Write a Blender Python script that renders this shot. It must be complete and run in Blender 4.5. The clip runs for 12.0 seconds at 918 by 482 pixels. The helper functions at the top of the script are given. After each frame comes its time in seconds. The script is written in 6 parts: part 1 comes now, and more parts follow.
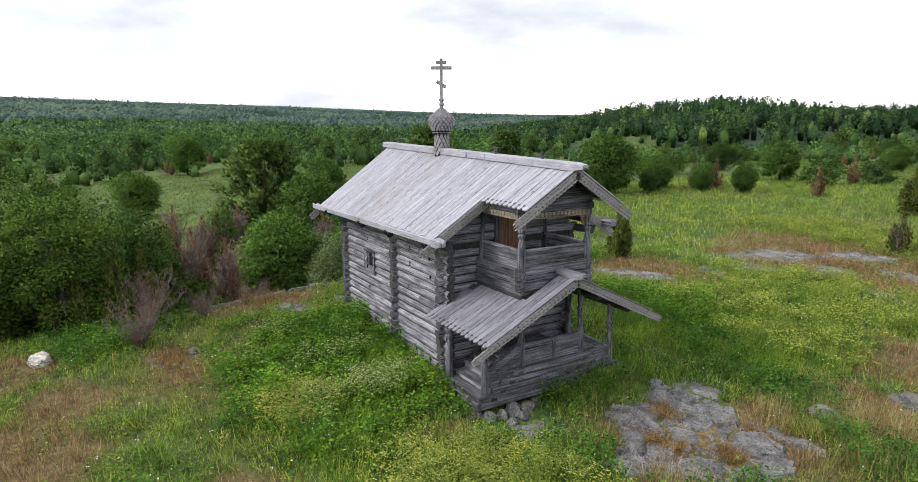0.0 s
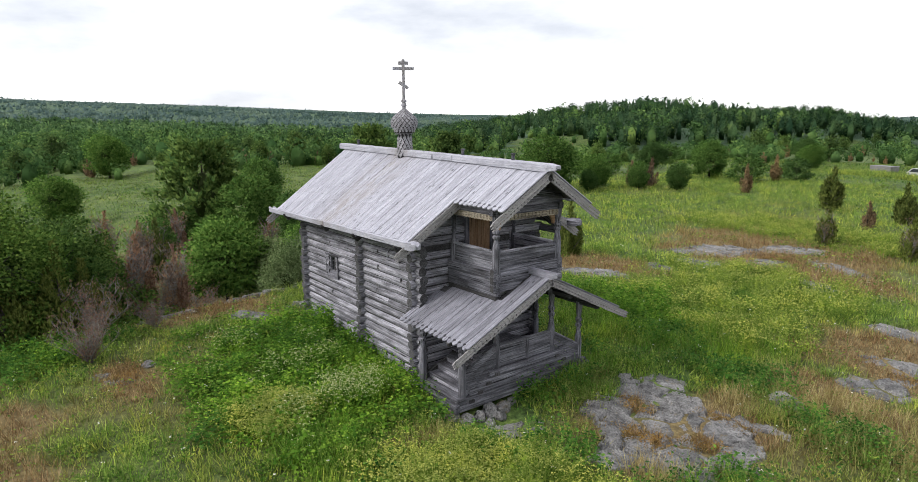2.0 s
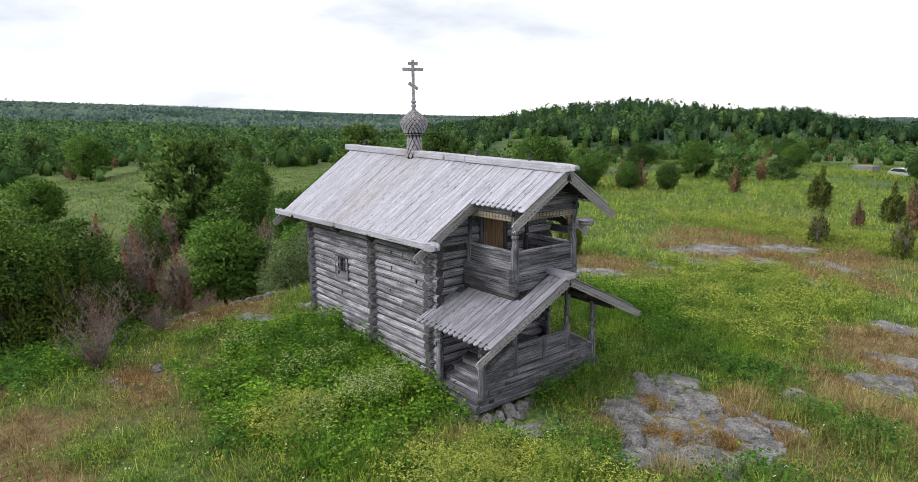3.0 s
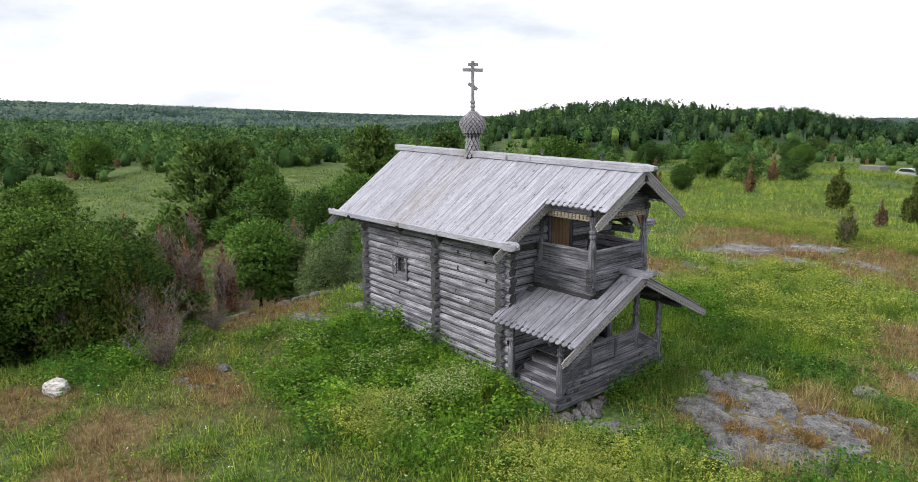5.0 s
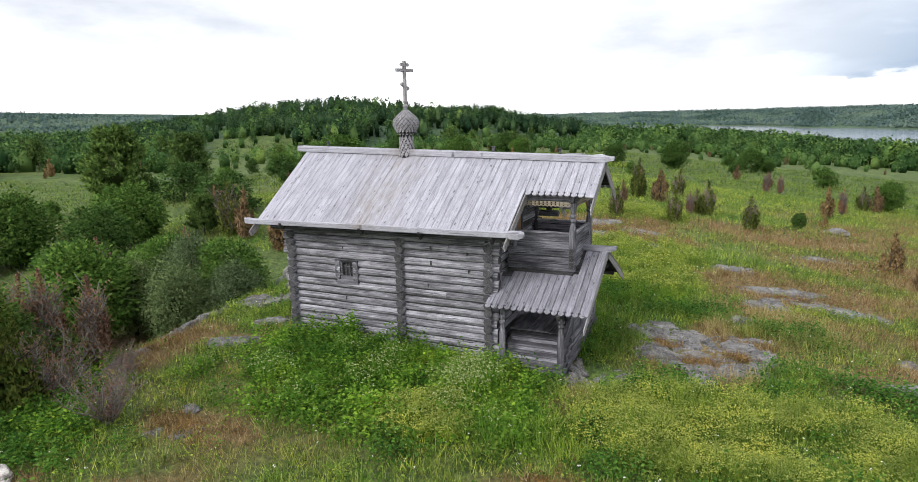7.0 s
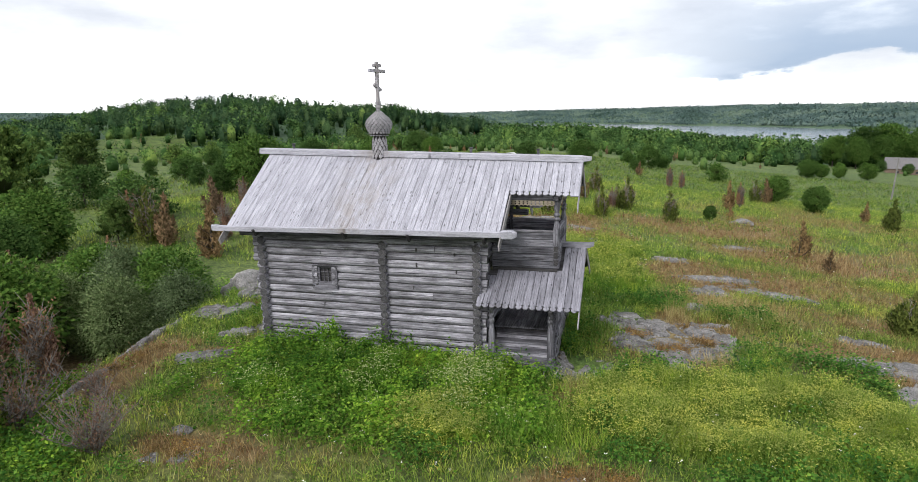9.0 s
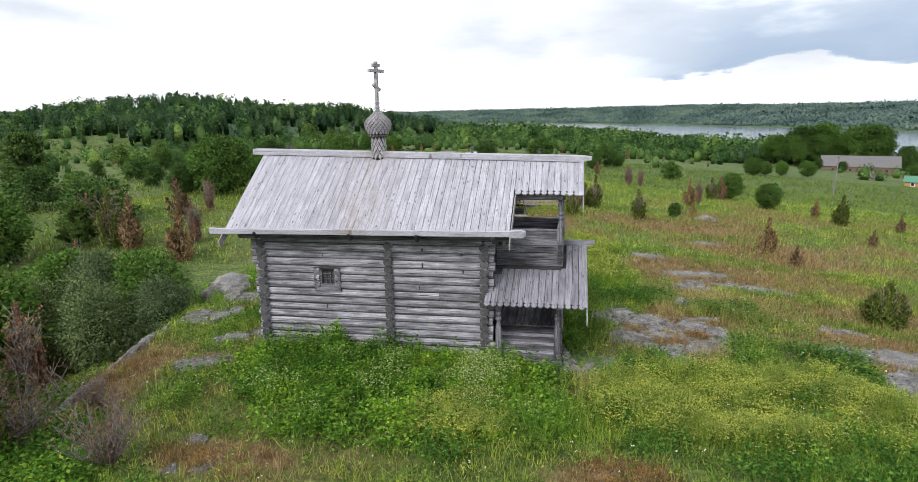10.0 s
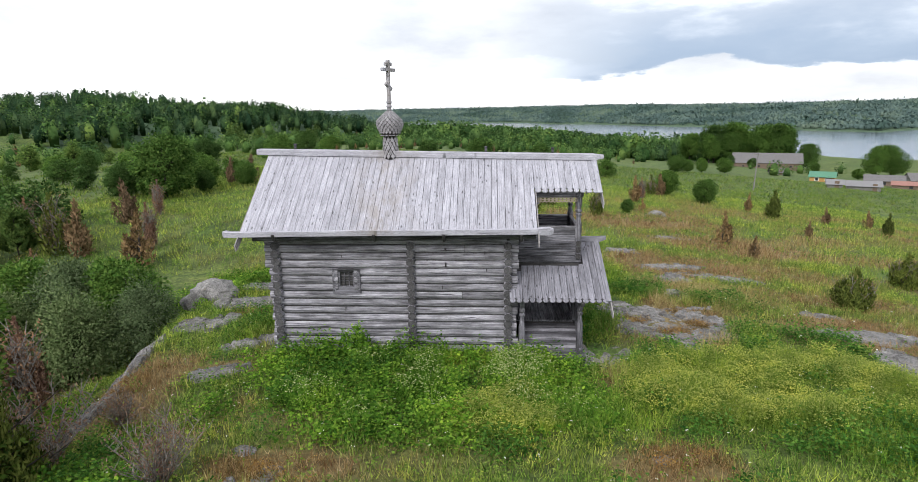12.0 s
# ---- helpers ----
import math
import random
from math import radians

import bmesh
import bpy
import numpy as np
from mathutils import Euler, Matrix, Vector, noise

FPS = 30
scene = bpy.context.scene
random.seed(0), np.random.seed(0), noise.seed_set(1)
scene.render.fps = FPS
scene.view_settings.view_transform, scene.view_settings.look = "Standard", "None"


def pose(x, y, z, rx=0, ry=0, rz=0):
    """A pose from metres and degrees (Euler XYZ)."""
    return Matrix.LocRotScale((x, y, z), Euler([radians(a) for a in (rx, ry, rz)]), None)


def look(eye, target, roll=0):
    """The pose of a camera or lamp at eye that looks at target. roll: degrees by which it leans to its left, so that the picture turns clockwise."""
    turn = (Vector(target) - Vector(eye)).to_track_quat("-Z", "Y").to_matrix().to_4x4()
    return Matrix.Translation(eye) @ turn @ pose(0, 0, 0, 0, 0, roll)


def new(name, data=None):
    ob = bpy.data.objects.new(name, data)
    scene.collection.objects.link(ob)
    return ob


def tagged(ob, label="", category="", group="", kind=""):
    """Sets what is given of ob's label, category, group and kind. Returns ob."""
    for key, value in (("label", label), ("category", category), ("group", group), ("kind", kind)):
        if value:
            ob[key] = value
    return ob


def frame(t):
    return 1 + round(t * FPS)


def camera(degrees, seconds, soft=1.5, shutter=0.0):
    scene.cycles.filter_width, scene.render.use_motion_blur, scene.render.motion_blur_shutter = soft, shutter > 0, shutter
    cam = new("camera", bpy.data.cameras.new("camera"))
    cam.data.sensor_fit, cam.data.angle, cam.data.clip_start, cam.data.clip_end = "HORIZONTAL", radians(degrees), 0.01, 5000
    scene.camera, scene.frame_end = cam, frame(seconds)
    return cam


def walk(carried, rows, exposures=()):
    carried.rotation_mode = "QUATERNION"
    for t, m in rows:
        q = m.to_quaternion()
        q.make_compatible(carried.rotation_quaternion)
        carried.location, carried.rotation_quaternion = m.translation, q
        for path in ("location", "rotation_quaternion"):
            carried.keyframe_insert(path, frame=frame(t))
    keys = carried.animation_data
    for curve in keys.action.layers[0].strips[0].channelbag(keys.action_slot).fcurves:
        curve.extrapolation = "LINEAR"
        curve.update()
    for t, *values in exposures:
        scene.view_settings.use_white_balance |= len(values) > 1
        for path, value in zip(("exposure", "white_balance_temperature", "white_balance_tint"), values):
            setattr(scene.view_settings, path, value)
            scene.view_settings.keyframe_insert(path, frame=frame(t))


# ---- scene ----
cam = camera(73.5, 12.0, soft=0.6)
PATH = [
    (0, (14.856, -7.43, 6.525), (13.177, -6.411, 6.147), -0.3),
    (0.5, (14.826, -7.505, 6.542), (13.154, -6.474, 6.165), -0.3),
    (1, (14.717, -7.642, 6.543), (13.046, -6.61, 6.166), -0.3),
    (1.5, (14.526, -7.849, 6.552), (12.92, -6.719, 6.174), -0.4),
    (2, (14.303, -8.125, 6.566), (12.741, -6.935, 6.187), -0.3),
    (2.5, (14.048, -8.442, 6.567), (12.506, -7.226, 6.189), -0.3),
    (4.5, (12.976, -9.93, 6.586), (11.458, -8.683, 6.21), -0.4),
    (5, (12.674, -10.316, 6.591), (11.153, -9.073, 6.214), -0.3),
    (5.1, (12.63, -10.37, 6.591), (11.108, -9.129, 6.214), -0.3),
    (5.2, (12.468, -10.571, 6.59), (10.949, -9.326, 6.213), -0.34),
    (5.3, (12.125, -10.996, 6.588), (10.608, -9.748, 6.211), -0.4),
    (5.5, (11.53, -11.732, 6.585), (10.017, -10.48, 6.207), -0.5),
    (6, (9.797, -13.512, 6.615), (8.569, -11.981, 6.231), -0.5),
    (6.4, (8.415, -14.434, 6.655), (7.452, -12.733, 6.266), -0.8),
    (6.5, (8.025, -14.694, 6.666), (7.137, -12.945, 6.276), -0.9),
    (6.6, (7.941, -14.757, 6.673), (7.07, -13.0, 6.282), -0.9),
    (7, (7.604, -15.01, 6.701), (6.802, -13.221, 6.308), -0.9),
    (7.2, (7.432, -15.095, 6.707), (6.661, -13.291, 6.316), -1.0),
    (8.8, (5.693, -15.777, 6.79), (5.165, -13.889, 6.393), -0.8),
    (9, (5.469, -15.85, 6.814), (4.964, -13.957, 6.412), -0.9),
    (9.5, (4.787, -16.077, 6.859), (4.354, -14.167, 6.454), -0.8),
    (10, (4.052, -16.245, 6.87), (3.696, -14.319, 6.463), -0.8),
    (10.5, (3.3, -16.406, 6.878), (3.022, -14.468, 6.469), -0.7),
    (11, (2.55, -16.537, 6.889), (2.346, -14.59, 6.479), -0.7),
    (11.5, (1.782, -16.625, 6.909), (1.635, -14.674, 6.497), -0.8),
    (12, (1.415, -16.669, 6.908), (1.294, -14.716, 6.496), -0.7),
]
walk(cam, [(t, look(eye, target, roll)) for t, eye, target, roll in PATH])

# ---- world and light ----
SUN_AZ, SUN_EL = 200.0, 38.0      # degrees: clockwise from north (y), and above the horizon
world = bpy.data.worlds.new("world")
scene.world = world
world.use_nodes = True
wn, wl = world.node_tree.nodes, world.node_tree.links
wn.clear()
w_out = wn.new("ShaderNodeOutputWorld")
w_bg = wn.new("ShaderNodeBackground")
w_sky = wn.new("ShaderNodeTexSky")
w_sky.sky_type = "NISHITA"
w_sky.sun_disc = False
w_sky.sun_elevation, w_sky.sun_rotation = radians(SUN_EL), radians(SUN_AZ)
w_sky.air_density, w_sky.dust_density, w_sky.ozone_density = 1.0, 2.0, 1.0
w_tc = wn.new("ShaderNodeTexCoord")
w_map = wn.new("ShaderNodeMapping")
w_map.inputs["Scale"].default_value = (1.0, 1.0, 3.2)
w_map.inputs["Location"].default_value = (0.35, 0.1, 0.55)
w_noise = wn.new("ShaderNodeTexNoise")
w_noise.inputs["Scale"].default_value = 3.2
w_noise.inputs["Detail"].default_value = 8.0
w_noise.inputs["Roughness"].default_value = 0.55


def w_math(op, p, q):
    n = wn.new("ShaderNodeMath")
    n.operation = op
    for slot, val in ((0, p), (1, q)):
        if hasattr(val, "is_linked"):
            wl.new(val, n.inputs[slot])
        else:
            n.inputs[slot].default_value = val
    return n.outputs[0]


def w_stops(fac, *stops):
    r = wn.new("ShaderNodeValToRGB")
    while len(r.color_ramp.elements) < len(stops):
        r.color_ramp.elements.new(0.5)
    for e, (p, c) in zip(r.color_ramp.elements, stops):
        e.position, e.color = p, (*c, 1) if hasattr(c, "__len__") else (c, c, c, 1)
    wl.new(fac, r.inputs["Fac"])
    return r.outputs["Color"]


# thin bright overcast, with one bank of blue-grey cloud low over the lake
w_sep = wn.new("ShaderNodeSeparateXYZ")
wl.new(w_tc.outputs["Generated"], w_sep.inputs[0])
w_bank_az = w_math("ADD", w_math("MULTIPLY", w_sep.outputs[0], math.sin(radians(44))), w_math("MULTIPLY", w_sep.outputs[1], math.cos(radians(44))))
w_puff = w_math("MULTIPLY", w_math("SUBTRACT", w_noise.outputs["Fac"], 0.5), 1.0)
w_high = w_math("ADD", w_sep.outputs[2], w_math("MULTIPLY", w_puff, 0.14))
w_band = w_stops(w_high, (0.050, 0.0), (0.055, 1.0), (0.085, 0.9), (0.125, 0.6), (0.18, 0.0))
w_wide = w_stops(w_math("ADD", w_bank_az, w_math("MULTIPLY", w_puff, 0.25)), (0.69, 0.0), (0.84, 1.0))
w_bank = w_math("MULTIPLY", w_band, w_wide)
w_thin = w_stops(w_noise.outputs["Fac"], (0.30, (0.44, 0.46, 0.50)), (0.43, (0.57, 0.585, 0.61)), (0.55, (1.0, 1.0, 1.0)))
w_cloud = wn.new("ShaderNodeMix")
w_cloud.data_type = "RGBA"
w_cloud.inputs[7].default_value = (0.235, 0.30, 0.40, 1)
wl.new(w_bank, w_cloud.inputs[0])
wl.new(w_thin, w_cloud.inputs[6])
w_gain = wn.new("ShaderNodeMix")
w_gain.data_type, w_gain.blend_type = "RGBA", "MULTIPLY"
w_gain.inputs[0].default_value = 1.0
w_gain.inputs[7].default_value = (13.4, 13.4, 13.6, 1)
w_mix = wn.new("ShaderNodeMix")
w_mix.data_type = "RGBA"
w_mix.inputs[0].default_value = 0.9
wl.new(w_tc.outputs["Generated"], w_map.inputs["Vector"])
wl.new(w_map.outputs["Vector"], w_noise.inputs["Vector"])
wl.new(w_cloud.outputs[2], w_gain.inputs[6])
wl.new(w_sky.outputs["Color"], w_mix.inputs[6])
wl.new(w_gain.outputs[2], w_mix.inputs[7])
wl.new(w_mix.outputs[2], w_bg.inputs["Color"])
w_bg.inputs["Strength"].default_value = 0.1
wl.new(w_bg.outputs["Background"], w_out.inputs["Surface"])

sun_data = bpy.data.lights.new("sun", "SUN")
sun_data.energy, sun_data.angle, sun_data.color = 2.2, radians(22), (1.0, 0.97, 0.92)
sun = new("sun", sun_data)
_a, _e = radians(SUN_AZ), radians(SUN_EL)
sun.matrix_basis = look((60 * math.sin(_a) * math.cos(_e), 60 * math.cos(_a) * math.cos(_e), 60 * math.sin(_e)), (0, 0, 0))
scene.view_settings.exposure = 0.5


# ---- materials ----
def nodes_of(name, rough=0.9):
    mat = bpy.data.materials.new(name)
    mat.use_nodes = True
    nt = mat.node_tree
    bsdf = nt.nodes["Principled BSDF"]
    bsdf.inputs["Roughness"].default_value = rough
    bsdf.inputs["Specular IOR Level"].default_value = 0.25
    return mat, nt, bsdf


def noise_node(nt, vec, scale, detail=4.0, rough=0.55, stretch=None):
    n = nt.nodes.new("ShaderNodeTexNoise")
    n.inputs["Scale"].default_value = scale
    n.inputs["Detail"].default_value = detail
    n.inputs["Roughness"].default_value = rough
    if stretch:
        m = nt.nodes.new("ShaderNodeMapping")
        m.inputs["Scale"].default_value = stretch
        nt.links.new(vec, m.inputs["Vector"])
        vec = m.outputs["Vector"]
    nt.links.new(vec, n.inputs["Vector"])
    return n.outputs["Fac"]


def ramp_node(nt, fac, stops):
    r = nt.nodes.new("ShaderNodeValToRGB")
    els = r.color_ramp.elements
    while len(els) < len(stops):
        els.new(0.5)
    for e, (p, c) in zip(els, stops):
        e.position, e.color = p, (c[0], c[1], c[2], 1) if hasattr(c, "__len__") else (c, c, c, 1)
    nt.links.new(fac, r.inputs["Fac"])
    return r.outputs["Color"]


def mix_node(nt, fac, a, b, mode="MIX"):
    m = nt.nodes.new("ShaderNodeMix")
    m.data_type, m.blend_type = "RGBA", mode
    for slot, val in ((0, fac), (6, a), (7, b)):
        if hasattr(val, "is_linked"):
            nt.links.new(val, m.inputs[slot])
        elif slot == 0:
            m.inputs[0].default_value = val
        else:
            m.inputs[slot].default_value = (*val, 1)
    return m.outputs[2]


def bump_node(nt, bsdf, height, strength, dist):
    b = nt.nodes.new("ShaderNodeBump")
    b.inputs["Strength"].default_value, b.inputs["Distance"].default_value = strength, dist
    nt.links.new(height, b.inputs["Height"])
    nt.links.new(b.outputs["Normal"], bsdf.inputs["Normal"])


def shifted(nt):
    """Object coordinates, moved by a random step for each object."""
    tc = nt.nodes.new("ShaderNodeTexCoord")
    oi = nt.nodes.new("ShaderNodeObjectInfo")
    mul = nt.nodes.new("ShaderNodeMath")
    mul.operation = "MULTIPLY"
    mul.inputs[1].default_value = 37.0
    nt.links.new(oi.outputs["Random"], mul.inputs[0])
    add = nt.nodes.new("ShaderNodeVectorMath")
    add.operation = "ADD"
    nt.links.new(tc.outputs["Object"], add.inputs[0])
    nt.links.new(mul.outputs[0], add.inputs[1])
    return add.outputs[0], oi.outputs["Random"]


def wood(name, dark, mid, light, spread=0.25, stain=0.5, crack=0.6, knots=False, moss=None):
    """Weathered wood with its grain along the local x axis."""
    mat, nt, bsdf = nodes_of(name, 0.88)
    vec, rnd = shifted(nt)
    grain = noise_node(nt, vec, 1.0, 5, 0.6, (1.1, 34, 34))
    fine = noise_node(nt, vec, 1.0, 3, 0.6, (3.0, 120, 120))
    blot = noise_node(nt, vec, 1.0, 4, 0.6, (1.2, 3.5, 3.5))
    col = ramp_node(nt, grain, [(0.33, dark), (0.5, mid), (0.67, light)])
    tone = ramp_node(nt, rnd, [(0.0, 1 - spread), (1.0, 1 + spread * 0.5)])
    col = mix_node(nt, 1.0, col, tone, "MULTIPLY")
    st = ramp_node(nt, blot, [(0.36, 1 - stain), (0.58, 1.0)])
    col = mix_node(nt, 1.0, col, st, "MULTIPLY")
    cr = ramp_node(nt, fine, [(0.30, 1 - crack), (0.38, 1.0)])
    split = noise_node(nt, vec, 1.0, 2, 0.5, (0.9, 26, 26))
    col = mix_node(nt, 1.0, col, ramp_node(nt, split, [(0.31, 1 - crack), (0.37, 1.0)]), "MULTIPLY")
    col = mix_node(nt, 1.0, col, cr, "MULTIPLY")
    rough = noise_node(nt, vec, 1.0, 4, 0.7, (9, 75, 75))
    col = mix_node(nt, 1.0, col, ramp_node(nt, rough, [(0.32, 0.72), (0.5, 1.0), (0.68, 1.22)]), "MULTIPLY")
    if knots:
        vo = nt.nodes.new("ShaderNodeTexVoronoi")
        vo.inputs["Scale"].default_value = 1.0
        mp = nt.nodes.new("ShaderNodeMapping")
        mp.inputs["Scale"].default_value = (2.4, 6.5, 0.5)
        nt.links.new(vec, mp.inputs["Vector"])
        nt.links.new(mp.outputs["Vector"], vo.inputs["Vector"])
        col = mix_node(nt, 1.0, col, ramp_node(nt, vo.outputs["Distance"], [(0.08, 0.38), (0.16, 1.0)]), "MULTIPLY")
    if moss is not None:                     # a brownish growth on the boards under the dome
        geo = nt.nodes.new("ShaderNodeNewGeometry")
        sep = nt.nodes.new("ShaderNodeSeparateXYZ")
        nt.links.new(geo.outputs["Position"], sep.inputs[0])
        spot = ramp_node(nt, noise_node(nt, geo.outputs["Position"], 1.0, 6, 0.7, (2.2, 1.1, 1.1)), [(0.42, 0.0), (0.60, 1.0)])
        rng_ = nt.nodes.new("ShaderNodeMapRange")
        rng_.inputs["From Min"].default_value, rng_.inputs["From Max"].default_value = moss - 1.3, moss + 1.3
        nt.links.new(sep.outputs[0], rng_.inputs["Value"])
        band = ramp_node(nt, rng_.outputs[0], [(0.0, 0.0), (0.5, 0.6), (1.0, 0.0)])
        col = mix_node(nt, mix_node(nt, 1.0, spot, band, "MULTIPLY"), col, (0.17, 0.145, 0.12))
    nt.links.new(col, bsdf.inputs["Base Color"])
    bump_node(nt, bsdf, grain, 0.7, 0.015)
    return mat


WALL_WOOD = wood("weathered_log_wood", (0.100, 0.098, 0.114), (0.270, 0.267, 0.305), (0.435, 0.43, 0.485), 0.28, 0.55, 0.85)
END_WOOD = wood("dark_log_end_wood", (0.040, 0.040, 0.045), (0.076, 0.075, 0.081), (0.128, 0.126, 0.134), 0.3, 0.4)
ROOF_WOOD = wood("silver_roof_board", (0.262, 0.262, 0.302), (0.322, 0.323, 0.371), (0.382, 0.382, 0.437), 0.10, 0.22, 0.45, True, -1.75)
PORCH_WOOD = wood("grey_porch_board", (0.052, 0.051, 0.061), (0.135, 0.134, 0.156), (0.25, 0.248, 0.284), 0.32, 0.55, 0.8)
PORCH_ROOF = wood("grey_porch_roof_board", (0.145, 0.144, 0.170), (0.195, 0.194, 0.227), (0.255, 0.254, 0.295), 0.22, 0.3, 0.5, True)
TRIM_WOOD = wood("pale_carved_trim", (0.173, 0.166, 0.172), (0.259, 0.248, 0.252), (0.331, 0.317, 0.320), 0.15, 0.2, 0.4)
# dark timber, also painted-in gap shade behind boards, shingles and lattice
DARK_WOOD = wood("dark_wood_and_gap_shade", (0.028, 0.027, 0.029), (0.056, 0.054, 0.057), (0.096, 0.094, 0.098), 0.3, 0.4)
NEW_WOOD = wood("warm_unweathered_wood", (0.173, 0.101, 0.054), (0.259, 0.158, 0.090), (0.331, 0.223, 0.137), 0.2, 0.25)
PALE_WOOD = wood("pale_valance_wood", (0.187, 0.158, 0.122), (0.274, 0.238, 0.187), (0.346, 0.302, 0.245), 0.15, 0.2)
DOME_WOOD = wood("aspen_shingle", (0.20, 0.195, 0.212), (0.30, 0.292, 0.315), (0.40, 0.39, 0.419), 0.05, 0.4)


# ---- mesh building ----
class Geo:
    """Vertices and faces that become one mesh."""

    def __init__(self):
        self.v, self.f, self.m = [], [], []

    def add(self, verts, faces, mi=0, mat=None):
        n = len(self.v)
        self.v += [tuple(mat @ Vector(p)) for p in verts] if mat else [tuple(p) for p in verts]
        self.f += [tuple(n + i for i in f) for f in faces]
        self.m += [mi] * len(faces)
        return self

    def box(self, x0, x1, y0, y1, z0, z1, mi=0, mat=None):
        v = [(x, y, z) for x in (x0, x1) for y in (y0, y1) for z in (z0, z1)]
        f = [(0, 1, 3, 2), (4, 6, 7, 5), (0, 4, 5, 1), (2, 3, 7, 6), (0, 2, 6, 4), (1, 5, 7, 3)]
        return self.add(v, f, mi, mat)

    def rings(self, rings, mi=0, cap=True, mat=None, end_mi=None):
        """Closed rings of equally many points, joined one to the next."""
        k = len(rings[0])
        v = [p for r in rings for p in r]
        f = [(a * k + i, a * k + (i + 1) % k, (a + 1) * k + (i + 1) % k, (a + 1) * k + i) for a in range(len(rings) - 1) for i in range(k)]
        n = len(self.f)
        self.add(v, f, mi, mat)
        if cap:
            base = len(self.v) - len(v)
            self.f += [tuple(base + i for i in reversed(range(k))), tuple(base + len(v) - k + i for i in range(k))]
            self.m += [mi if end_mi is None else end_mi] * 2
        return self

    def beam(self, length, w, h, c=0.008, mi=0, mat=None, x0=0.0, end_mi=None):
        """A bevelled bar along x, centred on y and z."""
        def ring(x, s):
            a, b, d = w / 2 - s, h / 2 - s, c
            return [(x, -a + d, -b), (x, a - d, -b), (x, a, -b + d), (x, a, b - d), (x, a - d, b), (x, -a + d, b), (x, -a, b - d), (x, -a, -b + d)]
        return self.rings([ring(x0, c * 0.8), ring(x0 + c, 0), ring(x0 + length - c, 0), ring(x0 + length, c * 0.8)], mi, True, mat, end_mi)

    def prism(self, pts, y0, y1, mi=0, mat=None):
        """An outline in x and z, made solid from y0 to y1."""
        k = len(pts)
        v = [(x, y0, z) for x, z in pts] + [(x, y1, z) for x, z in pts]
        f = [tuple(range(k)), tuple(reversed(range(k, 2 * k)))] + [(i, i + k, (i + 1) % k + k, (i + 1) % k) for i in range(k)]
        return self.add(v, f, mi, mat)

    def mesh(self, name, *mats, smooth=False):
        me = bpy.data.meshes.new(name)
        me.from_pydata(self.v, [], self.f)
        for m in mats:
            me.materials.append(m)
        if len(mats) > 1:
            me.polygons.foreach_set("material_index", self.m)
        if smooth:
            me.polygons.foreach_set("use_smooth", [True] * len(me.polygons))
        me.update()
        return me


TIMBERS = {"beam", "plank", "rail", "front_beam", "floor_board", "baluster", "lintel", "jamb", "post"}


def grain_frame(me):
    """Turns a timber's mesh so that its longest side lies along local x, and gives the turn back."""
    co = [v.co for v in me.vertices]
    size = [max(c[i] for c in co) - min(c[i] for c in co) for i in range(3)]
    turn = (Matrix.Identity(4), pose(0, 0, 0, 0, 0, 90), pose(0, 0, 0, 0, -90, 0))[size.index(max(size))]
    me.transform(turn.inverted())
    return turn


def part(name, geo, mats, parent, label="", mat=None, smooth=False):
    """One mesh object under a thing or a part."""
    mats = mats if isinstance(mats, (list, tuple)) else [mats]
    me = geo.mesh(name, *mats, smooth=smooth) if isinstance(geo, Geo) else geo
    ob = new(name, me)
    ob.parent = parent
    mat = Matrix.Identity(4) if mat is None else mat
    ob.matrix_basis = mat @ grain_frame(me) if name in TIMBERS else mat
    return tagged(ob, label)


def thing(name, label, category, at=(0, 0, 0), group="", kind=""):
    ob = new(name)
    ob.matrix_basis = Matrix.Translation(at)
    ob.empty_display_size = 0.2
    return tagged(ob, label, category, group, kind)


def along(p0, p1, up=(0, 0, 1)):
    """A pose at p0 whose x axis points to p1 and whose z axis lies nearest to up; and the distance."""
    a, b = Vector(p0), Vector(p1)
    x = (b - a).normalized()
    y = Vector(up).cross(x).normalized()
    z = x.cross(y)
    m = Matrix((x, y, z)).transposed().to_4x4()
    m.translation = a
    return m, (b - a).length


def rnd(a, b):
    return random.uniform(a, b)


# ---- the lie of the land ----
def smooth(a, b, t):
    t = min(1.0, max(0.0, (t - a) / (b - a)))
    return t * t * (3 - 2 * t)


LAKE = -26.0
FAR = ((-180, 0.02), (-120, 0.05), (-95, 0.041), (-75, 0.031), (-58, 0.019), (-45, 0.014), (-25, 0.006), (-10, 0.008), (10, 0.012), (22, 0.011), (35, 0.014), (60, 0.016), (180, 0.02))


def far_rise(az):
    for (a, u), (b, w) in zip(FAR, FAR[1:]):
        if a <= az <= b:
            return u + (w - u) * (az - a) / (b - a)
    return 0.02


NEAR_SHORE = ((-40, 1400), (-4, 1080), (4.5, 850), (8, 650), (16, 600), (18.4, 640), (24, 520), (27.8, 490), (31, 465), (40, 470), (60, 600))
FAR_SHORE = ((-40, 1950), (-4, 1790), (3, 1590), (5, 1390), (8, 1350), (15.8, 1110), (18, 1050), (25, 930), (27.5, 840), (31.5, 830), (33.5, 960), (60, 1000))


def shore(rows, az):
    for (a, u), (b, w) in zip(rows, rows[1:]):
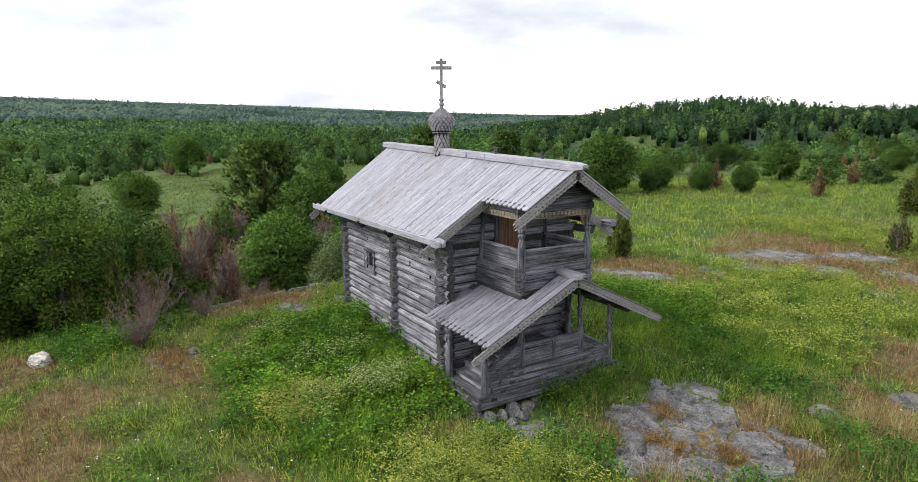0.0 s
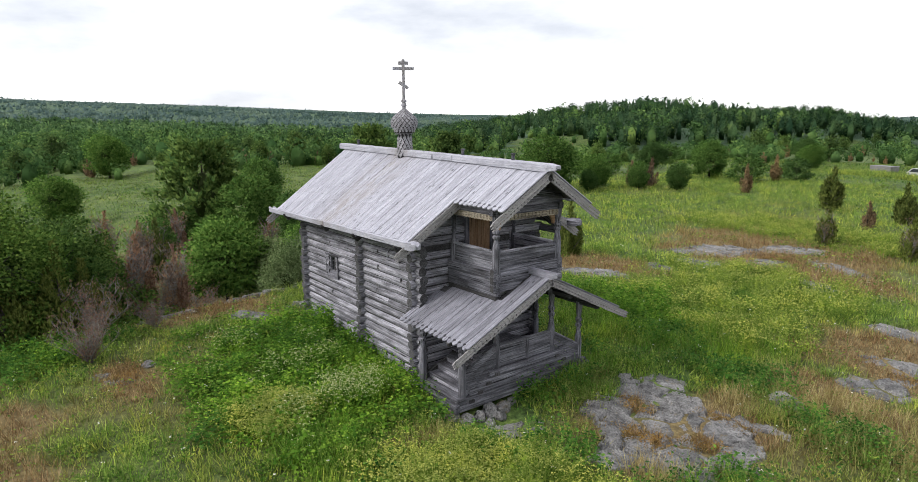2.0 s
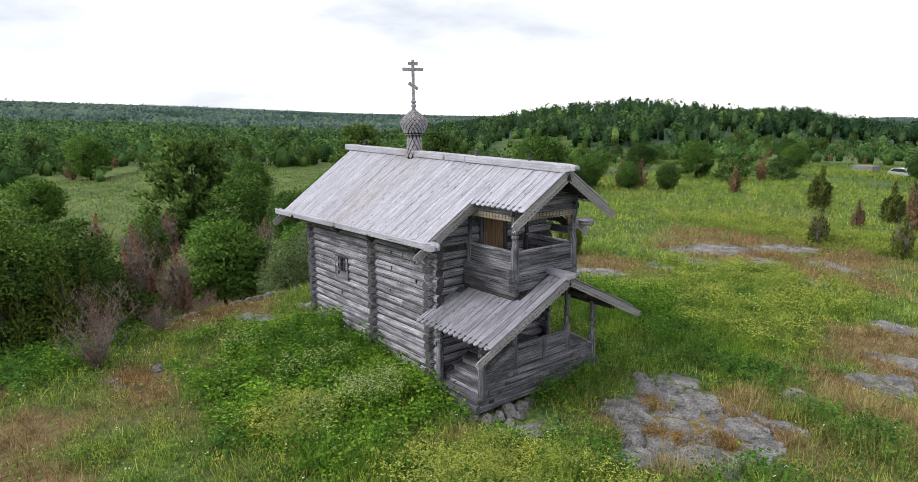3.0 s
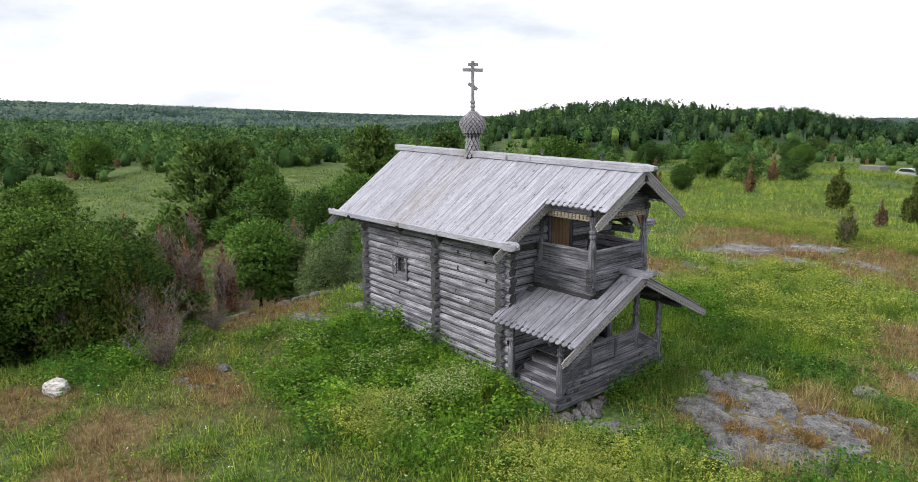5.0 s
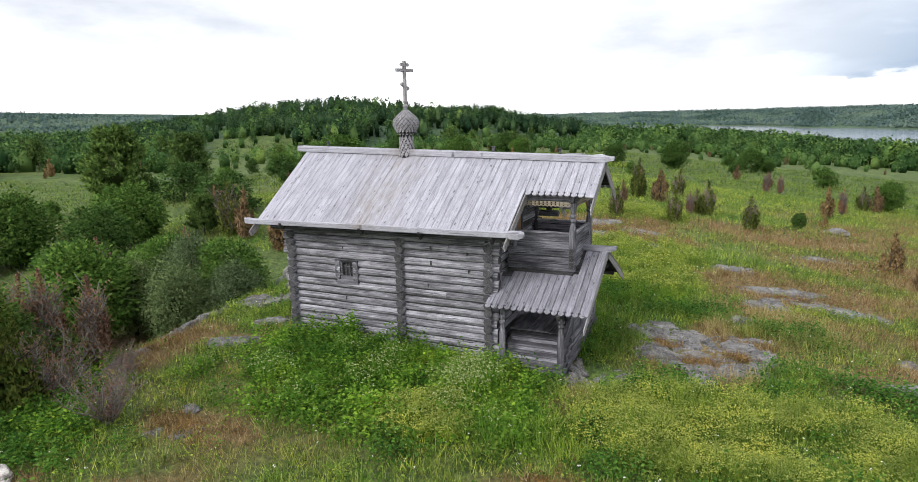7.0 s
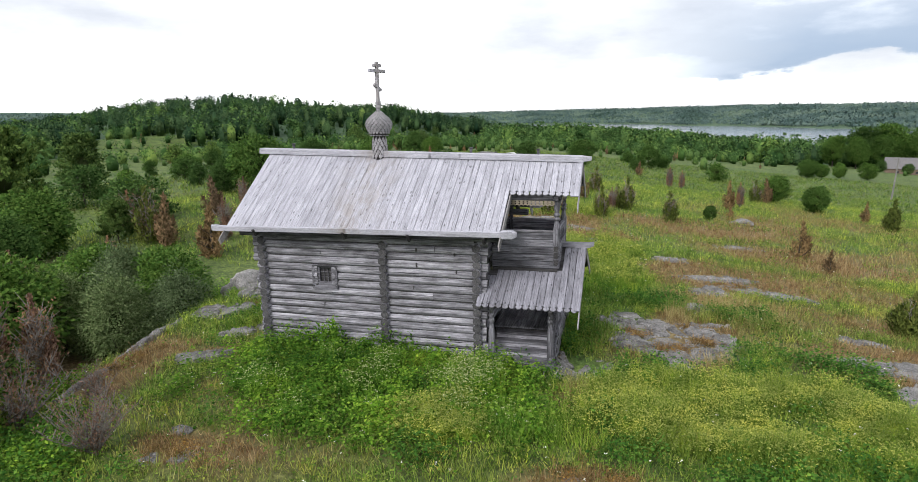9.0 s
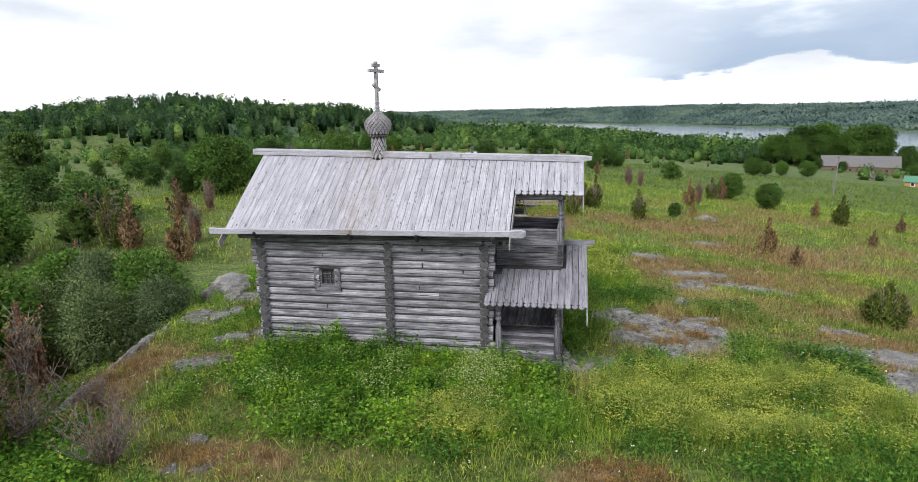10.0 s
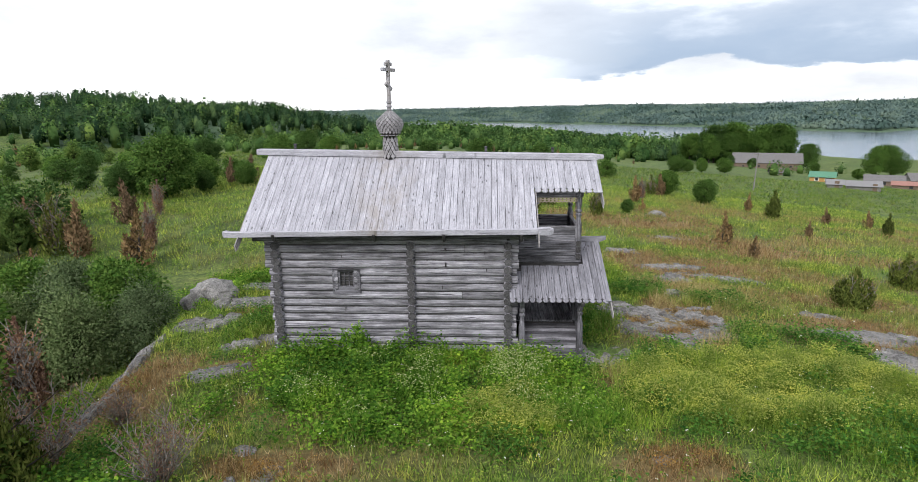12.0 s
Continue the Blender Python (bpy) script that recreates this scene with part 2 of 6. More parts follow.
        if a <= az <= b:
            return u + (w - u) * (az - a) / (b - a)
    return rows[0][1] if az < rows[0][0] else rows[-1][1]


def near_shore(az):
    """Distance of the lake's near shore, by bearing."""
    return shore(NEAR_SHORE, az) + 25 * noise.noise((az * 0.5, 3.0, 0.0))


def far_shore(az):
    return shore(FAR_SHORE, az) + 40 * noise.noise((az * 0.6, 9.0, 0.0))


def hill_shape(x, y):
    """The wooded hill in the north-west: across its ridge, and along it with a lower eastern shoulder, each 0 to 1."""
    dx, dy = x + 235, y - 345
    u, v = dx * 0.55 + dy * 0.83, dx * 0.83 - dy * 0.55
    along_ = 0.62 * smooth(-120, -45, v) * smooth(170, 95, v) + 0.38 * smooth(-90, -30, v) * smooth(70, 5, v)
    return math.exp(-(u / 120) ** 2), along_


def land(x, y):
    """Height of the ground."""
    r = math.hypot(x, y)
    az = math.degrees(math.atan2(x, y))
    # gentle fall to the north and east, down to the lake
    e = 0.105 * max(x, -15) + 0.0385 * y - 1.2
    e = (math.sqrt(e * e + 0.09) + e) / 2
    h = -e if e < 6 else -6 - (e - 6) * 0.86
    # the gully west of the knoll, the drop to the south-west, and the dip of the western meadow
    h -= 1.5 * smooth(9.6, 13.5, -x + 0.2 * y + 1.6 * noise.noise((x * 0.3, y * 0.3, 11.0))) * smooth(26, 14, y)
    h -= 0.85 * smooth(8.9, 9.9, -x - 0.2 * y + 0.3 * noise.noise((x * 0.7, y * 0.7, 4.0))) * smooth(-9.0, -6.5, y) * smooth(8.0, 3.0, y)
    h -= 1.1 * smooth(6.5, 10.0, -x) * smooth(-4.5, -8.0, y)
    h -= 4.0 * smooth(16, 70, -x * 0.94 + -y * 0.3)
    h -= 2.0 * smooth(20, 60, -y)
    h = h if r < 30 else max(h, LAKE - 3)
    # wooded hill to the north-west, and the far rises
    across, along_ = hill_shape(x, y)
    h += 25.0 * across * along_
    k = smooth(420, 1700, r)
    if az > -35:
        b = smooth(-35, -12, az)
        k = k * (1 - b) + smooth(far_shore(az), far_shore(az) + 900, r) * b
    # low wooded shore that draws back to the north-west
    if -60 < az < 42:
        h = max(h, LAKE - 2 + 3.6 * smooth(near_shore(az) + 40, near_shore(az) - 40, r))
    h = h * (1 - k) + (7 + far_rise(az) * r - 14 - 0.002 * r) * k
    if r < 60:
        f = smooth(60, 30, r)
        h += f * (0.16 * noise.noise((x * 0.16, y * 0.16, 3.1)) + 0.05 * noise.noise((x * 0.6, y * 0.6, 7.7)))
        # flat stand of the chapel
        d = max(abs(x + 0.8) - 4.6, abs(y - 2.1) - 2.6, 0)
        s = smooth(3.0, 0.0, d)
        h = h * (1 - s) + 0.05 * s
        # hollow before the porch, lowered to bare its bottom beams and stones
        h -= 0.36 * math.exp(-((x - 4.5) / 1.1) ** 2 - ((y - 0.5) / 1.5) ** 2)
    elif r > 200:
        h += 3.0 * noise.noise((x * 0.004, y * 0.004, 1.3)) * smooth(200, 500, r) * (0 if h < LAKE + 6 else 1)
    return h


# ---- ground ----
def blobs(x, y, spots):
    """How deep a place lies within soft-edged patches of (x, y, radius, ...), 0 to 1."""
    best = 0.0
    for cx, cy, rx, ry in spots:
        d = math.hypot((x - cx) / rx, (y - cy) / ry)
        d += 0.35 * noise.noise((x * 0.8, y * 0.8, cx))
        best = max(best, smooth(1.15, 0.6, d))
    return best


DRY = ((-1.6, -8.3, 1.8, 1.1), (2.5, 20.5, 4.5, 3.0), (1.2, -9.0, 2.6, 1.6), (4.9, -1.9, 1.0, 1.3), (-3.1, -5.8, 1.9, 1.0), (7.2, 3.2, 2.6, 2.8), (-3.4, 14.0, 4.5, 2.2), (-1.0, 24.5, 7.0, 6.5), (10.0, 12.2, 5.0, 3.4), (13.2, 3.0, 3.2, 2.4), (5.0, -5.6, 1.6, 1.0), (-8.0, -2.6, 1.6, 3.0), (-6.0, -1.3, 1.2, 0.8), (15.5, 19.5, 6.0, 4.0), (11.0, 28.0, 7.0, 5.0), (-15.0, 0.0, 4.0, 3.0), (-4.4, -9.4, 1.5, 1.0), (8.6, 7.5, 2.0, 1.6))
LUSH = ((-0.6, -2.2, 6.0, 2.2), (5.6, 4.6, 1.2, 2.6), (8.0, -2.0, 4.0, 2.6), (2.5, 13.2, 4.5, 4.0), (0.0, 10.5, 4.0, 3.0), (-11.0, 9.0, 4.0, 4.0), (-7.5, -7.0, 3.0, 2.0))


def dryness(x, y):
    """0: lush green, 1: parched."""
    r = math.hypot(x, y)
    n = 0.5 + 0.5 * noise.noise((x * 0.11, y * 0.11, 2.0)) + 0.28 * noise.noise((x * 0.5, y * 0.5, 5.0)) - 0.12
    d = 0.66 * smooth(0.34, 0.9, n) * smooth(70, 22, r) + 0.07
    d += 0.62 * smooth(5, 10, x - 0.1 * y) * smooth(5, 9, y) * smooth(62, 40, y) * smooth(-0.22, 0.2, noise.noise((x * 0.16, y * 0.24, 21.0)))
    if r < 45:
        d = max(d, 0.95 * blobs(x, y, DRY))
        d *= 1 - 0.85 * blobs(x, y, LUSH)
    return max(0.0, min(1.0, d))


def dry_value(nt):
    at = nt.nodes.new("ShaderNodeAttribute")
    at.attribute_name = "dry"
    return at.outputs["Fac"]


def ground_material():
    mat, nt, bsdf = nodes_of("meadow_turf", 0.95)
    tc = nt.nodes.new("ShaderNodeTexCoord")
    vec = tc.outputs["Object"]
    big = noise_node(nt, vec, 0.06, 6, 0.65)
    fine = noise_node(nt, vec, 7.0, 6, 0.7)
    mid = noise_node(nt, vec, 0.35, 8, 0.75)
    green = ramp_node(nt, fine, [(0.34, (0.020, 0.036, 0.011)), (0.5, (0.050, 0.086, 0.023)), (0.66, (0.098, 0.145, 0.043))])
    tint = ramp_node(nt, big, [(0.36, (0.75, 0.95, 0.8)), (0.6, (1.25, 1.15, 1.0))])
    green = mix_node(nt, 1.0, green, tint, "MULTIPLY")
    small = noise_node(nt, vec, 1.3, 5, 0.75)
    green = mix_node(nt, 1.0, green, ramp_node(nt, small, [(0.36, (0.5, 0.62, 0.5)), (0.5, (1.0, 1.0, 1.0)), (0.64, (1.45, 1.3, 1.15))]), "MULTIPLY")
    tint2 = ramp_node(nt, mid, [(0.38, (0.5, 0.62, 0.55)), (0.5, (1.0, 1.0, 1.0)), (0.62, (1.55, 1.4, 1.3))])
    green = mix_node(nt, 1.0, green, tint2, "MULTIPLY")
    dry = ramp_node(nt, fine, [(0.3, (0.06, 0.045, 0.022)), (0.52, (0.15, 0.11, 0.05)), (0.72, (0.26, 0.2, 0.1))])
    col = mix_node(nt, dry_value(nt), green, dry)
    nt.links.new(col, bsdf.inputs["Base Color"])
    bump_node(nt, bsdf, fine, 0.8, 0.08)
    return mat


def woodland_floor():
    mat, nt, bsdf = nodes_of("distant_woodland", 0.95)
    tc = nt.nodes.new("ShaderNodeTexCoord")
    a = noise_node(nt, tc.outputs["Object"], 0.06, 6, 0.7)
    col = ramp_node(nt, a, [(0.3, (0.035, 0.066, 0.040)), (0.5, (0.056, 0.098, 0.056)), (0.7, (0.085, 0.135, 0.074))])
    nt.links.new(col, bsdf.inputs["Base Color"])
    bump_node(nt, bsdf, a, 1.0, 6.0)
    return mat


TURF, WOODLAND = ground_material(), woodland_floor()


def wooded(x, y):
    """Where closed woods stand, 0 to 1."""
    r = math.hypot(x, y)
    az = math.degrees(math.atan2(x, y))
    n = noise.noise((x * 0.011, y * 0.011, 4.0))
    if az < -48 or az > 120:
        edge = 215 + 60 * n + (30 if az < -85 else 0)
        w = smooth(edge - 15, edge + 15, r)
    elif az < -12:
        across, along_ = hill_shape(x, y)
        w = max(smooth(0.55, 0.7, across + 0.12 * n) * smooth(0.12, 0.3, along_), smooth(330, 400, r + 60 * n))
    else:
        w = smooth(235, 285, r + 45 * n) * (1 - smooth(14, 19, az) * smooth(345, 320, r)) * (1 - smooth(24.5, 27, az) * smooth(560, 520, r))
    return w


def build_ground():
    n, b, a = 150, 0.05, 5.0
    xs = [a * math.sinh(i * b) for i in range(-n, n + 1)]
    k = len(xs)
    v = [(x, y, land(x, y)) for y in xs for x in xs]
    f = [(j * k + i, j * k + i + 1, (j + 1) * k + i + 1, (j + 1) * k + i) for j in range(k - 1) for i in range(k - 1)]
    g = Geo()
    g.v, g.f = v, f
    g.m = []
    for q in f:
        x, y, z = v[q[0]]
        g.m.append(1 if x * x + y * y > 19600 and wooded(x, y) > 0.5 else 0)
    me = g.mesh("ground", TURF, WOODLAND, smooth=True)
    at = me.attributes.new("dry", "FLOAT", "POINT")
    at.data.foreach_set("value", [dryness(x, y) for x, y, z in v])
    tagged(new("ground", me), "rough meadow of green and dry grass on a knoll", "ground", kind="structure")


build_ground()

water_mat, water_nt, water_bsdf = nodes_of("lake_water", 0.12)
water_bsdf.inputs["Base Color"].default_value = (0.10, 0.13, 0.16, 1)
water_bsdf.inputs["Specular IOR Level"].default_value = 0.5
_wtc = water_nt.nodes.new("ShaderNodeTexCoord")
bump_node(water_nt, water_bsdf, noise_node(water_nt, _wtc.outputs["Object"], 0.25, 4, 0.6), 0.15, 0.4)
_g = Geo()
_g.add([(-600, 150, LAKE), (2600, 150, LAKE), (2600, 2600, LAKE), (-600, 2600, LAKE)], [(0, 1, 2, 3)])
tagged(new("lake", _g.mesh("lake", water_mat)), "calm grey-blue lake below the village", "lake", kind="structure")


# ---- the chapel ----
chapel = thing("chapel", "old weathered grey log chapel with onion dome, gallery and porch", "chapel")
YC = 2.08                                    # the line of the ridge
XW, XM, XE = -4.83, -0.98, 1.74              # cross walls
Z0, STEP, COURSES = 0.10, 0.2265, 15
Y_S, Y_N = 0.115, 2 * YC - 0.115             # centres of the long walls


def log_geo(length, r=0.119, seg=10, knots=6, taper=0.0, flat=0.0):
    """A rounded log along x with an uneven girth."""
    g = Geo()
    ph, rings = rnd(0, 9), []
    for i in range(knots + 1):
        x = length * i / knots
        rr = r * (1 + 0.045 * noise.noise((x * 0.9, ph, 0)) + taper * (i / knots - 0.5))
        oy, oz = 0.02 * noise.noise((x * 0.5, ph, 5)), 0.01 * noise.noise((x * 0.5, ph, 9))
        rings.append([(x, oy + rr * math.cos(2 * math.pi * j / seg) * (1 - flat), oz + rr * math.sin(2 * math.pi * j / seg)) for j in range(seg)])
    g.rings(rings, 0, True, None, 1)
    return g


def end_block(g, x0, x1, r):
    """The squared, chopped end of a log."""
    g.rings([[(x, r * s * math.cos(math.pi * (2 * j + 1) / 6), r * s * math.sin(math.pi * (2 * j + 1) / 6)) for j in range(6)] for x, s in ((x0, 1.0), (x1 - 0.02, 1.05), (x1, 0.93))], 1)


def log(parent, p0, p1, r=0.119, knots=6, mats=None, flat=0.0, label=""):
    m, d = along(p0, p1)
    part("log", log_geo(d, r, 10, knots, rnd(-0.06, 0.06), flat), mats or [WALL_WOOD, END_WOOD], parent, label, m, smooth=False)


# long walls, south and north
for nm, yc, out in (("south", Y_S, -1), ("north", Y_N, 1)):
    core = Geo()
    if nm == "south":
        core.box(XW, -3.06, yc - 0.05, yc + 0.05, Z0, Z0 + STEP * COURSES).box(-2.65, XE, yc - 0.05, yc + 0.05, Z0, Z0 + STEP * COURSES)
        core.box(-3.06, -2.65, yc - 0.05, yc + 0.05, Z0, 2.04).box(-3.06, -2.65, yc - 0.05, yc + 0.05, 2.49, Z0 + STEP * COURSES)
    else:
        core.box(XW, XE, yc - 0.05, yc + 0.05, Z0, Z0 + STEP * COURSES)
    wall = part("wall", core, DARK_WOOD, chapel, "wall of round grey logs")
    for i in range(COURSES):
        z = Z0 + STEP * (i + 0.5)
        west = XW - (0.37 if i > 10 else 0.24) + rnd(-0.05, 0.05)
        east = XE + 0.27 + rnd(-0.05, 0.05)
        if nm == "south" and 8 <= i <= 10:
            log(wall, (west, yc, z), (-3.09, yc, z), 0.119 * rnd(0.97, 1.04))
            log(wall, (-2.62, yc, z), (east, yc, z), 0.119 * rnd(0.97, 1.04))
        elif i % 3 == 1:
            cut = rnd(-2.6, 0.9)
            log(wall, (west, yc, z), (cut, yc, z), 0.119 * rnd(0.97, 1.04))
            log(wall, (cut + 0.012, yc, z), (east, yc, z), 0.119 * rnd(0.97, 1.04))
        else:
            log(wall, (west, yc, z), (east, yc, z), 0.119 * rnd(0.97, 1.04), 9)
# cross walls
for x in (XW, XM, XE):
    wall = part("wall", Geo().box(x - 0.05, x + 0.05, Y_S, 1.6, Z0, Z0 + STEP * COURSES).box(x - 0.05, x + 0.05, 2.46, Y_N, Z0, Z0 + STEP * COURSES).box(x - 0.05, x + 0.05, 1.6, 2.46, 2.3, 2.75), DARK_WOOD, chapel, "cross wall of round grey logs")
    for i in range(COURSES):
        z = Z0 + STEP * (i + 0.5) + STEP * 0.45
        if i == COURSES - 1:
            continue
        o = 0.24 + rnd(-0.03, 0.03)
        door_gap = x == XE and (3 <= i <= 8 or i >= 12)
        if door_gap:
            log(wall, (x, Y_S - o, z), (x, 1.62, z), 0.117, 4)
            log(wall, (x, 2.44, z), (x, Y_N + o, z), 0.117, 4)
        else:
            log(wall, (x, Y_S - o, z), (x, Y_N + o, z), 0.117, 6)

# roof surface: the ridge sags towards the porch, the eave rises
def roof_z(x, f, side):
    """Height of the roof at x; f runs from the eave (0) to the ridge (1)."""
    ze = 3.77 + (x + 5.55) * 0.0115 if side < 0 else 3.80
    zr = 5.74 - (x + 5.6) * 0.0235
    return ze + (zr - ze) * f


EAVE = 2.70                                  # from ridge to eave, level


def roof_pt(x, f, side, lift=0.0):
    y = YC + side * EAVE * (1 - f)
    return Vector((x, y, roof_z(x, f, side) + lift))


def board_geo(length, w, t, tooth):
    """A roof board; its lower end, at x 0, may be cut to a notched point."""
    g = Geo()
    a = w / 2
    if tooth:
        pts = [(0.0, -a * 0.35), (0.0, a * 0.35), (0.05, a * 0.92), (0.10, a * 0.92), (0.13, a * 0.42), (0.17, a), (length, a), (length, -a), (0.17, -a), (0.13, -a * 0.42), (0.10, -a * 0.92), (0.05, -a * 0.92)]
    else:
        pts = [(0.0, -a), (0.0, a), (length, a), (length, -a)]
    k = len(pts)
    v = [(x, y, -t) for x, y in pts] + [(x, y, 0.0) for x, y in pts]
    f = [tuple(range(k)), tuple(reversed(range(k, 2 * k)))] + [(i, i + k, (i + 1) % k + k, (i + 1) % k) for i in range(k)]
    f = [tuple(reversed(q)) for q in f]
    return g.add(v, f)


X0R, X1R, XCUT, FCUT = -5.55, 4.35, 2.50, 0.50
for side in (-1, 1):
    # dark sheet under the boards: shade in their gaps, put into its colour
    under = Geo()
    for xa, xb, fa in ((X0R + 0.04, XCUT - 0.04, 0.015), (XCUT - 0.04, X1R - 0.04, FCUT + 0.06)):
        top, low = [], []
        for x, f in ((xa, fa), (xb, fa), (xb, 1.0), (xa, 1.0)):
            top.append(roof_pt(x, f, side, -0.035))
            low.append(roof_pt(x, f, side, -0.075))
        under.add(top + low, [(0, 1, 2, 3), (7, 6, 5, 4), (0, 4, 5, 1), (1, 5, 6, 2), (2, 6, 7, 3), (3, 7, 4, 0)])
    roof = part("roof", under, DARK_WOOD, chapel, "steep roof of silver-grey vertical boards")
    x = X0R
    while x < X1R - 0.05:
        w = rnd(0.165, 0.215)
        if x < XCUT < x + w + 0.06:
            w = XCUT - x
        w = min(w, X1R - x)
        xm = x + w / 2
        short = xm > XCUT
        p0 = roof_pt(xm, FCUT - 0.025 if short else 0.0, side, rnd(-0.006, 0.008))
        p1 = roof_pt(xm - 0.02, 1.0, side, rnd(-0.006, 0.006))
        m, d = along(p0, p1, (0, side * 0.6, 0.8))
        part("board", board_geo(d, w - rnd(0.005, 0.013), 0.03, short), ROOF_WOOD, roof, "", m)
        x += w

# ridge log with a trough cut under it, and its pegs
ridge = Geo()
prof = [(-0.155, -0.12), (-0.145, 0.035), (-0.12, 0.06), (0.12, 0.06), (0.145, 0.035), (0.155, -0.12), (0.05, -0.06), (-0.05, -0.06)]
rl, rr = Vector((-5.93, YC, 5.80)), Vector((4.62, YC, 5.56))
m_r, d_r = along(rl, rr)
ridge.rings([[(x, y * s, z * s) for y, z in prof] for x, s in ((0, 0.85), (0.08, 1.0), (3.0, 1.02), (6.5, 0.98), (d_r - 0.3, 1.03), (d_r, 0.55))], 0)
part("ridge_beam", ridge, ROOF_WOOD, chapel, "heavy grey ridge log over the boards", m_r)
for x in (-4.75, 1.1, 3.1):
    zt = 5.80 - (x + 5.93) * 0.0228
    part("peg", Geo().beam(0.16, 0.07, 0.07, 0.012, mat=pose(x, YC, zt + 0.05, 0, -90, 0)).beam(0.04, 0.10, 0.10, 0.012, mat=pose(x, YC, zt + 0.19, 0, -90, 0)), PORCH_WOOD, chapel)

# gutter logs at the eaves, with their carved ends and hooks
for side in (-1, 1):
    p0 = Vector((-6.02, YC + side * 2.70, 3.70))
    p1 = Vector((2.92, YC + side * 2.70, 3.80))
    m, d = along(p0, p1)
    g = Geo()
    sec = [(-0.10, -0.075), (0.09, -0.075), (0.10, 0.045), (0.055, 0.075), (0.03, 0.0), (-0.05, 0.0), (-0.075, 0.085), (-0.11, 0.06)]
    g.rings([[(x, side * -y * s, z * s + dz) for y, z in (sec if side < 0 else sec[::-1])] for x, s, dz in ((0, 0.7, 0.03), (0.05, 1.15, 0.02), (0.2, 1.0, 0), (2.5, 1.0, 0.01), (d - 2, 1.0, 0), (d - 0.42, 1.0, 0), (d - 0.38, 1.25, 0), (d - 0.10, 1.3, 0), (d, 0.8, 0.0))], 0)
    # north gutter takes the darker porch wood: its shaded underside as colour
    part("gutter", g, ROOF_WOOD if side < 0 else PORCH_WOOD, chapel, "hewn gutter log along the eave", m)
    for x in (-4.62, -1.86, 0.02, 2.08):
        q0 = Vector((x, YC + side * 1.9, 4.10))
        q1 = Vector((x, YC + side * 2.74, 3.54))
        mh, dh = along(q0, q1)
        part("hook", Geo().beam(dh, 0.085, 0.12, 0.02).beam(0.15, 0.08, 0.06, 0.015, mat=Matrix.Translation((dh - 0.02, 0, 0.05)) @ pose(0, 0, 0, 0, -85, 0)), DARK_WOOD, chapel, "", mh)
    log(chapel, (XW - 0.55, YC + side * 2.28, 3.52), (XE + 0.75, YC + side * 2.28, 3.60), 0.10, 8, [PORCH_WOOD, END_WOOD])

# gables of the log body
for x in (XW, XE):
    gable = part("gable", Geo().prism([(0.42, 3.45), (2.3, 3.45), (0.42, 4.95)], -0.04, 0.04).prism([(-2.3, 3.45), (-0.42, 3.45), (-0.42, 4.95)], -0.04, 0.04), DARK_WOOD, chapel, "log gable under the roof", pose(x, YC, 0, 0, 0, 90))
    inv = pose(x, YC, 0, 0, 0, 90).inverted()
    for i in range(8):
        z = Z0 + STEP * (COURSES + i) + STEP * 0.55
        half = (5.50 - z) / 0.735 - 0.22
        spans = [(-half, half)] if (z > 4.30 or x == XW) else [(-half, -0.42), (0.36, half)]
        for a, b in spans:
            if b - a > 0.15:
                m, d = along((x, YC + a, z), (x, YC + b, z))
                part("log", log_geo(d, 0.117, 10, 4), [WALL_WOOD, END_WOOD], gable, "", inv @ m)

# window with splayed boards and a lattice
# the dark sheet behind the lattice paints in the unlit room's shade
window = part("window", Geo().box(-3.05, -2.66, 0.15, 0.16, 2.03, 2.50), DARK_WOOD, chapel, "small square window with a splayed grey board frame")
O, I = ((-3.24, 1.85), (-2.44, 1.85), (-2.44, 2.57), (-3.24, 2.57)), ((-3.04, 2.055), (-2.67, 2.055), (-2.67, 2.475), (-3.04, 2.475))
for k in range(4):
    k2 = (k + 1) % 4
    a, b, c, d = O[k], O[k2], I[k2], I[k]
    g = Geo()
    front = [(a[0], -0.025, a[1]), (b[0], -0.025, b[1]), (c[0], 0.06, c[1]), (d[0], 0.06, d[1])]
    back = [(p[0], p[1] + 0.035 + (0.03 if q > 1 else 0.05), p[2]) for q, p in enumerate(front)]
    g.add(front + back, [(0, 1, 2, 3), (7, 6, 5, 4), (0, 4, 5, 1), (1, 5, 6, 2), (2, 6, 7, 3), (3, 7, 4, 0)])
    part("frame_board", g, PORCH_WOOD, window)
for x in (-2.92, -2.79):
    part("lattice_bar", Geo().box(x - 0.009, x + 0.009, 0.105, 0.125, 2.05, 2.48), PORCH_WOOD, window)
for z in (2.2, 2.34):
    part("lattice_bar", Geo().box(-3.05, -2.66, 0.125, 0.14, z - 0.008, z + 0.008), PORCH_WOOD, window)
# dark blocks set on the logs, imitating the shade inside cut notches
for x, z, w, h in ((0.0, 3.15, 0.055, 0.10), (0.0, 2.71, 0.05, 0.12), (-2.0, 2.70, 0.05, 0.05), (-0.1, 2.05, 0.03, 0.10), (1.15, 2.56, 0.03, 0.09), (1.1, 3.05, 0.03, 0.08), (-2.95, 2.95, 0.02, 0.07), (-2.9, 1.39, 0.02, 0.11)):
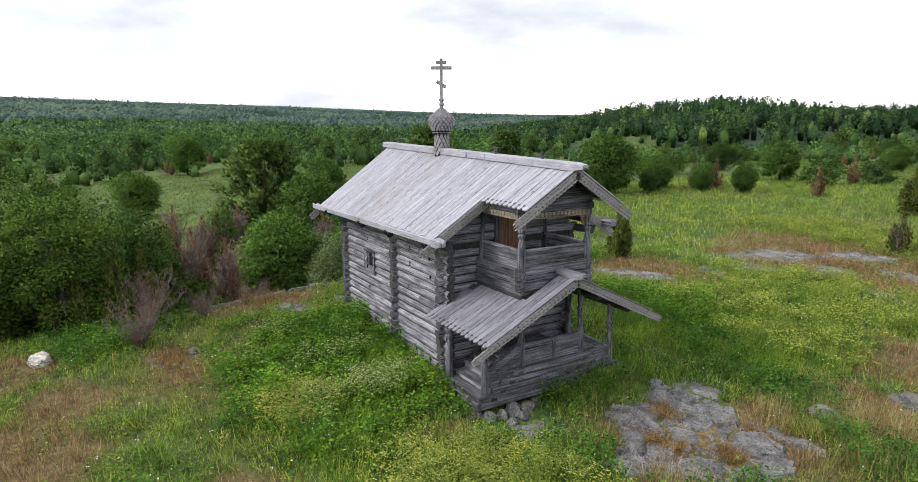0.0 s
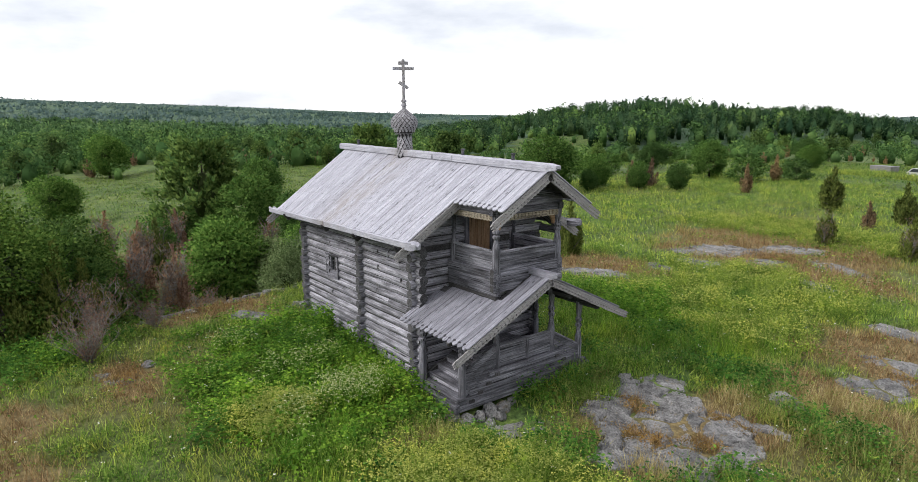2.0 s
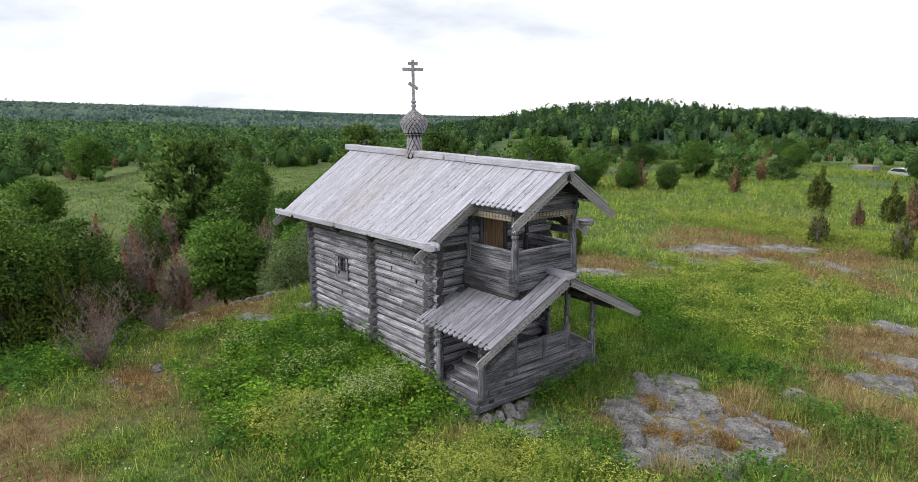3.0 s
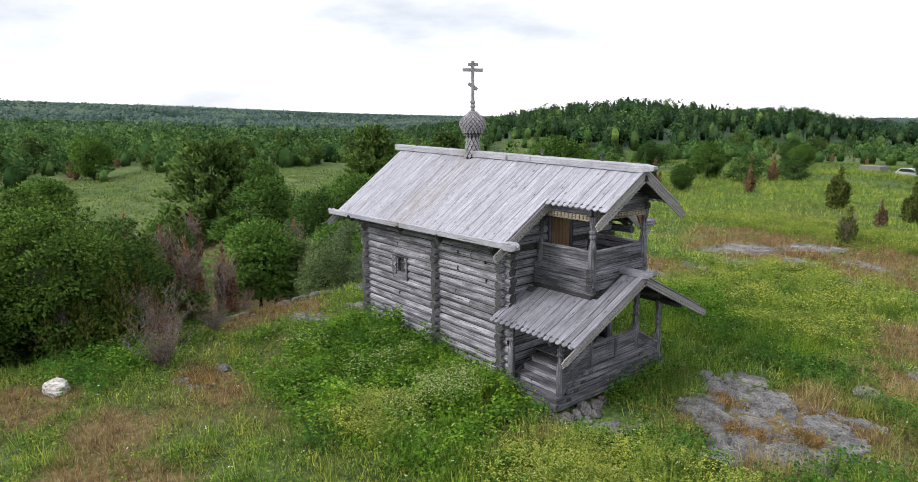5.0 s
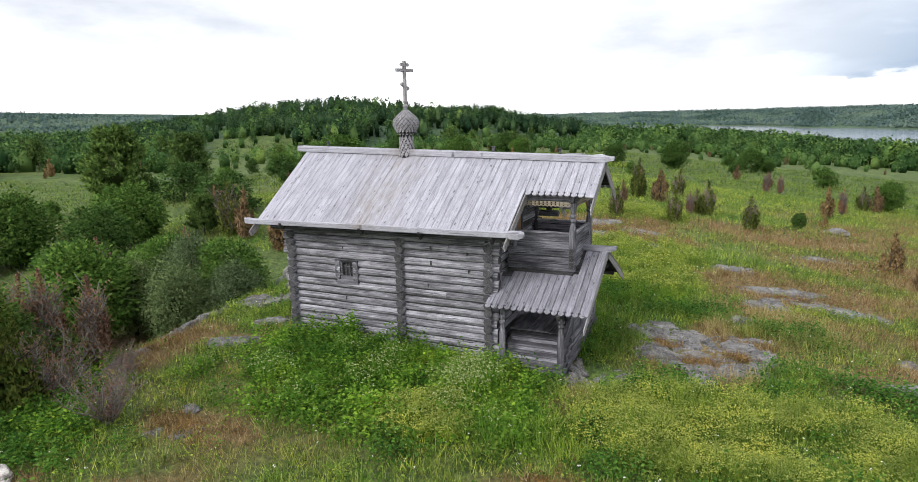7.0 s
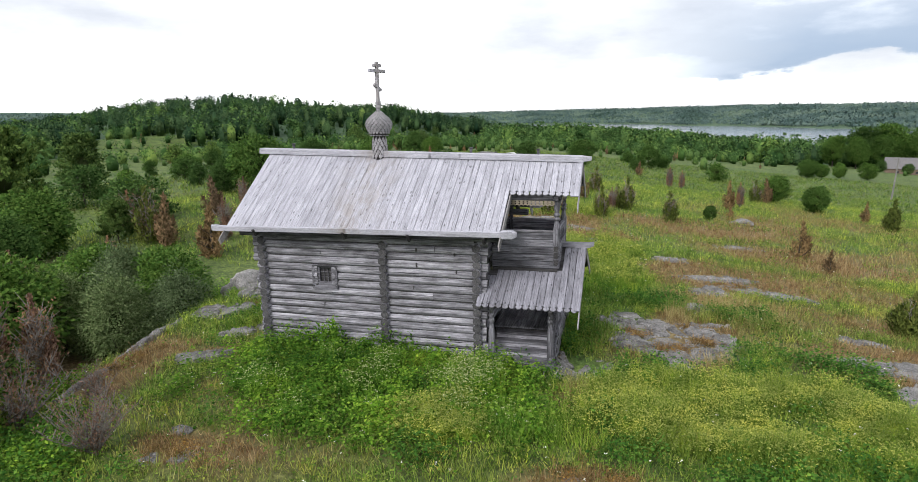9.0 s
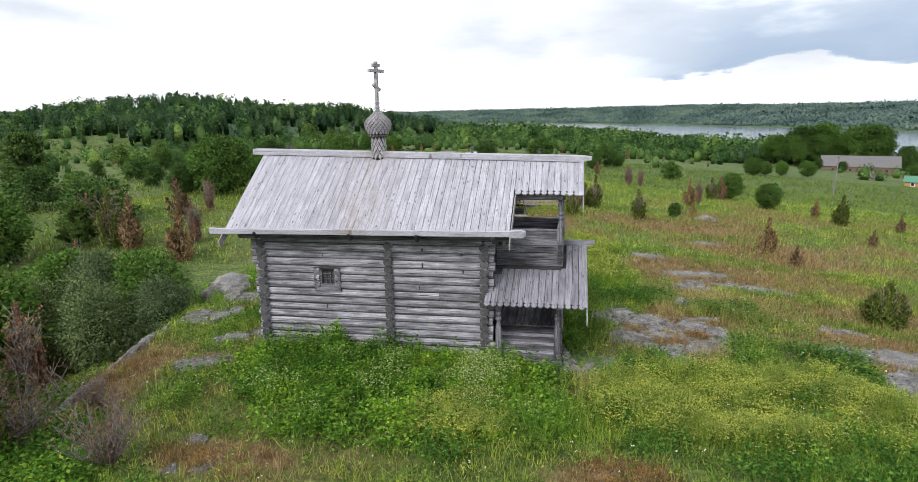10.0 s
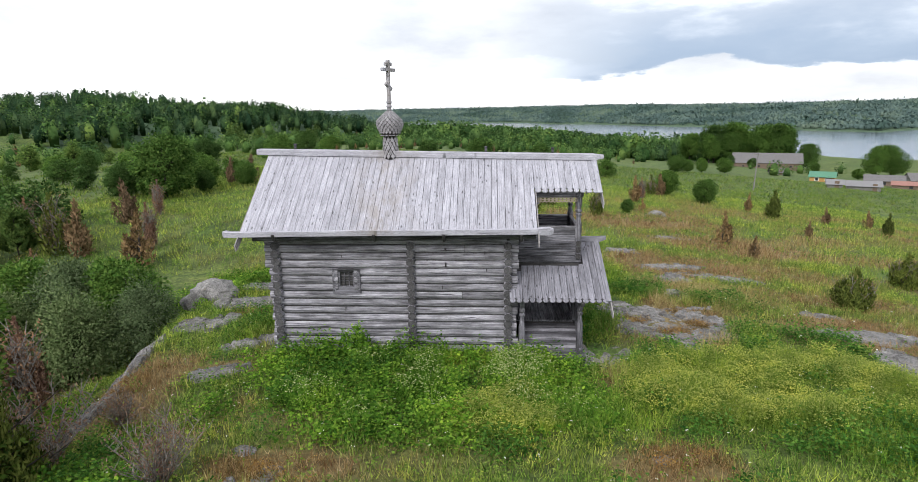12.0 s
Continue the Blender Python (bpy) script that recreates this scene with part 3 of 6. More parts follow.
    part("notch", Geo().box(x - w / 2, x + w / 2, -0.012, 0.03, z - h / 2, z + h / 2), DARK_WOOD, chapel)


# carved boards
def carved_geo(length, w=0.21, cell=0.115, t=0.028, slits=True, flip=1):
    """A pierced board along x below z 0: a row of round holes over a scalloped edge, and a row of slanted slits."""
    g = Geo()
    n = max(1, round(length / cell))
    c = length / n
    rows = [(-w, -w * 0.5, "hole")] + [(-w * 0.5, 0.0, "slit" if slits else "hole2")]
    for i in range(n):
        x = i * c
        for z0, z1, sort in rows:
            zm, xm = (z0 + z1) / 2, x + c / 2
            dip = -0.022 if sort == "hole" else 0.0
            o = [(x, z0), (xm, z0 + dip), (x + c, z0), (x + c, zm), (x + c, z1), (xm, z1), (x, z1), (x, zm)]
            if sort == "slit":
                q = [(-0.030, -0.030), (0.0, -0.022), (0.024, -0.014), (0.030, 0.006), (0.030, 0.028), (0.012, 0.022), (0.008, 0.0), (-0.018, -0.014)]
                inn = [(xm + flip * a, zm + b) for a, b in q]
                if flip < 0:
                    inn = [inn[j] for j in (2, 1, 0, 7, 6, 5, 4, 3)]
            else:
                r = min(0.024, c * 0.24)
                inn = [(xm + r * math.cos(a), zm + r * math.sin(a)) for a in [math.radians(225 + 45 * j) for j in range(8)]]
            v = [(p[0], -t / 2, p[1]) for p in o] + [(p[0], -t / 2, p[1]) for p in inn] + [(p[0], t / 2, p[1]) for p in o] + [(p[0], t / 2, p[1]) for p in inn]
            f = []
            for j in range(8):
                j2 = (j + 1) % 8
                f += [(j, j2, 8 + j2, 8 + j), (16 + j2, 16 + j, 24 + j, 24 + j2), (8 + j, 8 + j2, 24 + j2, 24 + j)]
            if sort == "hole":
                f += [(0, 16, 17, 1), (1, 17, 18, 2)]
            else:
                f += [(4, 20, 21, 5), (5, 21, 22, 6)]
            g.add(v, f)
    for xe in (0.0, length):
        g.box(xe - 0.004, xe + 0.004, -t / 2, t / 2, -w, 0)
    for j in range(3):                       # notched tip
        z = -w * (j + 0.5) / 3
        g.prism([(length, z - w / 7), (length + 0.09, z), (length, z + w / 7)][::-1], -t / 2, t / 2)
    return g


def carved(p0, p1, mat, parent, w=0.21, cell=0.115, lift=0.0, label="pierced and scalloped barge board", flip=1):
    m, d = along(p0, p1)
    part("barge_board", carved_geo(d, w, cell, flip=flip), mat, parent, label, m @ Matrix.Translation((0, 0, lift)))


for side in (-1, 1):
    for x, f0, f1 in ((XCUT + 0.03, 0.52, -0.13), (X1R + 0.025, 0.99, 0.355), (X0R - 0.025, 0.99, -0.13)):
        carved(roof_pt(x, f0, side, -0.03), roof_pt(x, f1, side, -0.03), TRIM_WOOD, chapel, 0.20, 0.115, 0.0)
        # flat cover board over the outer roof edge
        m, d = along(roof_pt(x - 0.06, f0, side, 0.012), roof_pt(x - 0.06, max(f1, 0.02) if f1 < 0 else 0.46, side, 0.012), (0, side * 0.6, 0.8))
        if x > 4:
            part("edge_board", Geo().beam(d, 0.15, 0.03, 0.006), ROOF_WOOD, chapel, "", m)

# onion dome, drum and cross
DX = -1.80
PROFILE = ((5.50, 0.235), (5.75, 0.215), (6.05, 0.195), (6.22, 0.20), (6.262, 0.30), (6.285, 0.27), (6.36, 0.305), (6.46, 0.365), (6.56, 0.388), (6.66, 0.368), (6.75, 0.30), (6.83, 0.205), (6.90, 0.125), (6.98, 0.075), (7.03, 0.055))


def dome_r(z):
    for (a, u), (b, w) in zip(PROFILE, PROFILE[1:]):
        if a <= z <= b:
            return u + (w - u) * (z - a) / (b - a)
    return 0.05


def ring_at(r, z, n=20):
    return [(r * math.cos(2 * math.pi * j / n), r * math.sin(2 * math.pi * j / n), z) for j in range(n)]


# the dark body under the shingles stands in for shade between them
dome = part("dome", Geo().rings([ring_at(r - 0.018, z) for z, r in PROFILE]), DARK_WOOD, chapel, "small onion dome clad in grey wooden shingles", Matrix.Translation((DX, YC, 0)), smooth=True)


def shingles(z0, z1, rows, n):
    """Rows of pointed shingles; those of one row share their mesh."""
    dz = (z1 - z0) / rows
    for i in range(rows):
        z = z0 + dz * i
        wa = math.pi / n * 0.86
        zs = (z - dz * 0.50, z + dz * 0.20, z + dz * 1.15)
        pts = []
        for ang, zz, out in ((0, zs[0], 0.040), (wa, zs[1], 0.016), (0, zs[2], -0.006), (-wa, zs[1], 0.016)):
            r = dome_r(min(max(zz, 5.5), 7.03)) + out
            pts.append((r * math.cos(ang), r * math.sin(ang), zz))
        rc = dome_r(zs[1]) + 0.032
        pts.append((rc, 0.0, zs[1]))
        inner = [(p[0] * 0.92, p[1] * 0.94, p[2] + 0.004) for p in pts[:4]]
        g = Geo().add(pts + inner, [(0, 1, 4), (1, 2, 4), (2, 3, 4), (3, 0, 4), (0, 5, 6, 1), (0, 3, 8, 5)])
        me = g.mesh("shingle", DOME_WOOD)
        for j in range(n):
            part("shingle", me, None, dome, "", pose(0, 0, rnd(-0.004, 0.004), 0, 0, 360 * (j + 0.5 * (i % 2)) / n + rnd(-0.8, 0.8)))


shingles(6.31, 6.97, 9, 18)
shingles(5.58, 6.20, 5, 11)
for j in range(16):
    a0, a1 = 2 * math.pi * j / 16, 2 * math.pi * (j + 0.9) / 16
    am = (a0 + a1) / 2
    skirt = Geo().add([(0.2 * math.cos(a0), 0.2 * math.sin(a0), 6.25), (0.2 * math.cos(a1), 0.2 * math.sin(a1), 6.25), (0.285 * math.cos(a1), 0.285 * math.sin(a1), 6.235), (0.31 * math.cos(am), 0.31 * math.sin(am), 6.215), (0.285 * math.cos(a0), 0.285 * math.sin(a0), 6.235)], [(0, 1, 2, 3, 4)])
    part("skirt_board", skirt, DOME_WOOD, dome)
lathe = ((6.98, 0.06), (7.04, 0.06), (7.06, 0.085), (7.10, 0.085), (7.13, 0.06), (7.16, 0.05), (7.18, 0.085), (7.23, 0.085), (7.25, 0.055), (7.30, 0.045))
cross = part("cross", Geo().rings([ring_at(r, z, 10) for z, r in lathe]), ROOF_WOOD, dome, "grey wooden eight-pointed cross")
CT = pose(0, 0, 0, 0, 0, 64)
part("shaft", Geo().beam(1.18, 0.105, 0.085, 0.01, mat=CT @ Matrix.Translation((0, 0, 7.24)) @ pose(0, 0, 0, 0, -90, 0)), ROOF_WOOD, cross)
for z, half, tilt in ((8.31, 0.15, 0), (8.15, 0.315, 0), (7.67, 0.165, -32)):
    part("crossbar", Geo().beam(2 * half, 0.09, 0.095, 0.01, x0=-half, mat=CT @ Matrix.Translation((0, 0, z)) @ pose(0, 0, 0, 0, -tilt, 0)), ROOF_WOOD, cross)


# turned posts
def post_geo(z0, z1, w=0.15, rail=None):
    """A square post with a carved, waisted upper part."""
    g = Geo()
    h = z1 - z0
    zc = rail or z0 + 0.42 * h
    u = z1 - zc

    def ring(r, z, sq):
        k = []
        for j in range(8):
            a = math.pi / 4 * j + math.pi / 8
            c, s = math.cos(a), math.sin(a)
            q = r / max(abs(c), abs(s)) if sq else r * 1.02
            k.append((q * c if not sq else max(-r, min(r, q * c)), q * s if not sq else max(-r, min(r, q * s)), z))
        return k
    a = w / 2
    g.rings([ring(a, z0, True), ring(a, zc, True), ring(a * 0.95, zc + 0.05 * u, True), ring(a * 0.62, zc + 0.28 * u, False), ring(a * 0.72, zc + 0.33 * u, False), ring(a * 1.0, zc + 0.36 * u, False), ring(a * 1.0, zc + 0.41 * u, False), ring(a * 0.7, zc + 0.44 * u, False), ring(a * 0.7, zc + 0.47 * u, False), ring(a * 1.0, zc + 0.50 * u, False), ring(a * 1.0, zc + 0.55 * u, False), ring(a * 0.66, zc + 0.60 * u, False), ring(a * 0.95, zc + 0.84 * u, True), ring(a, zc + 0.88 * u, True), ring(a, z1, True)])
    return g


# gallery
gallery = part("gallery", Geo().box(1.9, 3.74, 0.98, 2.98, 2.70, 2.76), PORCH_WOOD, chapel, "open gallery with plank parapet and carved posts")
GX, GY0, GY1 = 3.78, 0.97, 2.98
# added dark beam that fills the gap between gallery and porch roof
part("sole_beam", Geo().beam(1.85, 0.13, 0.16, 0.015, mat=pose(1.97, GY0 + 0.02, 2.48)), DARK_WOOD, gallery)
for i in range(3):
    z = 2.56 + 0.197 * i + 0.098
    for y in (GY0, GY1):
        part("beam", Geo().beam(GX + 0.09 - 1.97, 0.15, 0.192, 0.018, mat=pose(1.97, y, z)), PORCH_WOOD, gallery)
    part("beam", Geo().beam(GY1 - GY0 + 0.26, 0.15, 0.192, 0.018, mat=pose(GX, GY0 - 0.13 - 0.0, z + 0.098 - (0.0 if i < 2 else 0.02), 0, 0, 90), end_mi=1), [PORCH_WOOD, DARK_WOOD], gallery)
for y in (GY0, GY1):
    for i in range(2):
        part("plank", Geo().beam(GX - 0.09 - 2.02, 0.04, 0.205, 0.006, mat=pose(2.02, y, 3.24 + 0.21 * i + 0.02)), PORCH_WOOD, gallery)
    part("rail", Geo().beam(GX - 0.07 - 2.02, 0.11, 0.055, 0.01, mat=pose(2.02, y, 3.61)), WALL_WOOD, gallery)
    part("post", post_geo(3.10, 4.46, 0.185, 3.66), PORCH_WOOD, gallery, "", Matrix.Translation((GX, y, 0)))
    part("post", post_geo(3.05, 4.46, 0.13, 3.60), PORCH_WOOD, gallery, "", Matrix.Translation((2.16, y, 0)))
    part("beam", Geo().beam(2.1, 0.15, 0.16, 0.015, mat=pose(1.80, y, 4.55)), PORCH_WOOD, gallery)
    m, d = along((2.24, y - 0.06, 4.47), (3.70, y - 0.06, 4.47))
    part("valance", carved_geo(d, 0.12, 0.115, slits=False), PALE_WOOD, gallery, "pale pierced valance board", m)
for i in range(2):
    part("plank", Geo().beam(GY1 - GY0 - 0.16, 0.04, 0.215, 0.006, mat=pose(GX, GY0 + 0.08, 3.25 + 0.22 * i, 0, 0, 90)), PORCH_WOOD, gallery)
part("rail", Geo().beam(GY1 - GY0 - 0.14, 0.11, 0.055, 0.01, mat=pose(GX, GY0 + 0.07, 3.60, 0, 0, 90)), WALL_WOOD, gallery)
part("beam", Geo().beam(GY1 - GY0 + 0.3, 0.15, 0.16, 0.015, mat=pose(GX - 0.02, GY0 - 0.15, 4.545, 0, 0, 90)), PORCH_WOOD, gallery)
m, d = along((GX + 0.06, GY0 + 0.08, 4.47), (GX + 0.06, GY1 - 0.08, 4.46))
part("valance", carved_geo(d, 0.12, 0.115, slits=False), PALE_WOOD, gallery, "pale pierced valance board", m)
for z, half in ((4.70, 1.02), (4.89, 0.75), (5.07, 0.47), (5.22, 0.22)):
    log(gallery, (GX - 0.05, YC - half, z), (GX - 0.05, YC + half, z), 0.105, 4, [PORCH_WOOD, DARK_WOOD], 0.25)
for y, s in ((GY1 - 0.08, -1), (GY0 + 0.08, 1)):            # curved brackets under the beam
    pts = [(0, 0), (0, -0.38), (0.06, -0.36), (0.12, -0.2), (0.3, -0.07), (0.36, -0.06), (0.36, 0)]
    part("bracket", Geo().prism(pts if s > 0 else [(-a, b) for a, b in reversed(pts)], -0.025, 0.025), NEW_WOOD, gallery, "", pose(GX - 0.05, y, 4.46, 0, 0, 90))
upper_door = part("door", Geo().box(1.78, 1.82, 1.66, 2.42, 2.76, 4.24), DARK_WOOD, chapel, "unpainted warm plank door")
for i in range(3):
    part("plank", Geo().beam(1.46, 0.235, 0.03, 0.005, mat=pose(1.845, 1.70 + 0.12 + 0.24 * i, 2.77, 0, -90, 0)), NEW_WOOD, upper_door)
for y in (1.62, 2.46):
    part("jamb", Geo().beam(1.6, 0.09, 0.14, 0.01, mat=pose(1.84, y, 2.72, 0, -90, 0) @ pose(0, 0, 0, 90, 0, 0)), PORCH_WOOD, upper_door)
part("lintel", Geo().beam(1.0, 0.14, 0.09, 0.01, mat=pose(1.84, 1.54, 4.29, 0, 0, 90)), PORCH_WOOD, upper_door)

# porch
porch = part("porch", Geo().box(2.02, 3.72, 0.98, 2.92, 0.62, 0.70), DARK_WOOD, chapel, "low gabled porch with two flights of steps")
PY = 1.95
for i in range(7):                            # landing boards
    part("floor_board", Geo().beam(1.96, 0.232, 0.045, 0.006, mat=pose(2.13 + 0.242 * i, 0.97, 0.745, 0, 0, 90)), PORCH_WOOD, porch)
for s in (-1, 1):
    for i in range(4):                        # steps
        y = PY + s * (1.10 + 0.27 * i)
        z = 0.64 - 0.155 * i
        part("tread", Geo().beam(1.62, 0.30, 0.05, 0.008, mat=pose(2.13, y, z)), PORCH_WOOD, porch)
        part("riser", Geo().beam(1.62, 0.03, 0.125, 0.005, mat=pose(2.13, y + s * 0.11, z - 0.085)), WALL_WOOD, porch)
    part("side_sill", Geo().beam(1.9, 0.14, 0.20, 0.02, mat=pose(2.0, PY + s * 2.2, 0.12)), PORCH_WOOD, porch)
    part("inner_stringer", Geo().prism([(PY + s * 1.0, 0.02), (PY + s * 1.0, 0.7), (PY + s * 2.2, 0.15), (PY + s * 2.2, 0.02)][::-s], -0.03, 0.03, mat=pose(2.10, 0, 0, 0, 0, 90)), DARK_WOOD, porch)
FRONT = ((-0.32, 4.20, 0.00, 0.165), (-0.24, 4.12, 0.168, 0.33), (0.12, 3.80, 0.333, 0.48), (0.36, 3.55, 0.483, 0.63), (0.72, 3.2, 0.633, 0.78))
for y0, y1, z0, z1 in FRONT:
    part("front_beam", Geo().beam(y1 - y0, 0.13, z1 - z0 - 0.008, 0.014, mat=pose(3.81 + rnd(-0.008, 0.008), y0, (z0 + z1) / 2, 0, 0, 90)), PORCH_WOOD, porch, "")
for k in range(4):
    for y, z in ((0.17 + 0.255 * k, 0.20 + 0.155 * k), (3.76 - 0.26 * k, 0.18 + 0.155 * k)):
        part("step_end", Geo().beam(0.10, 0.15, 0.085, 0.008, mat=pose(3.80, y, z)), DARK_WOOD, porch)
# parapets: sloping beside the steps, level before the landing
for y0, y1, a0, a1, b0, b1 in ((0.02, 0.95, 0.32, 0.86, 0.94, 1.38), (3.84, 2.90, 0.22, 0.78, 0.72, 1.26)):
    for k in range(3):
        za, zb = [a0 + (b0 - a0) * q / 3 for q in (k, k + 1)]
        zc, zd = [a1 + (b1 - a1) * q / 3 for q in (k, k + 1)]
        poly = [(y0, za + 0.004), (y1, zc + 0.004), (y1, zd - 0.004), (y0, zb - 0.004)]
        part("plank", Geo().prism(poly if y1 > y0 else poly[::-1], -0.02, 0.02, mat=pose(3.80, 0, 0, 0, 0, 90)), PORCH_WOOD, porch)
    m, d = along((3.80, y0, b0 + 0.02), (3.80, y1, b1 + 0.02))
    part("rail", Geo().beam(d, 0.10, 0.05, 0.01, mat=m), PORCH_WOOD, porch)
for k in range(3):
    part("plank", Geo().beam(1.72, 0.04, 0.158, 0.005, mat=pose(3.80, 1.06, 0.90 + 0.164 * k, 0, 0, 90)), PORCH_WOOD, porch)
part("rail", Geo().beam(1.72, 0.10, 0.05, 0.01, mat=pose(3.80, 1.06, 1.335, 0, 0, 90)), WALL_WOOD, porch)
part("baluster", Geo().beam(0.56, 0.10, 0.09, 0.01, mat=pose(3.80, 1.97, 0.79, 0, -90, 0)), PORCH_WOOD, porch)
PRIDGE, PEAVE, PZR, PZE = 2.05, 2.52, 3.00, 1.80


def porch_pt(x, f, side, lift=0.0):
    return Vector((x, PRIDGE + side * PEAVE * (1 - f), PZE + (PZR - PZE) * f + lift))


for y, z0, z1, rail in ((-0.02, 0.20, 1.86, 1.0), (1.01, 0.78, 2.34, 1.42), (2.86, 0.78, 2.42, 1.36), (3.90, 0.16, 1.90, 0.85)):
    part("post", post_geo(z0, z1, 0.175, rail), PORCH_WOOD, porch, "", Matrix.Translation((3.76, y, 0)))
for y in (-0.02, 3.90):
    part("post", post_geo(0.15, 1.86, 0.175, 0.9), PORCH_WOOD, porch, "", Matrix.Translation((2.14, y, 0)))
    part("purlin", Geo().beam(2.55, 0.13, 0.12, 0.015, mat=pose(1.85, y, 1.90)), DARK_WOOD, porch)
for y in (1.01, 2.86):
    part("purlin", Geo().beam(2.5, 0.12, 0.12, 0.015, mat=pose(1.9, y, 2.36)), DARK_WOOD, porch)
for side in (-1, 1):
    # dark sheet again, painting shade into the gaps of the porch boards
    under = Geo()
    for xa, xb, fb in ((1.82, 3.80, 0.55), (3.80, 4.44, 1.0)):
        q = [porch_pt(xa, 0.04, side, -0.035), porch_pt(xb, 0.04, side, -0.035), porch_pt(xb, fb, side, -0.035), porch_pt(xa, fb, side, -0.035)]
        under.add(q + [p - Vector((0, 0, 0.035)) for p in q], [(0, 1, 2, 3), (7, 6, 5, 4), (0, 4, 5, 1), (1, 5, 6, 2), (2, 6, 7, 3), (3, 7, 4, 0)])
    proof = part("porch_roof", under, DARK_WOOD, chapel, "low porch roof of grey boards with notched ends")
    n = 15
    for i in range(n):
        w = (4.49 - 1.78) / n
        x = 1.78 + w * (i + 0.5)
        far = 1.0 if x > 3.88 else (0.58 if i > 1 else 0.46)
        m, d = along(porch_pt(x, -0.01, side, rnd(-0.005, 0.006)), porch_pt(x, far, side, rnd(-0.004, 0.004)), (0, side * 0.4, 0.9))
        part("board", board_geo(d, w - rnd(0.010, 0.018), 0.028, True), PORCH_ROOF, proof, "", m)
    carved(porch_pt(4.53, 0.985, side, -0.02), porch_pt(4.53, -0.135, side, -0.02), TRIM_WOOD, proof, 0.165, 0.12)
    part("rafter", Geo().beam(2.7, 0.10, 0.12, 0.012, mat=along(porch_pt(3.78, 0.98, side, -0.13), porch_pt(3.78, 0.02, side, -0.13))[0]), DARK_WOOD, porch)
    m, d = along(porch_pt(4.47, 0.985, side, 0.016), porch_pt(4.47, 0.0, side, 0.016), (0, side * 0.4, 0.9))
    part("edge_board", Geo().beam(d, 0.15, 0.03, 0.006), PORCH_ROOF, proof, "", m)
g = Geo()
g.rings([[(x, y * s, z * s + dz) for y, z in prof] for x, s, dz in ((0, 0.75, 0), (0.6, 0.75, 0), (0.75, 0.78, 0.0), (0.92, 0.55, 0.03))])
part("porch_ridge_beam", g, PORCH_ROOF, chapel, "short ridge log of the porch", pose(3.84, PRIDGE, 3.06))
# the opening's shade is put into the door's dark colour
lower_door = part("door", Geo().box(1.70, 1.75, 1.62, 2.44, 0.76, 2.3), DARK_WOOD, chapel, "plank door inside the porch, coloured dark for the shaded opening")
for i in range(4):
    part("plank", Geo().beam(1.48, 0.195, 0.03, 0.005, mat=pose(1.77, 1.73 + 0.2 * i, 0.78, 0, -90, 0)), DARK_WOOD, lower_door)


# ---- plants ----
rng = np.random.default_rng(7)


def np_mesh(name, verts, quads, mats, midx=None, values=None, tones=None, normals=None):
    """A mesh from arrays of points and of faces with equally many corners."""
    me = bpy.data.meshes.new(name)
    verts, quads = np.asarray(verts, np.float32), np.asarray(quads, np.int32)
    n, k = quads.shape
    me.vertices.add(len(verts))
    me.vertices.foreach_set("co", verts.ravel())
    me.loops.add(n * k)
    me.loops.foreach_set("vertex_index", quads.ravel())
    me.polygons.add(n)
    me.polygons.foreach_set("loop_start", np.arange(0, n * k, k, dtype=np.int32))
    for m in mats:
        me.materials.append(m)
    if midx is not None:
        me.polygons.foreach_set("material_index", np.asarray(midx, np.int32))
    for key, val in (("dry", values), ("tone", tones)):
        if val is not None:
            at = me.attributes.new(key, "FLOAT", "POINT")
            at.data.foreach_set("value", np.asarray(val, np.float32))
    me.update(calc_edges=True)
    if normals is not None:
        me.normals_split_custom_set_from_vertices(np.asarray(normals, np.float32))
    return me


def unit(v):
    return v / np.maximum(np.linalg.norm(v, axis=1, keepdims=True), 1e-6)


def cards(c, axis, length, width, flat=None):
    """Small kite-shaped leaves at points c along axis, that face flat; returns points and faces."""
    n = len(c)
    axis = unit(axis)
    side = unit(np.cross(axis, unit(rng.normal(size=(n, 3)) if flat is None else flat)))
    L, W = np.reshape(length, (-1, 1)), np.reshape(width, (-1, 1))
    v = np.stack([c, c + axis * L * 0.45 - side * W * 0.5, c + axis * L, c + axis * L * 0.45 + side * W * 0.5], 1).reshape(-1, 3)
    return v, np.arange(4 * n).reshape(-1, 4)


def facing(v, out):
    """Faces of four points each, wound so that they look towards out."""
    q = v.reshape(-1, 4, 3)
    nrm = np.cross(q[:, 2] - q[:, 0], q[:, 3] - q[:, 1])
    f = np.arange(len(v)).reshape(-1, 4)
    turn = (nrm * out).sum(1) < 0
    f[turn] = f[turn][:, ::-1]
    return f


def join(*sets):
    """Joins sets of (points, faces, material index)."""
    vs, fs, ms, k = [], [], [], 0
    for v, f, m in sets:
        vs.append(v)
        fs.append(f + k)
        ms.append(np.full(len(f), m))
        k += len(v)
    return np.concatenate(vs), np.concatenate(fs), np.concatenate(ms)


def blob_core(rx, ry, rz, cz, k=9, rows=7, rough=0.16):
    """A rough closed body of four-sided faces inside a crown."""
    v = []
    for i in range(rows + 1):
        t = math.pi * i / rows
        for j in range(k):
            a = 2 * math.pi * j / k
            q = 1 + rng.uniform(-rough, rough)
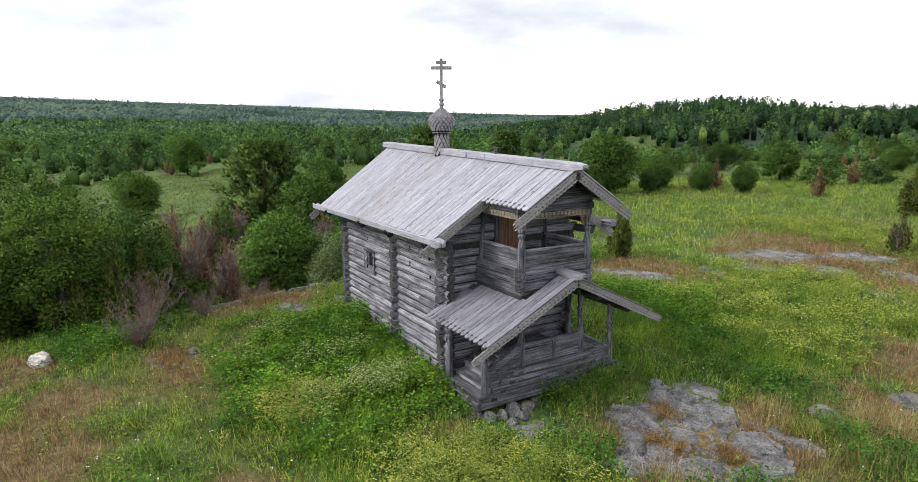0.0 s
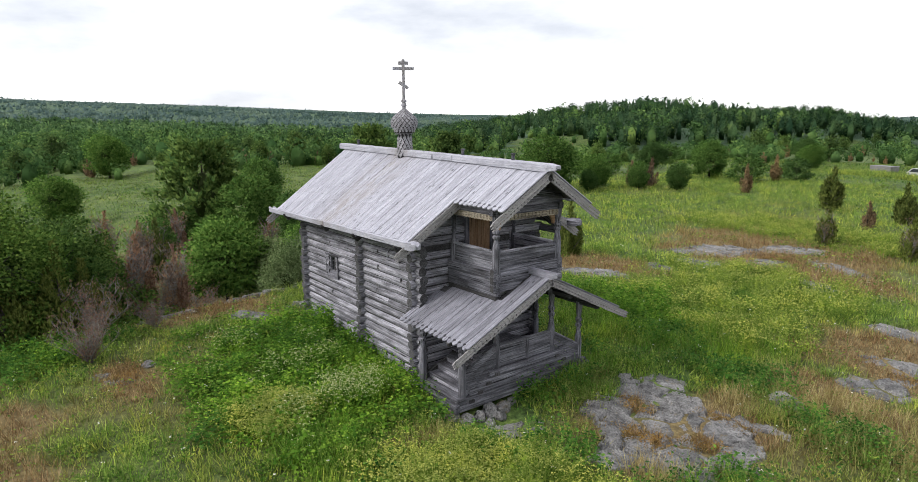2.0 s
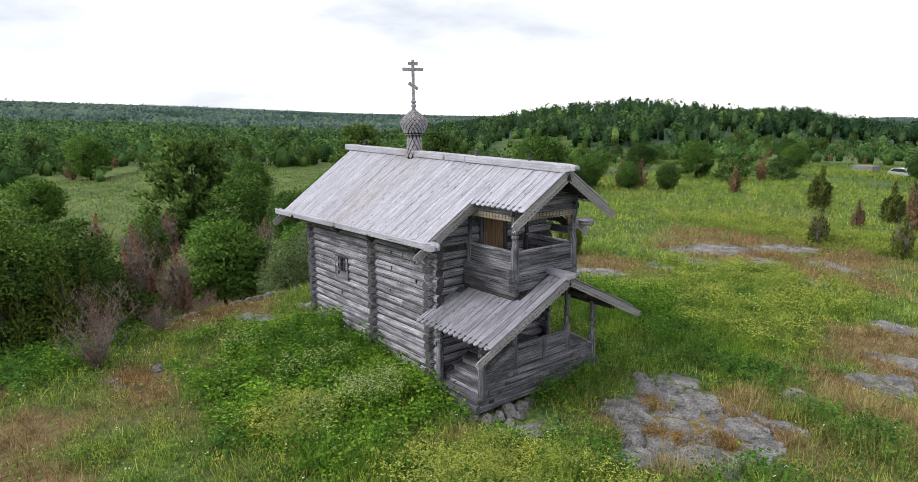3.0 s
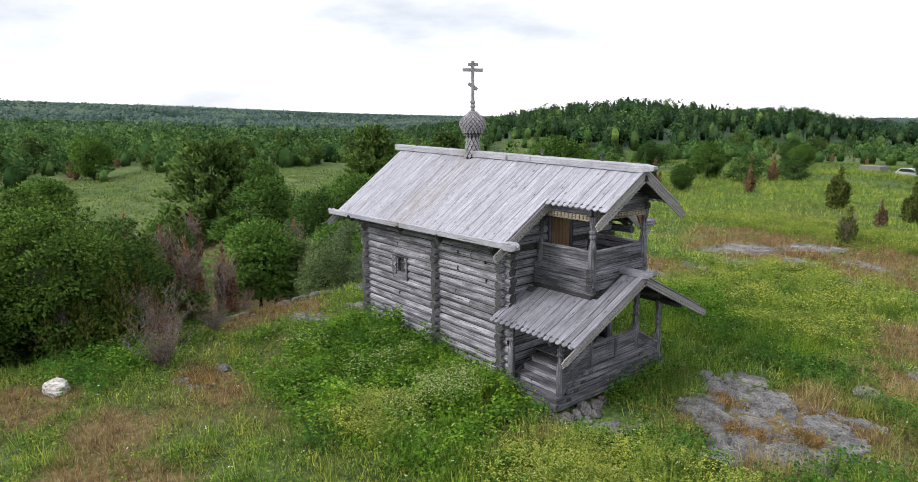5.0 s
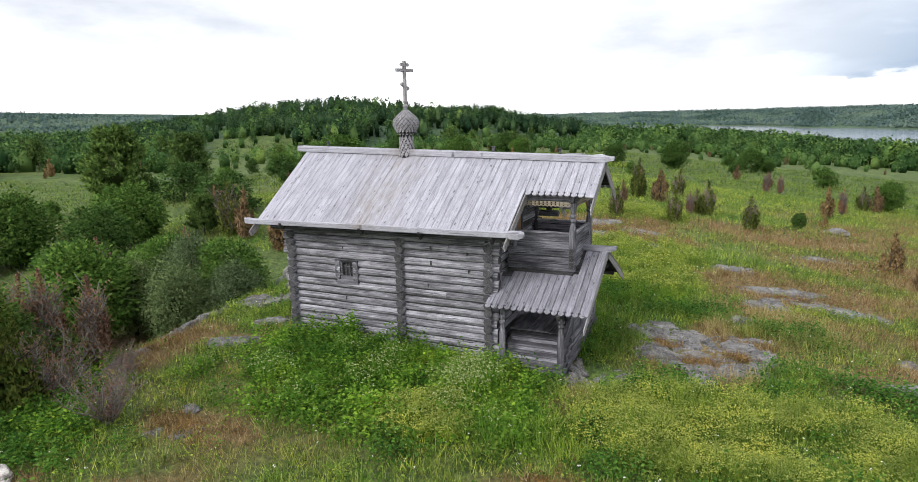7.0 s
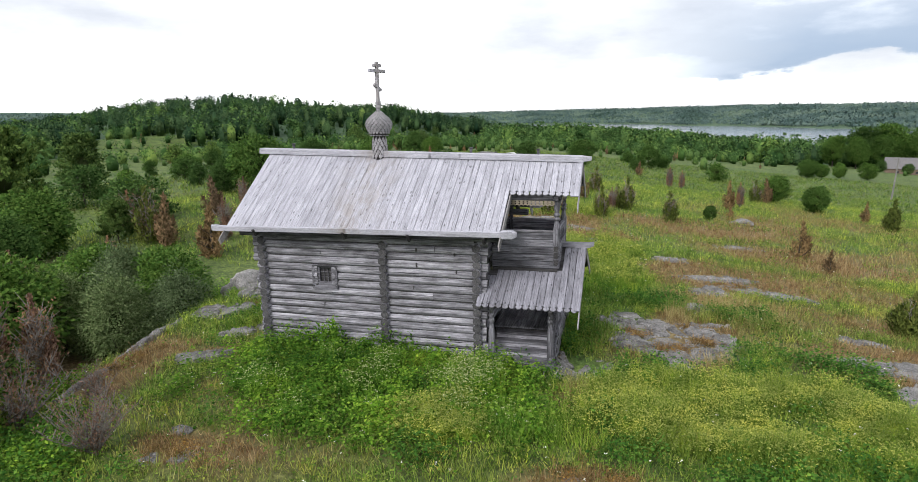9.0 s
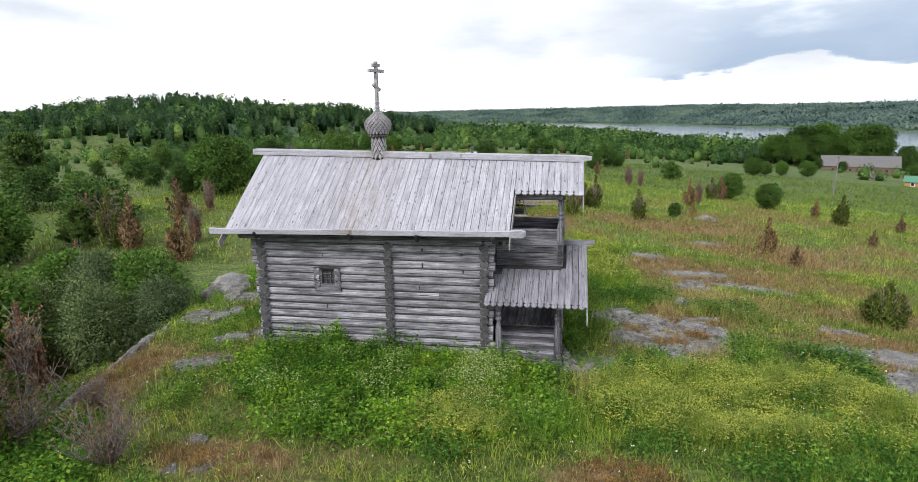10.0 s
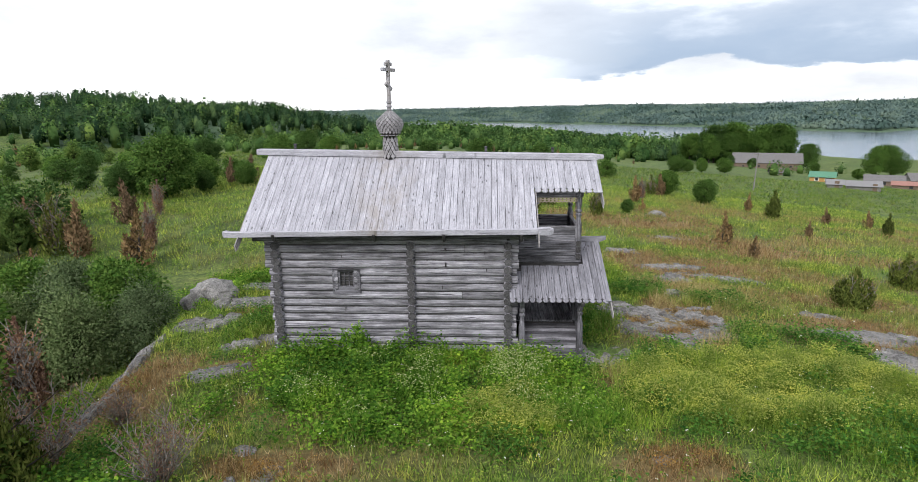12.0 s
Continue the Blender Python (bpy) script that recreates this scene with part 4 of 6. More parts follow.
            v.append((rx * q * math.sin(t) * math.cos(a), ry * q * math.sin(t) * math.sin(a), cz - rz * math.cos(t)))
    f = [(i * k + j, i * k + (j + 1) % k, (i + 1) * k + (j + 1) % k, (i + 1) * k + j) for i in range(rows) for j in range(k)]
    return np.array(v), np.array(f)


def foliage(name, dark, mid, light, hue=0.25, trans=0.35, patch=None, up=0.5, tone=0.0):
    """Leaves: colour varies from leaf to leaf and from plant to plant; some light passes through."""
    mat = bpy.data.materials.new(name)
    mat.use_nodes = True
    nt = mat.node_tree
    bsdf = nt.nodes["Principled BSDF"]
    out = nt.nodes["Material Output"]
    bsdf.inputs["Roughness"].default_value = 0.85
    bsdf.inputs["Specular IOR Level"].default_value = 0.04
    geo = nt.nodes.new("ShaderNodeNewGeometry")
    oi = nt.nodes.new("ShaderNodeObjectInfo")
    col = ramp_node(nt, geo.outputs["Random Per Island"], [(0.0, dark), (0.5, mid), (1.0, light)])
    plant_tone = ramp_node(nt, oi.outputs["Random"], [(0.0, (1 - hue, 1 - hue, 1 - hue * 0.8)), (1.0, (1 + hue, 1 + hue * 0.8, 1 - hue * 0.2))])
    col = mix_node(nt, 1.0, col, plant_tone, "MULTIPLY")
    if tone:                                 # from plant to plant within one mesh
        at = nt.nodes.new("ShaderNodeAttribute")
        at.attribute_name = "tone"
        col = mix_node(nt, 1.0, col, ramp_node(nt, at.outputs["Fac"], [(0.0, (1 - tone, 1 - tone * 0.85, 1 - tone * 0.8)), (0.5, (1.0, 1.0, 1.0)), (1.0, (1 + tone * 1.1, 1 + tone * 0.85, 1 + tone * 0.5))]), "MULTIPLY")
    if patch:
        tc = nt.nodes.new("ShaderNodeTexCoord")
        q = noise_node(nt, tc.outputs["Object"], patch, 3, 0.6)
        col = mix_node(nt, 1.0, col, ramp_node(nt, q, [(0.36, (0.5, 0.58, 0.5)), (0.5, (1.0, 1.0, 1.0)), (0.64, (1.5, 1.35, 1.1))]), "MULTIPLY")
    nt.links.new(col, bsdf.inputs["Base Color"])
    add = nt.nodes.new("ShaderNodeVectorMath")      # shading normals tilted upward, which brightens leaves that would lie in shade
    add.operation = "ADD"
    add.inputs[1].default_value = (0, 0, up)
    nt.links.new(geo.outputs["Normal"], add.inputs[0])
    nrm = nt.nodes.new("ShaderNodeVectorMath")
    nrm.operation = "NORMALIZE"
    nt.links.new(add.outputs[0], nrm.inputs[0])
    nt.links.new(nrm.outputs[0], bsdf.inputs["Normal"])
    tr = nt.nodes.new("ShaderNodeBsdfTranslucent")
    nt.links.new(col, tr.inputs["Color"])
    mx = nt.nodes.new("ShaderNodeMixShader")
    mx.inputs[0].default_value = trans
    nt.links.new(bsdf.outputs[0], mx.inputs[1])
    nt.links.new(tr.outputs[0], mx.inputs[2])
    nt.links.new(mx.outputs[0], out.inputs["Surface"])
    return mat


LEAF = foliage("broad_leaves", (0.030, 0.075, 0.018), (0.066, 0.140, 0.034), (0.128, 0.215, 0.058), 0.3)
# darkened leaf colour for crown cores: the crown's inner shade, painted on
SHADED_CORE = foliage("shaded_crown_core", (0.022, 0.034, 0.012), (0.034, 0.050, 0.018), (0.048, 0.066, 0.024), 0.1, 0.1)
ALDER = foliage("alder_leaves", (0.030, 0.072, 0.016), (0.074, 0.142, 0.031), (0.150, 0.232, 0.054), 0.2, 0.35, 0.9, 0.5)
LEAF_GREY = foliage("willow_leaves", (0.065, 0.108, 0.044), (0.135, 0.198, 0.084), (0.23, 0.30, 0.15))
NEEDLE = foliage("pine_needles", (0.036, 0.078, 0.024), (0.080, 0.142, 0.040), (0.140, 0.210, 0.062))
JUNIPER = foliage("juniper_needles", (0.040, 0.060, 0.016), (0.088, 0.120, 0.030), (0.152, 0.180, 0.048))
JUNIPER_RED = foliage("browned_juniper_needles", (0.085, 0.072, 0.036), (0.178, 0.120, 0.070), (0.28, 0.195, 0.120), 0.25, 0.25)
TWIG_LEAF = foliage("withered_needles", (0.115, 0.068, 0.046), (0.215, 0.130, 0.092), (0.31, 0.205, 0.15), 0.25, 0.25)
BARK = wood("tree_bark", (0.03, 0.026, 0.022), (0.06, 0.052, 0.045), (0.1, 0.09, 0.08), 0.2, 0.4)
GREY_TWIG = wood("dead_grey_twigs", (0.12, 0.105, 0.095), (0.20, 0.18, 0.165), (0.30, 0.28, 0.26), 0.2, 0.3)
FAR_LEAF = foliage("far_broad_leaves", (0.030, 0.074, 0.024), (0.060, 0.122, 0.038), (0.108, 0.180, 0.058), 0.0, 0.3, 0.11, 0.2, 0.42)
FAR_NEEDLE = foliage("far_conifer_needles", (0.016, 0.042, 0.022), (0.032, 0.068, 0.032), (0.056, 0.098, 0.044), 0.0, 0.2, 0.11, 0.2, 0.35)
# paler and bluer than the near leaves: distance haze put into the colour
HAZED_WOOD_LEAF = foliage("hazed_lowland_leaves", (0.042, 0.092, 0.038), (0.078, 0.146, 0.058), (0.125, 0.202, 0.085), 0.0, 0.3, 0.03, 0.2, 0.4)
# bluish haze over the far hills is painted into these leaf colours
HAZED_HILL_LEAF = foliage("hazed_far_woods", (0.074, 0.116, 0.112), (0.088, 0.136, 0.130), (0.106, 0.158, 0.148), 0.0, 0.25, 0.008, 0.3, 0.14)


def limb_set(segs):
    """Tapered four-sided limbs: rows of (start, end, start radius, end radius)."""
    vs, fs = [], []
    for a, b, ra, rb in segs:
        a, b = Vector(a), Vector(b)
        d = (b - a).normalized()
        u = d.orthogonal().normalized()
        w = d.cross(u)
        k = len(vs)
        for p, r in ((a, ra), (b, rb)):
            vs += [p + u * r, p + w * r, p - u * r, p - w * r]
        fs += [(k + j, k + (j + 1) % 4, k + 4 + (j + 1) % 4, k + 4 + j) for j in range(4)]
    return np.array([tuple(p) for p in vs]), np.array(fs)


def trunk_mesh(name, height, r, limbs, spread, mat, start=0.25):
    segs, p = [], Vector((0, 0, -0.06))
    n = 5
    for i in range(n):
        q = Vector((rnd(-0.02, 0.02), rnd(-0.02, 0.02), height * (i + 1) / n))
        segs.append((p, q, r * (1 - 0.85 * i / n), r * (1 - 0.85 * (i + 1) / n)))
        p = q
    for i in range(limbs):
        z = height * (start + (0.95 - start) * i / max(1, limbs - 1))
        a = rnd(0, 6.283)
        l = spread * rnd(0.6, 1.0) * (1.05 - 0.5 * z / height)
        e = Vector((l * math.cos(a), l * math.sin(a), z + l * rnd(0.2, 0.8)))
        segs.append((Vector((0, 0, z)), e, r * 0.4 * (1 - 0.6 * z / height), r * 0.06))
    v, f = limb_set(segs)
    return np_mesh(name, v, f, [mat])


def leafy_crown(name, clumps, leaves, wide, low, leaf, mats, top_bias=0.0, core=0.55, clump_r=0.15, flat=0.7, lobes=9):
    """A crown one unit high: boughs bulge from it, and sprays of leaves sit on the boughs over a shade-dark core."""
    cz, rz = (1 + low) / 2, (1 - low) / 2
    bough = unit(rng.normal(size=(lobes, 3)) + np.array([0, 0, 0.35]))
    swell = rng.uniform(0.78, 1.12, lobes)
    d = unit(rng.normal(size=(clumps, 3)))
    near = (d @ bough.T)
    k = near.argmax(1)
    fit_ = near.max(1)
    rad = (rng.uniform(0.5, 1.0, clumps) ** 0.5 * swell[k] * (0.62 + 0.38 * np.clip((fit_ - 0.55) / 0.4, 0, 1)))[:, None]
    taper = 1 - top_bias * np.clip(d[:, 2:3], 0, 1)
    below = np.clip(-d[:, 2:3], 0, 0.97)     # the skirt hangs full, down to the ground
    taper = taper * np.sqrt((1 - below ** 4) / (1 - below ** 2))
    c = d * rad * np.array([wide / 2, wide / 2, rz]) * np.concatenate([taper, taper, np.ones_like(taper)], 1) + np.array([0, 0, cz])
    cr = clump_r * rng.uniform(0.5, 1.3, clumps)
    idx = np.repeat(np.arange(clumps), leaves)
    o = unit(rng.normal(size=(len(idx), 3))) * rng.uniform(0.25, 1.0, (len(idx), 1)) ** 0.5
    o[:, 2] *= flat
    p = c[idx] + o * cr[idx][:, None]
    p[:, 2] = np.maximum(p[:, 2], 0.012)
    axis = o + 0.5 * d[idx] + rng.normal(size=o.shape) * 0.45
    axis[:, 2] -= 0.2
    size = leaf * rng.uniform(0.6, 1.4, len(idx))
    v, f = cards(p, axis, size * 1.5, size, o + np.array([0, 0, 0.8]) + rng.normal(size=o.shape) * 0.5)
    bent = unit(o * 0.55 + 0.55 * d[idx] + 0.3 * bough[k][idx] + np.array([0, 0, 0.35]) + rng.normal(size=o.shape) * 0.22)
    f = facing(v, bent)
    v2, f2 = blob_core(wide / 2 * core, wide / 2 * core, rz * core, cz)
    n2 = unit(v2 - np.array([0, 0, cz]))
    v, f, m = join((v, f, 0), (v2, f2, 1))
    return np_mesh(name, v, f, mats, m, normals=np.concatenate([np.repeat(bent, 4, 0), n2]))


def juniper_crown(name, n, mats, wide=0.42, leaf=0.04, stems=11, low=0.0, core=0.10):
    """Upright sprays round a sheaf of pointed leaders, one unit high, bushy down to the ground."""
    a = rng.uniform(0, 2 * np.pi, stems)
    reach = wide / 2 * rng.uniform(0.25, 0.85, stems)
    tall = rng.uniform(0.5, 0.92, stems) * (1 - 0.35 * reach / (wide / 2))
    reach[0], tall[0] = 0.02, 1.0
    k = rng.choice(stems, n, p=tall / tall.sum())
    u = low + (1 - low) * rng.uniform(0.0, 1.0, n) ** 0.95
    girth = wide * 0.20 * (np.sin(np.pi * np.clip(u * 0.60 + 0.38, 0, 1)) ** 0.8 + 0.04)
    o = unit(rng.normal(size=(n, 3))) * (girth * rng.uniform(0.3, 1.0, n) ** 0.6)[:, None]
    bend = reach[k] * (0.45 + 0.55 * np.minimum(1, u * 1.5))
    p = np.stack([bend * np.cos(a[k]), bend * np.sin(a[k]), u * tall[k]], 1) + o * np.array([1, 1, 0.5])
    p[:, 2] = np.maximum(p[:, 2], 0.01)
    axis = o / wide * 1.6 + np.array([0, 0, 0.75]) + rng.normal(size=(n, 3)) * 0.35
    s = leaf * rng.uniform(0.6, 1.5, n)
    v, f = cards(p, axis, s * 1.9, s * 0.55)
    bent = unit(unit(o) + 0.8 * unit(p * np.array([1, 1, 0]) + 1e-5) + np.array([0, 0, 0.4]) + rng.normal(size=o.shape) * 0.35)
    f = facing(v, bent)
    v2, f2 = blob_core(wide * core, wide * core, 0.30, 0.30, 7, 6)
    n2 = unit(v2 - np.array([0, 0, 0.3]))
    v, f, m = join((v, f, 0), (v2, f2, 1))
    return np_mesh(name, v, f, mats, m, normals=np.concatenate([np.repeat(bent, 4, 0), n2]))


def pine_crown(name, mats, wide=0.95, n_whorl=12, tufts=18, leaf=0.038):
    pts, axes = [], []
    for i in range(n_whorl):
        z = 0.16 + 0.8 * i / (n_whorl - 1)
        reach = wide / 2 * (1.08 - 0.62 * z * z) * min(1, 0.55 + z * 1.6) * rnd(0.85, 1.1)
        for b in range(8):
            a = rnd(0, 6.283)
            l = reach * rnd(0.7, 1.05)
            for t in range(tufts):
                q = (t + 1) / tufts
                if q < 0.35:
                    continue
                pts.append((l * q * math.cos(a) + rnd(-0.035, 0.035), l * q * math.sin(a) + rnd(-0.035, 0.035), z + 0.10 * q * q + rnd(-0.03, 0.03)))
                axes.append((math.cos(a) * 0.6, math.sin(a) * 0.6, 0.7))
    p = np.repeat(np.array(pts), 9, 0) + rng.normal(size=(len(pts) * 9, 3)) * 0.016
    ax = np.repeat(np.array(axes), 9, 0) + rng.normal(size=(len(pts) * 9, 3)) * 0.55
    s = leaf * rng.uniform(0.7, 1.3, len(p))
    v, f = cards(p, ax, s * 1.4, s * 0.6)
    bent = unit(np.repeat(unit(np.array(pts) - np.array([0, 0, 0.45])), 9, 0) + np.array([0, 0, 0.5]) + 0.4 * unit(ax) + rng.normal(size=ax.shape) * 0.25)
    f = facing(v, bent)
    v2, f2 = blob_core(wide * 0.13, wide * 0.13, 0.25, 0.5, 8, 6)
    v, f, m = join((v, f, 0), (v2, f2, 1))
    return np_mesh(name, v, f, mats, m, normals=np.concatenate([np.repeat(bent, 4, 0), unit(v2 - np.array([0, 0, 0.5]))]))


def dead_twigs(name, stems, wide, mats, needles=200, straight=0.0):
    """Bare stems and twigs one unit high, with a few withered needles."""
    segs, tips = [], []
    for i in range(stems):
        a, l = rnd(0, 6.283), wide / 2 * rnd(0.25, 1.0)
        h = rnd(0.55, 1.0) * (1 - 0.25 * l / (wide / 2))
        p = Vector((rnd(-0.03, 0.03), rnd(-0.03, 0.03), -0.02))
        for s in range(4):
            q = Vector((l * math.cos(a) * ((s + 1) / 4) ** (0.8 + straight) + rnd(-0.03, 0.03), l * math.sin(a) * ((s + 1) / 4) ** (0.8 + straight) + rnd(-0.03, 0.03), h * (s + 1) / 4))
            segs.append((p, q, 0.011 * (1 - s * 0.22), 0.011 * (0.78 - s * 0.22)))
            for w in range(3):
                b = rnd(0, 6.283)
                m = p.lerp(q, rnd(0.2, 1.0))
                e = m + Vector((math.cos(b) * 0.09, math.sin(b) * 0.09, rnd(0.03, 0.16)))
                segs.append((m, e, 0.005, 0.002))
                tips.append(e)
            p = q
    v, f = limb_set(segs)
    t = np.array([tuple(x) for x in tips])
    pick = rng.integers(0, len(t), needles)
    c = t[pick] + rng.normal(size=(needles, 3)) * 0.03
    s = rng.uniform(0.016, 0.034, needles)
    v2, f2 = cards(c, rng.normal(size=(needles, 3)) + np.array([0, 0, 0.8]), s * 1.4, s * 0.5)
    v, f, m = join((v, f, 0), (v2, f2, 1))
    return np_mesh(name, v, f, mats, m)


KINDS = {}


def kind(key, name, label, category, group, *parts):
    KINDS[key] = (name, label, category, group, parts)


def plant(key, x, y, h, w=1.0, sink=0.0, label="", turn=None):
    """One tree or bush of a kind at a place: h its height, w its girth against the usual."""
    name, lab, cat, group, parts = KINDS[key]
    ob = new(name)
    ob.empty_display_size = 0.2
    ob.matrix_basis = Matrix.Translation((x, y, land(x, y) - sink)) @ pose(0, 0, 0, 0, 0, rnd(0, 360) if turn is None else turn) @ Matrix.Diagonal((h * w, h * w, h, 1))
    tagged(ob, label or lab, cat, group)
    for nm, me in parts:
        c = new(nm, me)
        c.parent = ob
    return ob


TR = trunk_mesh("trunk", 0.8, 0.028, 9, 0.4, BARK)
TRB = trunk_mesh("trunk", 0.7, 0.03, 12, 0.5, BARK, 0.08)
TRP = trunk_mesh("trunk", 0.97, 0.022, 16, 0.3, BARK, 0.15)
for key, wide, seed_leaf in (("leaf_a", 0.95, 0.025), ("leaf_b", 1.15, 0.027), ("leaf_c", 0.8, 0.024)):
    kind(key, "leafy_tree", "round leafy green tree in the rough meadow", "tree", "leafy trees", ("trunk", TR), ("crown", leafy_crown("crown", 90, 150, wide, 0.04, seed_leaf, [LEAF, SHADED_CORE], 0.15, 0.28, 0.165)))
kind("mass_a", "leafy_bush", "dense dark-green leafy bush at the edge of the knoll", "bush", "dense dark bushes", ("trunk", TRB), ("crown", leafy_crown("crown", 280, 160, 1.15, 0.0, 0.0125, [ALDER, SHADED_CORE], 0, 0.3, 0.10, 0.6, 14)))
kind("mass_b", "leafy_bush", "dense dark-green leafy bush at the edge of the knoll", "bush", "dense dark bushes", ("trunk", TRB), ("crown", leafy_crown("crown", 250, 160, 0.95, 0.0, 0.0125, [ALDER, SHADED_CORE], 0.2, 0.3, 0.10, 0.6, 12)))
kind("willow", "willow_bush", "loose grey-green willow bush beside the rock ledge", "bush", "willow bushes", ("trunk", TRB), ("crown", leafy_crown("crown", 110, 170, 0.9, 0.0, 0.016, [LEAF_GREY, SHADED_CORE], 0.55, 0.2, 0.17, 1.1, 16)))
kind("pine", "pine_tree", "young dark-green pine tree behind the knoll", "tree", "pine trees", ("trunk", TRP), ("crown", pine_crown("crown", [NEEDLE, SHADED_CORE])))
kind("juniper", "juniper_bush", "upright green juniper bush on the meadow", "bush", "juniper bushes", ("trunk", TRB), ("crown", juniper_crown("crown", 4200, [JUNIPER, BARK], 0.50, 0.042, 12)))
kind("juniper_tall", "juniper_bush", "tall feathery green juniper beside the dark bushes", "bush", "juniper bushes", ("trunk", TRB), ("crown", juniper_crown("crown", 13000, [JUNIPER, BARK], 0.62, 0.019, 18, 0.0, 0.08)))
kind("juniper_red", "juniper_bush", "browned upright juniper bush on the meadow", "bush", "juniper bushes", ("trunk", TRB), ("crown", juniper_crown("crown", 2600, [JUNIPER_RED, BARK], 0.50, 0.040, 13, 0.0, 0.05)))
kind("juniper_mix", "juniper_bush", "half-withered green and brown juniper bush", "bush", "juniper bushes", ("trunk", TRB), ("crown", juniper_crown("crown", 1900, [JUNIPER, BARK], 0.5, 0.042, 12, 0.0, 0.05)), ("brushwood", dead_twigs("brushwood", 22, 0.55, [GREY_TWIG, JUNIPER_RED], 900)))
kind("juniper_wide", "juniper_bush", "broad round green and brown juniper bush on the meadow", "bush", "juniper bushes", ("trunk", TRB), ("crown", juniper_crown("crown", 8000, [JUNIPER, BARK], 0.95, 0.05, 26, 0.0, 0.22)), ("brushwood", dead_twigs("brushwood", 30, 1.1, [GREY_TWIG, JUNIPER_RED], 900)))
kind("dead", "dead_bush", "dead bush of grey twigs with withered brown needles", "bush", "dead bushes", ("brushwood", dead_twigs("brushwood", 36, 1.25, [GREY_TWIG, TWIG_LEAF], 1900, 0.3)))
kind("dead_tall", "dead_juniper", "tall dead juniper with bare grey-brown twigs", "bush", "dead junipers", ("crown", juniper_crown("crown", 3400, [TWIG_LEAF, GREY_TWIG], 0.34, 0.019, 9, 0.25, 0.03)), ("brushwood", dead_twigs("brushwood", 40, 0.36, [GREY_TWIG, TWIG_LEAF], 1400, 0.6)))

for k_, rows_ in (
    ("mass_a", ((-9.6, -8.6, 5.3), (-11.8, -6.6, 5.5), (-12.6, -9.8, 5.9), (-15.0, -7.4, 5.6))),
    ("mass_b", ((-9.0, -11.4, 4.3), (-17.0, -5.4, 4.2), (-17.5, -10.5, 5.4), (-20.5, -6.0, 4.5))),
    ("willow", ((-13.2, 2.6, 3.4), (-14.8, 5.0, 3.8), (-11.6, 4.2, 3.0), (-15.8, 2.6, 3.4))),
    ("leaf_c", ((-13.0, 5.6, 3.4), (-16.1, 0.6, 4.4), (-29.1, 0.0, 3.2), (-17.6, 5.6, 3.3), (-19.6, 2.6, 2.6))),
    ("dead", ((-5.0, -6.5, 1.75), (-7.6, -6.0, 2.1), (-7.0, -4.4, 1.1), (-14.6, -1.0, 2.0), (-17.5, -2.0, 2.4))),
    ("dead_tall", ((-10.8, -4.15, 3.4), (-10.5, -2.9, 3.0), (-12.6, -3.6, 3.0), (-18.5, -0.4, 3.2), (-27.7, -3.0, 4.2), (-25.0, -1.6, 3.6), (-30.5, 1.6, 3.8), (-22.6, 25.4, 2.5), (-19.4, 18.4, 2.9), (-19.0, 8.5, 2.7), (-27.7, 19.2, 3.0), (-20.4, 4.4, 3.4), (11.2, 64.1, 2.6), (12.6, 64.4, 2.3), (16.7, 48.7, 2.4), (4.8, 33.3, 1.8))),
    ("juniper_red", ((1.5, 47.0, 1.9), (-0.5, 35.5, 1.8), (2.1, 38.6, 2.7), (-14.8, 47.4, 2.6), (-19.0, 62.0, 2.8), (-23.8, 45.7, 2.9), (-25.6, 44.9, 2.6), (-23.6, 22.9, 2.9), (-23.1, 17.5, 3.3), (14.9, 20.1, 2.1), (15.4, 16.7, 1.2), (14.9, 44.1, 2.6), (-18.2, 15.3, 3.2), (27.0, 46.8, 1.9), (24.6, 29.5, 1.2), (31.5, 40.8, 1.6), (35.3, 40.8, 1.7), (13.8, 36.0, 1.2), (8.1, 84.0, 2.2), (12.0, 76.0, 2.0), (20.6, 56.8, 2.6), (-0.6, 46.4, 2.2))),
    ("juniper_tall", ((-7.9, -6.9, 3.7), (-9.0, -6.0, 3.4), (-7.8, -8.4, 3.2))),
    ("juniper", ((-5.4, 42.3, 3.1), (-6.3, 14.6, 2.6), (0.1, 40.2, 2.7), (27.3, 41.7, 2.6), (34.2, 36.0, 1.9), (-20.6, 3.2, 2.8))),
    ("juniper_mix", ((-1.6, 52.5, 2.8), (5.2, 35.0, 1.9), (0.5, 27.1, 2.1), (4.2, 27.7, 2.2), (-24.8, 17.6, 3.7), (19.5, 56.1, 2.4), (-25.0, -0.7, 3.6), (6.0, 34.5, 2.6), (8.8, 29.0, 2.2), (3.0, 46.0, 2.4))),
    ("leaf_a", ((-9.7, 83.8, 3.6), (-1.5, 93.7, 4.8), (6.7, 128.7, 2.8), (7.7, 99.4, 2.2), (13.6, 118.0, 3.1), (-26.3, 33.2, 5.6), (-26.2, 40.2, 3.5), (-30.5, 34.0, 3.2), (-81.9, -1.6, 6.6), (-62.2, 19.2, 6.5), (-20.0, 44.5, 2.7), (-27.6, 90.7, 4.0), (-23.2, 42.8, 2.6), (-25.0, 37.6, 2.2), (24.0, 51.3, 2.8), (22.0, 59.3, 3.2), (-146.2, 13.8, 10.0), (12.0, 33.5, 1.2))),
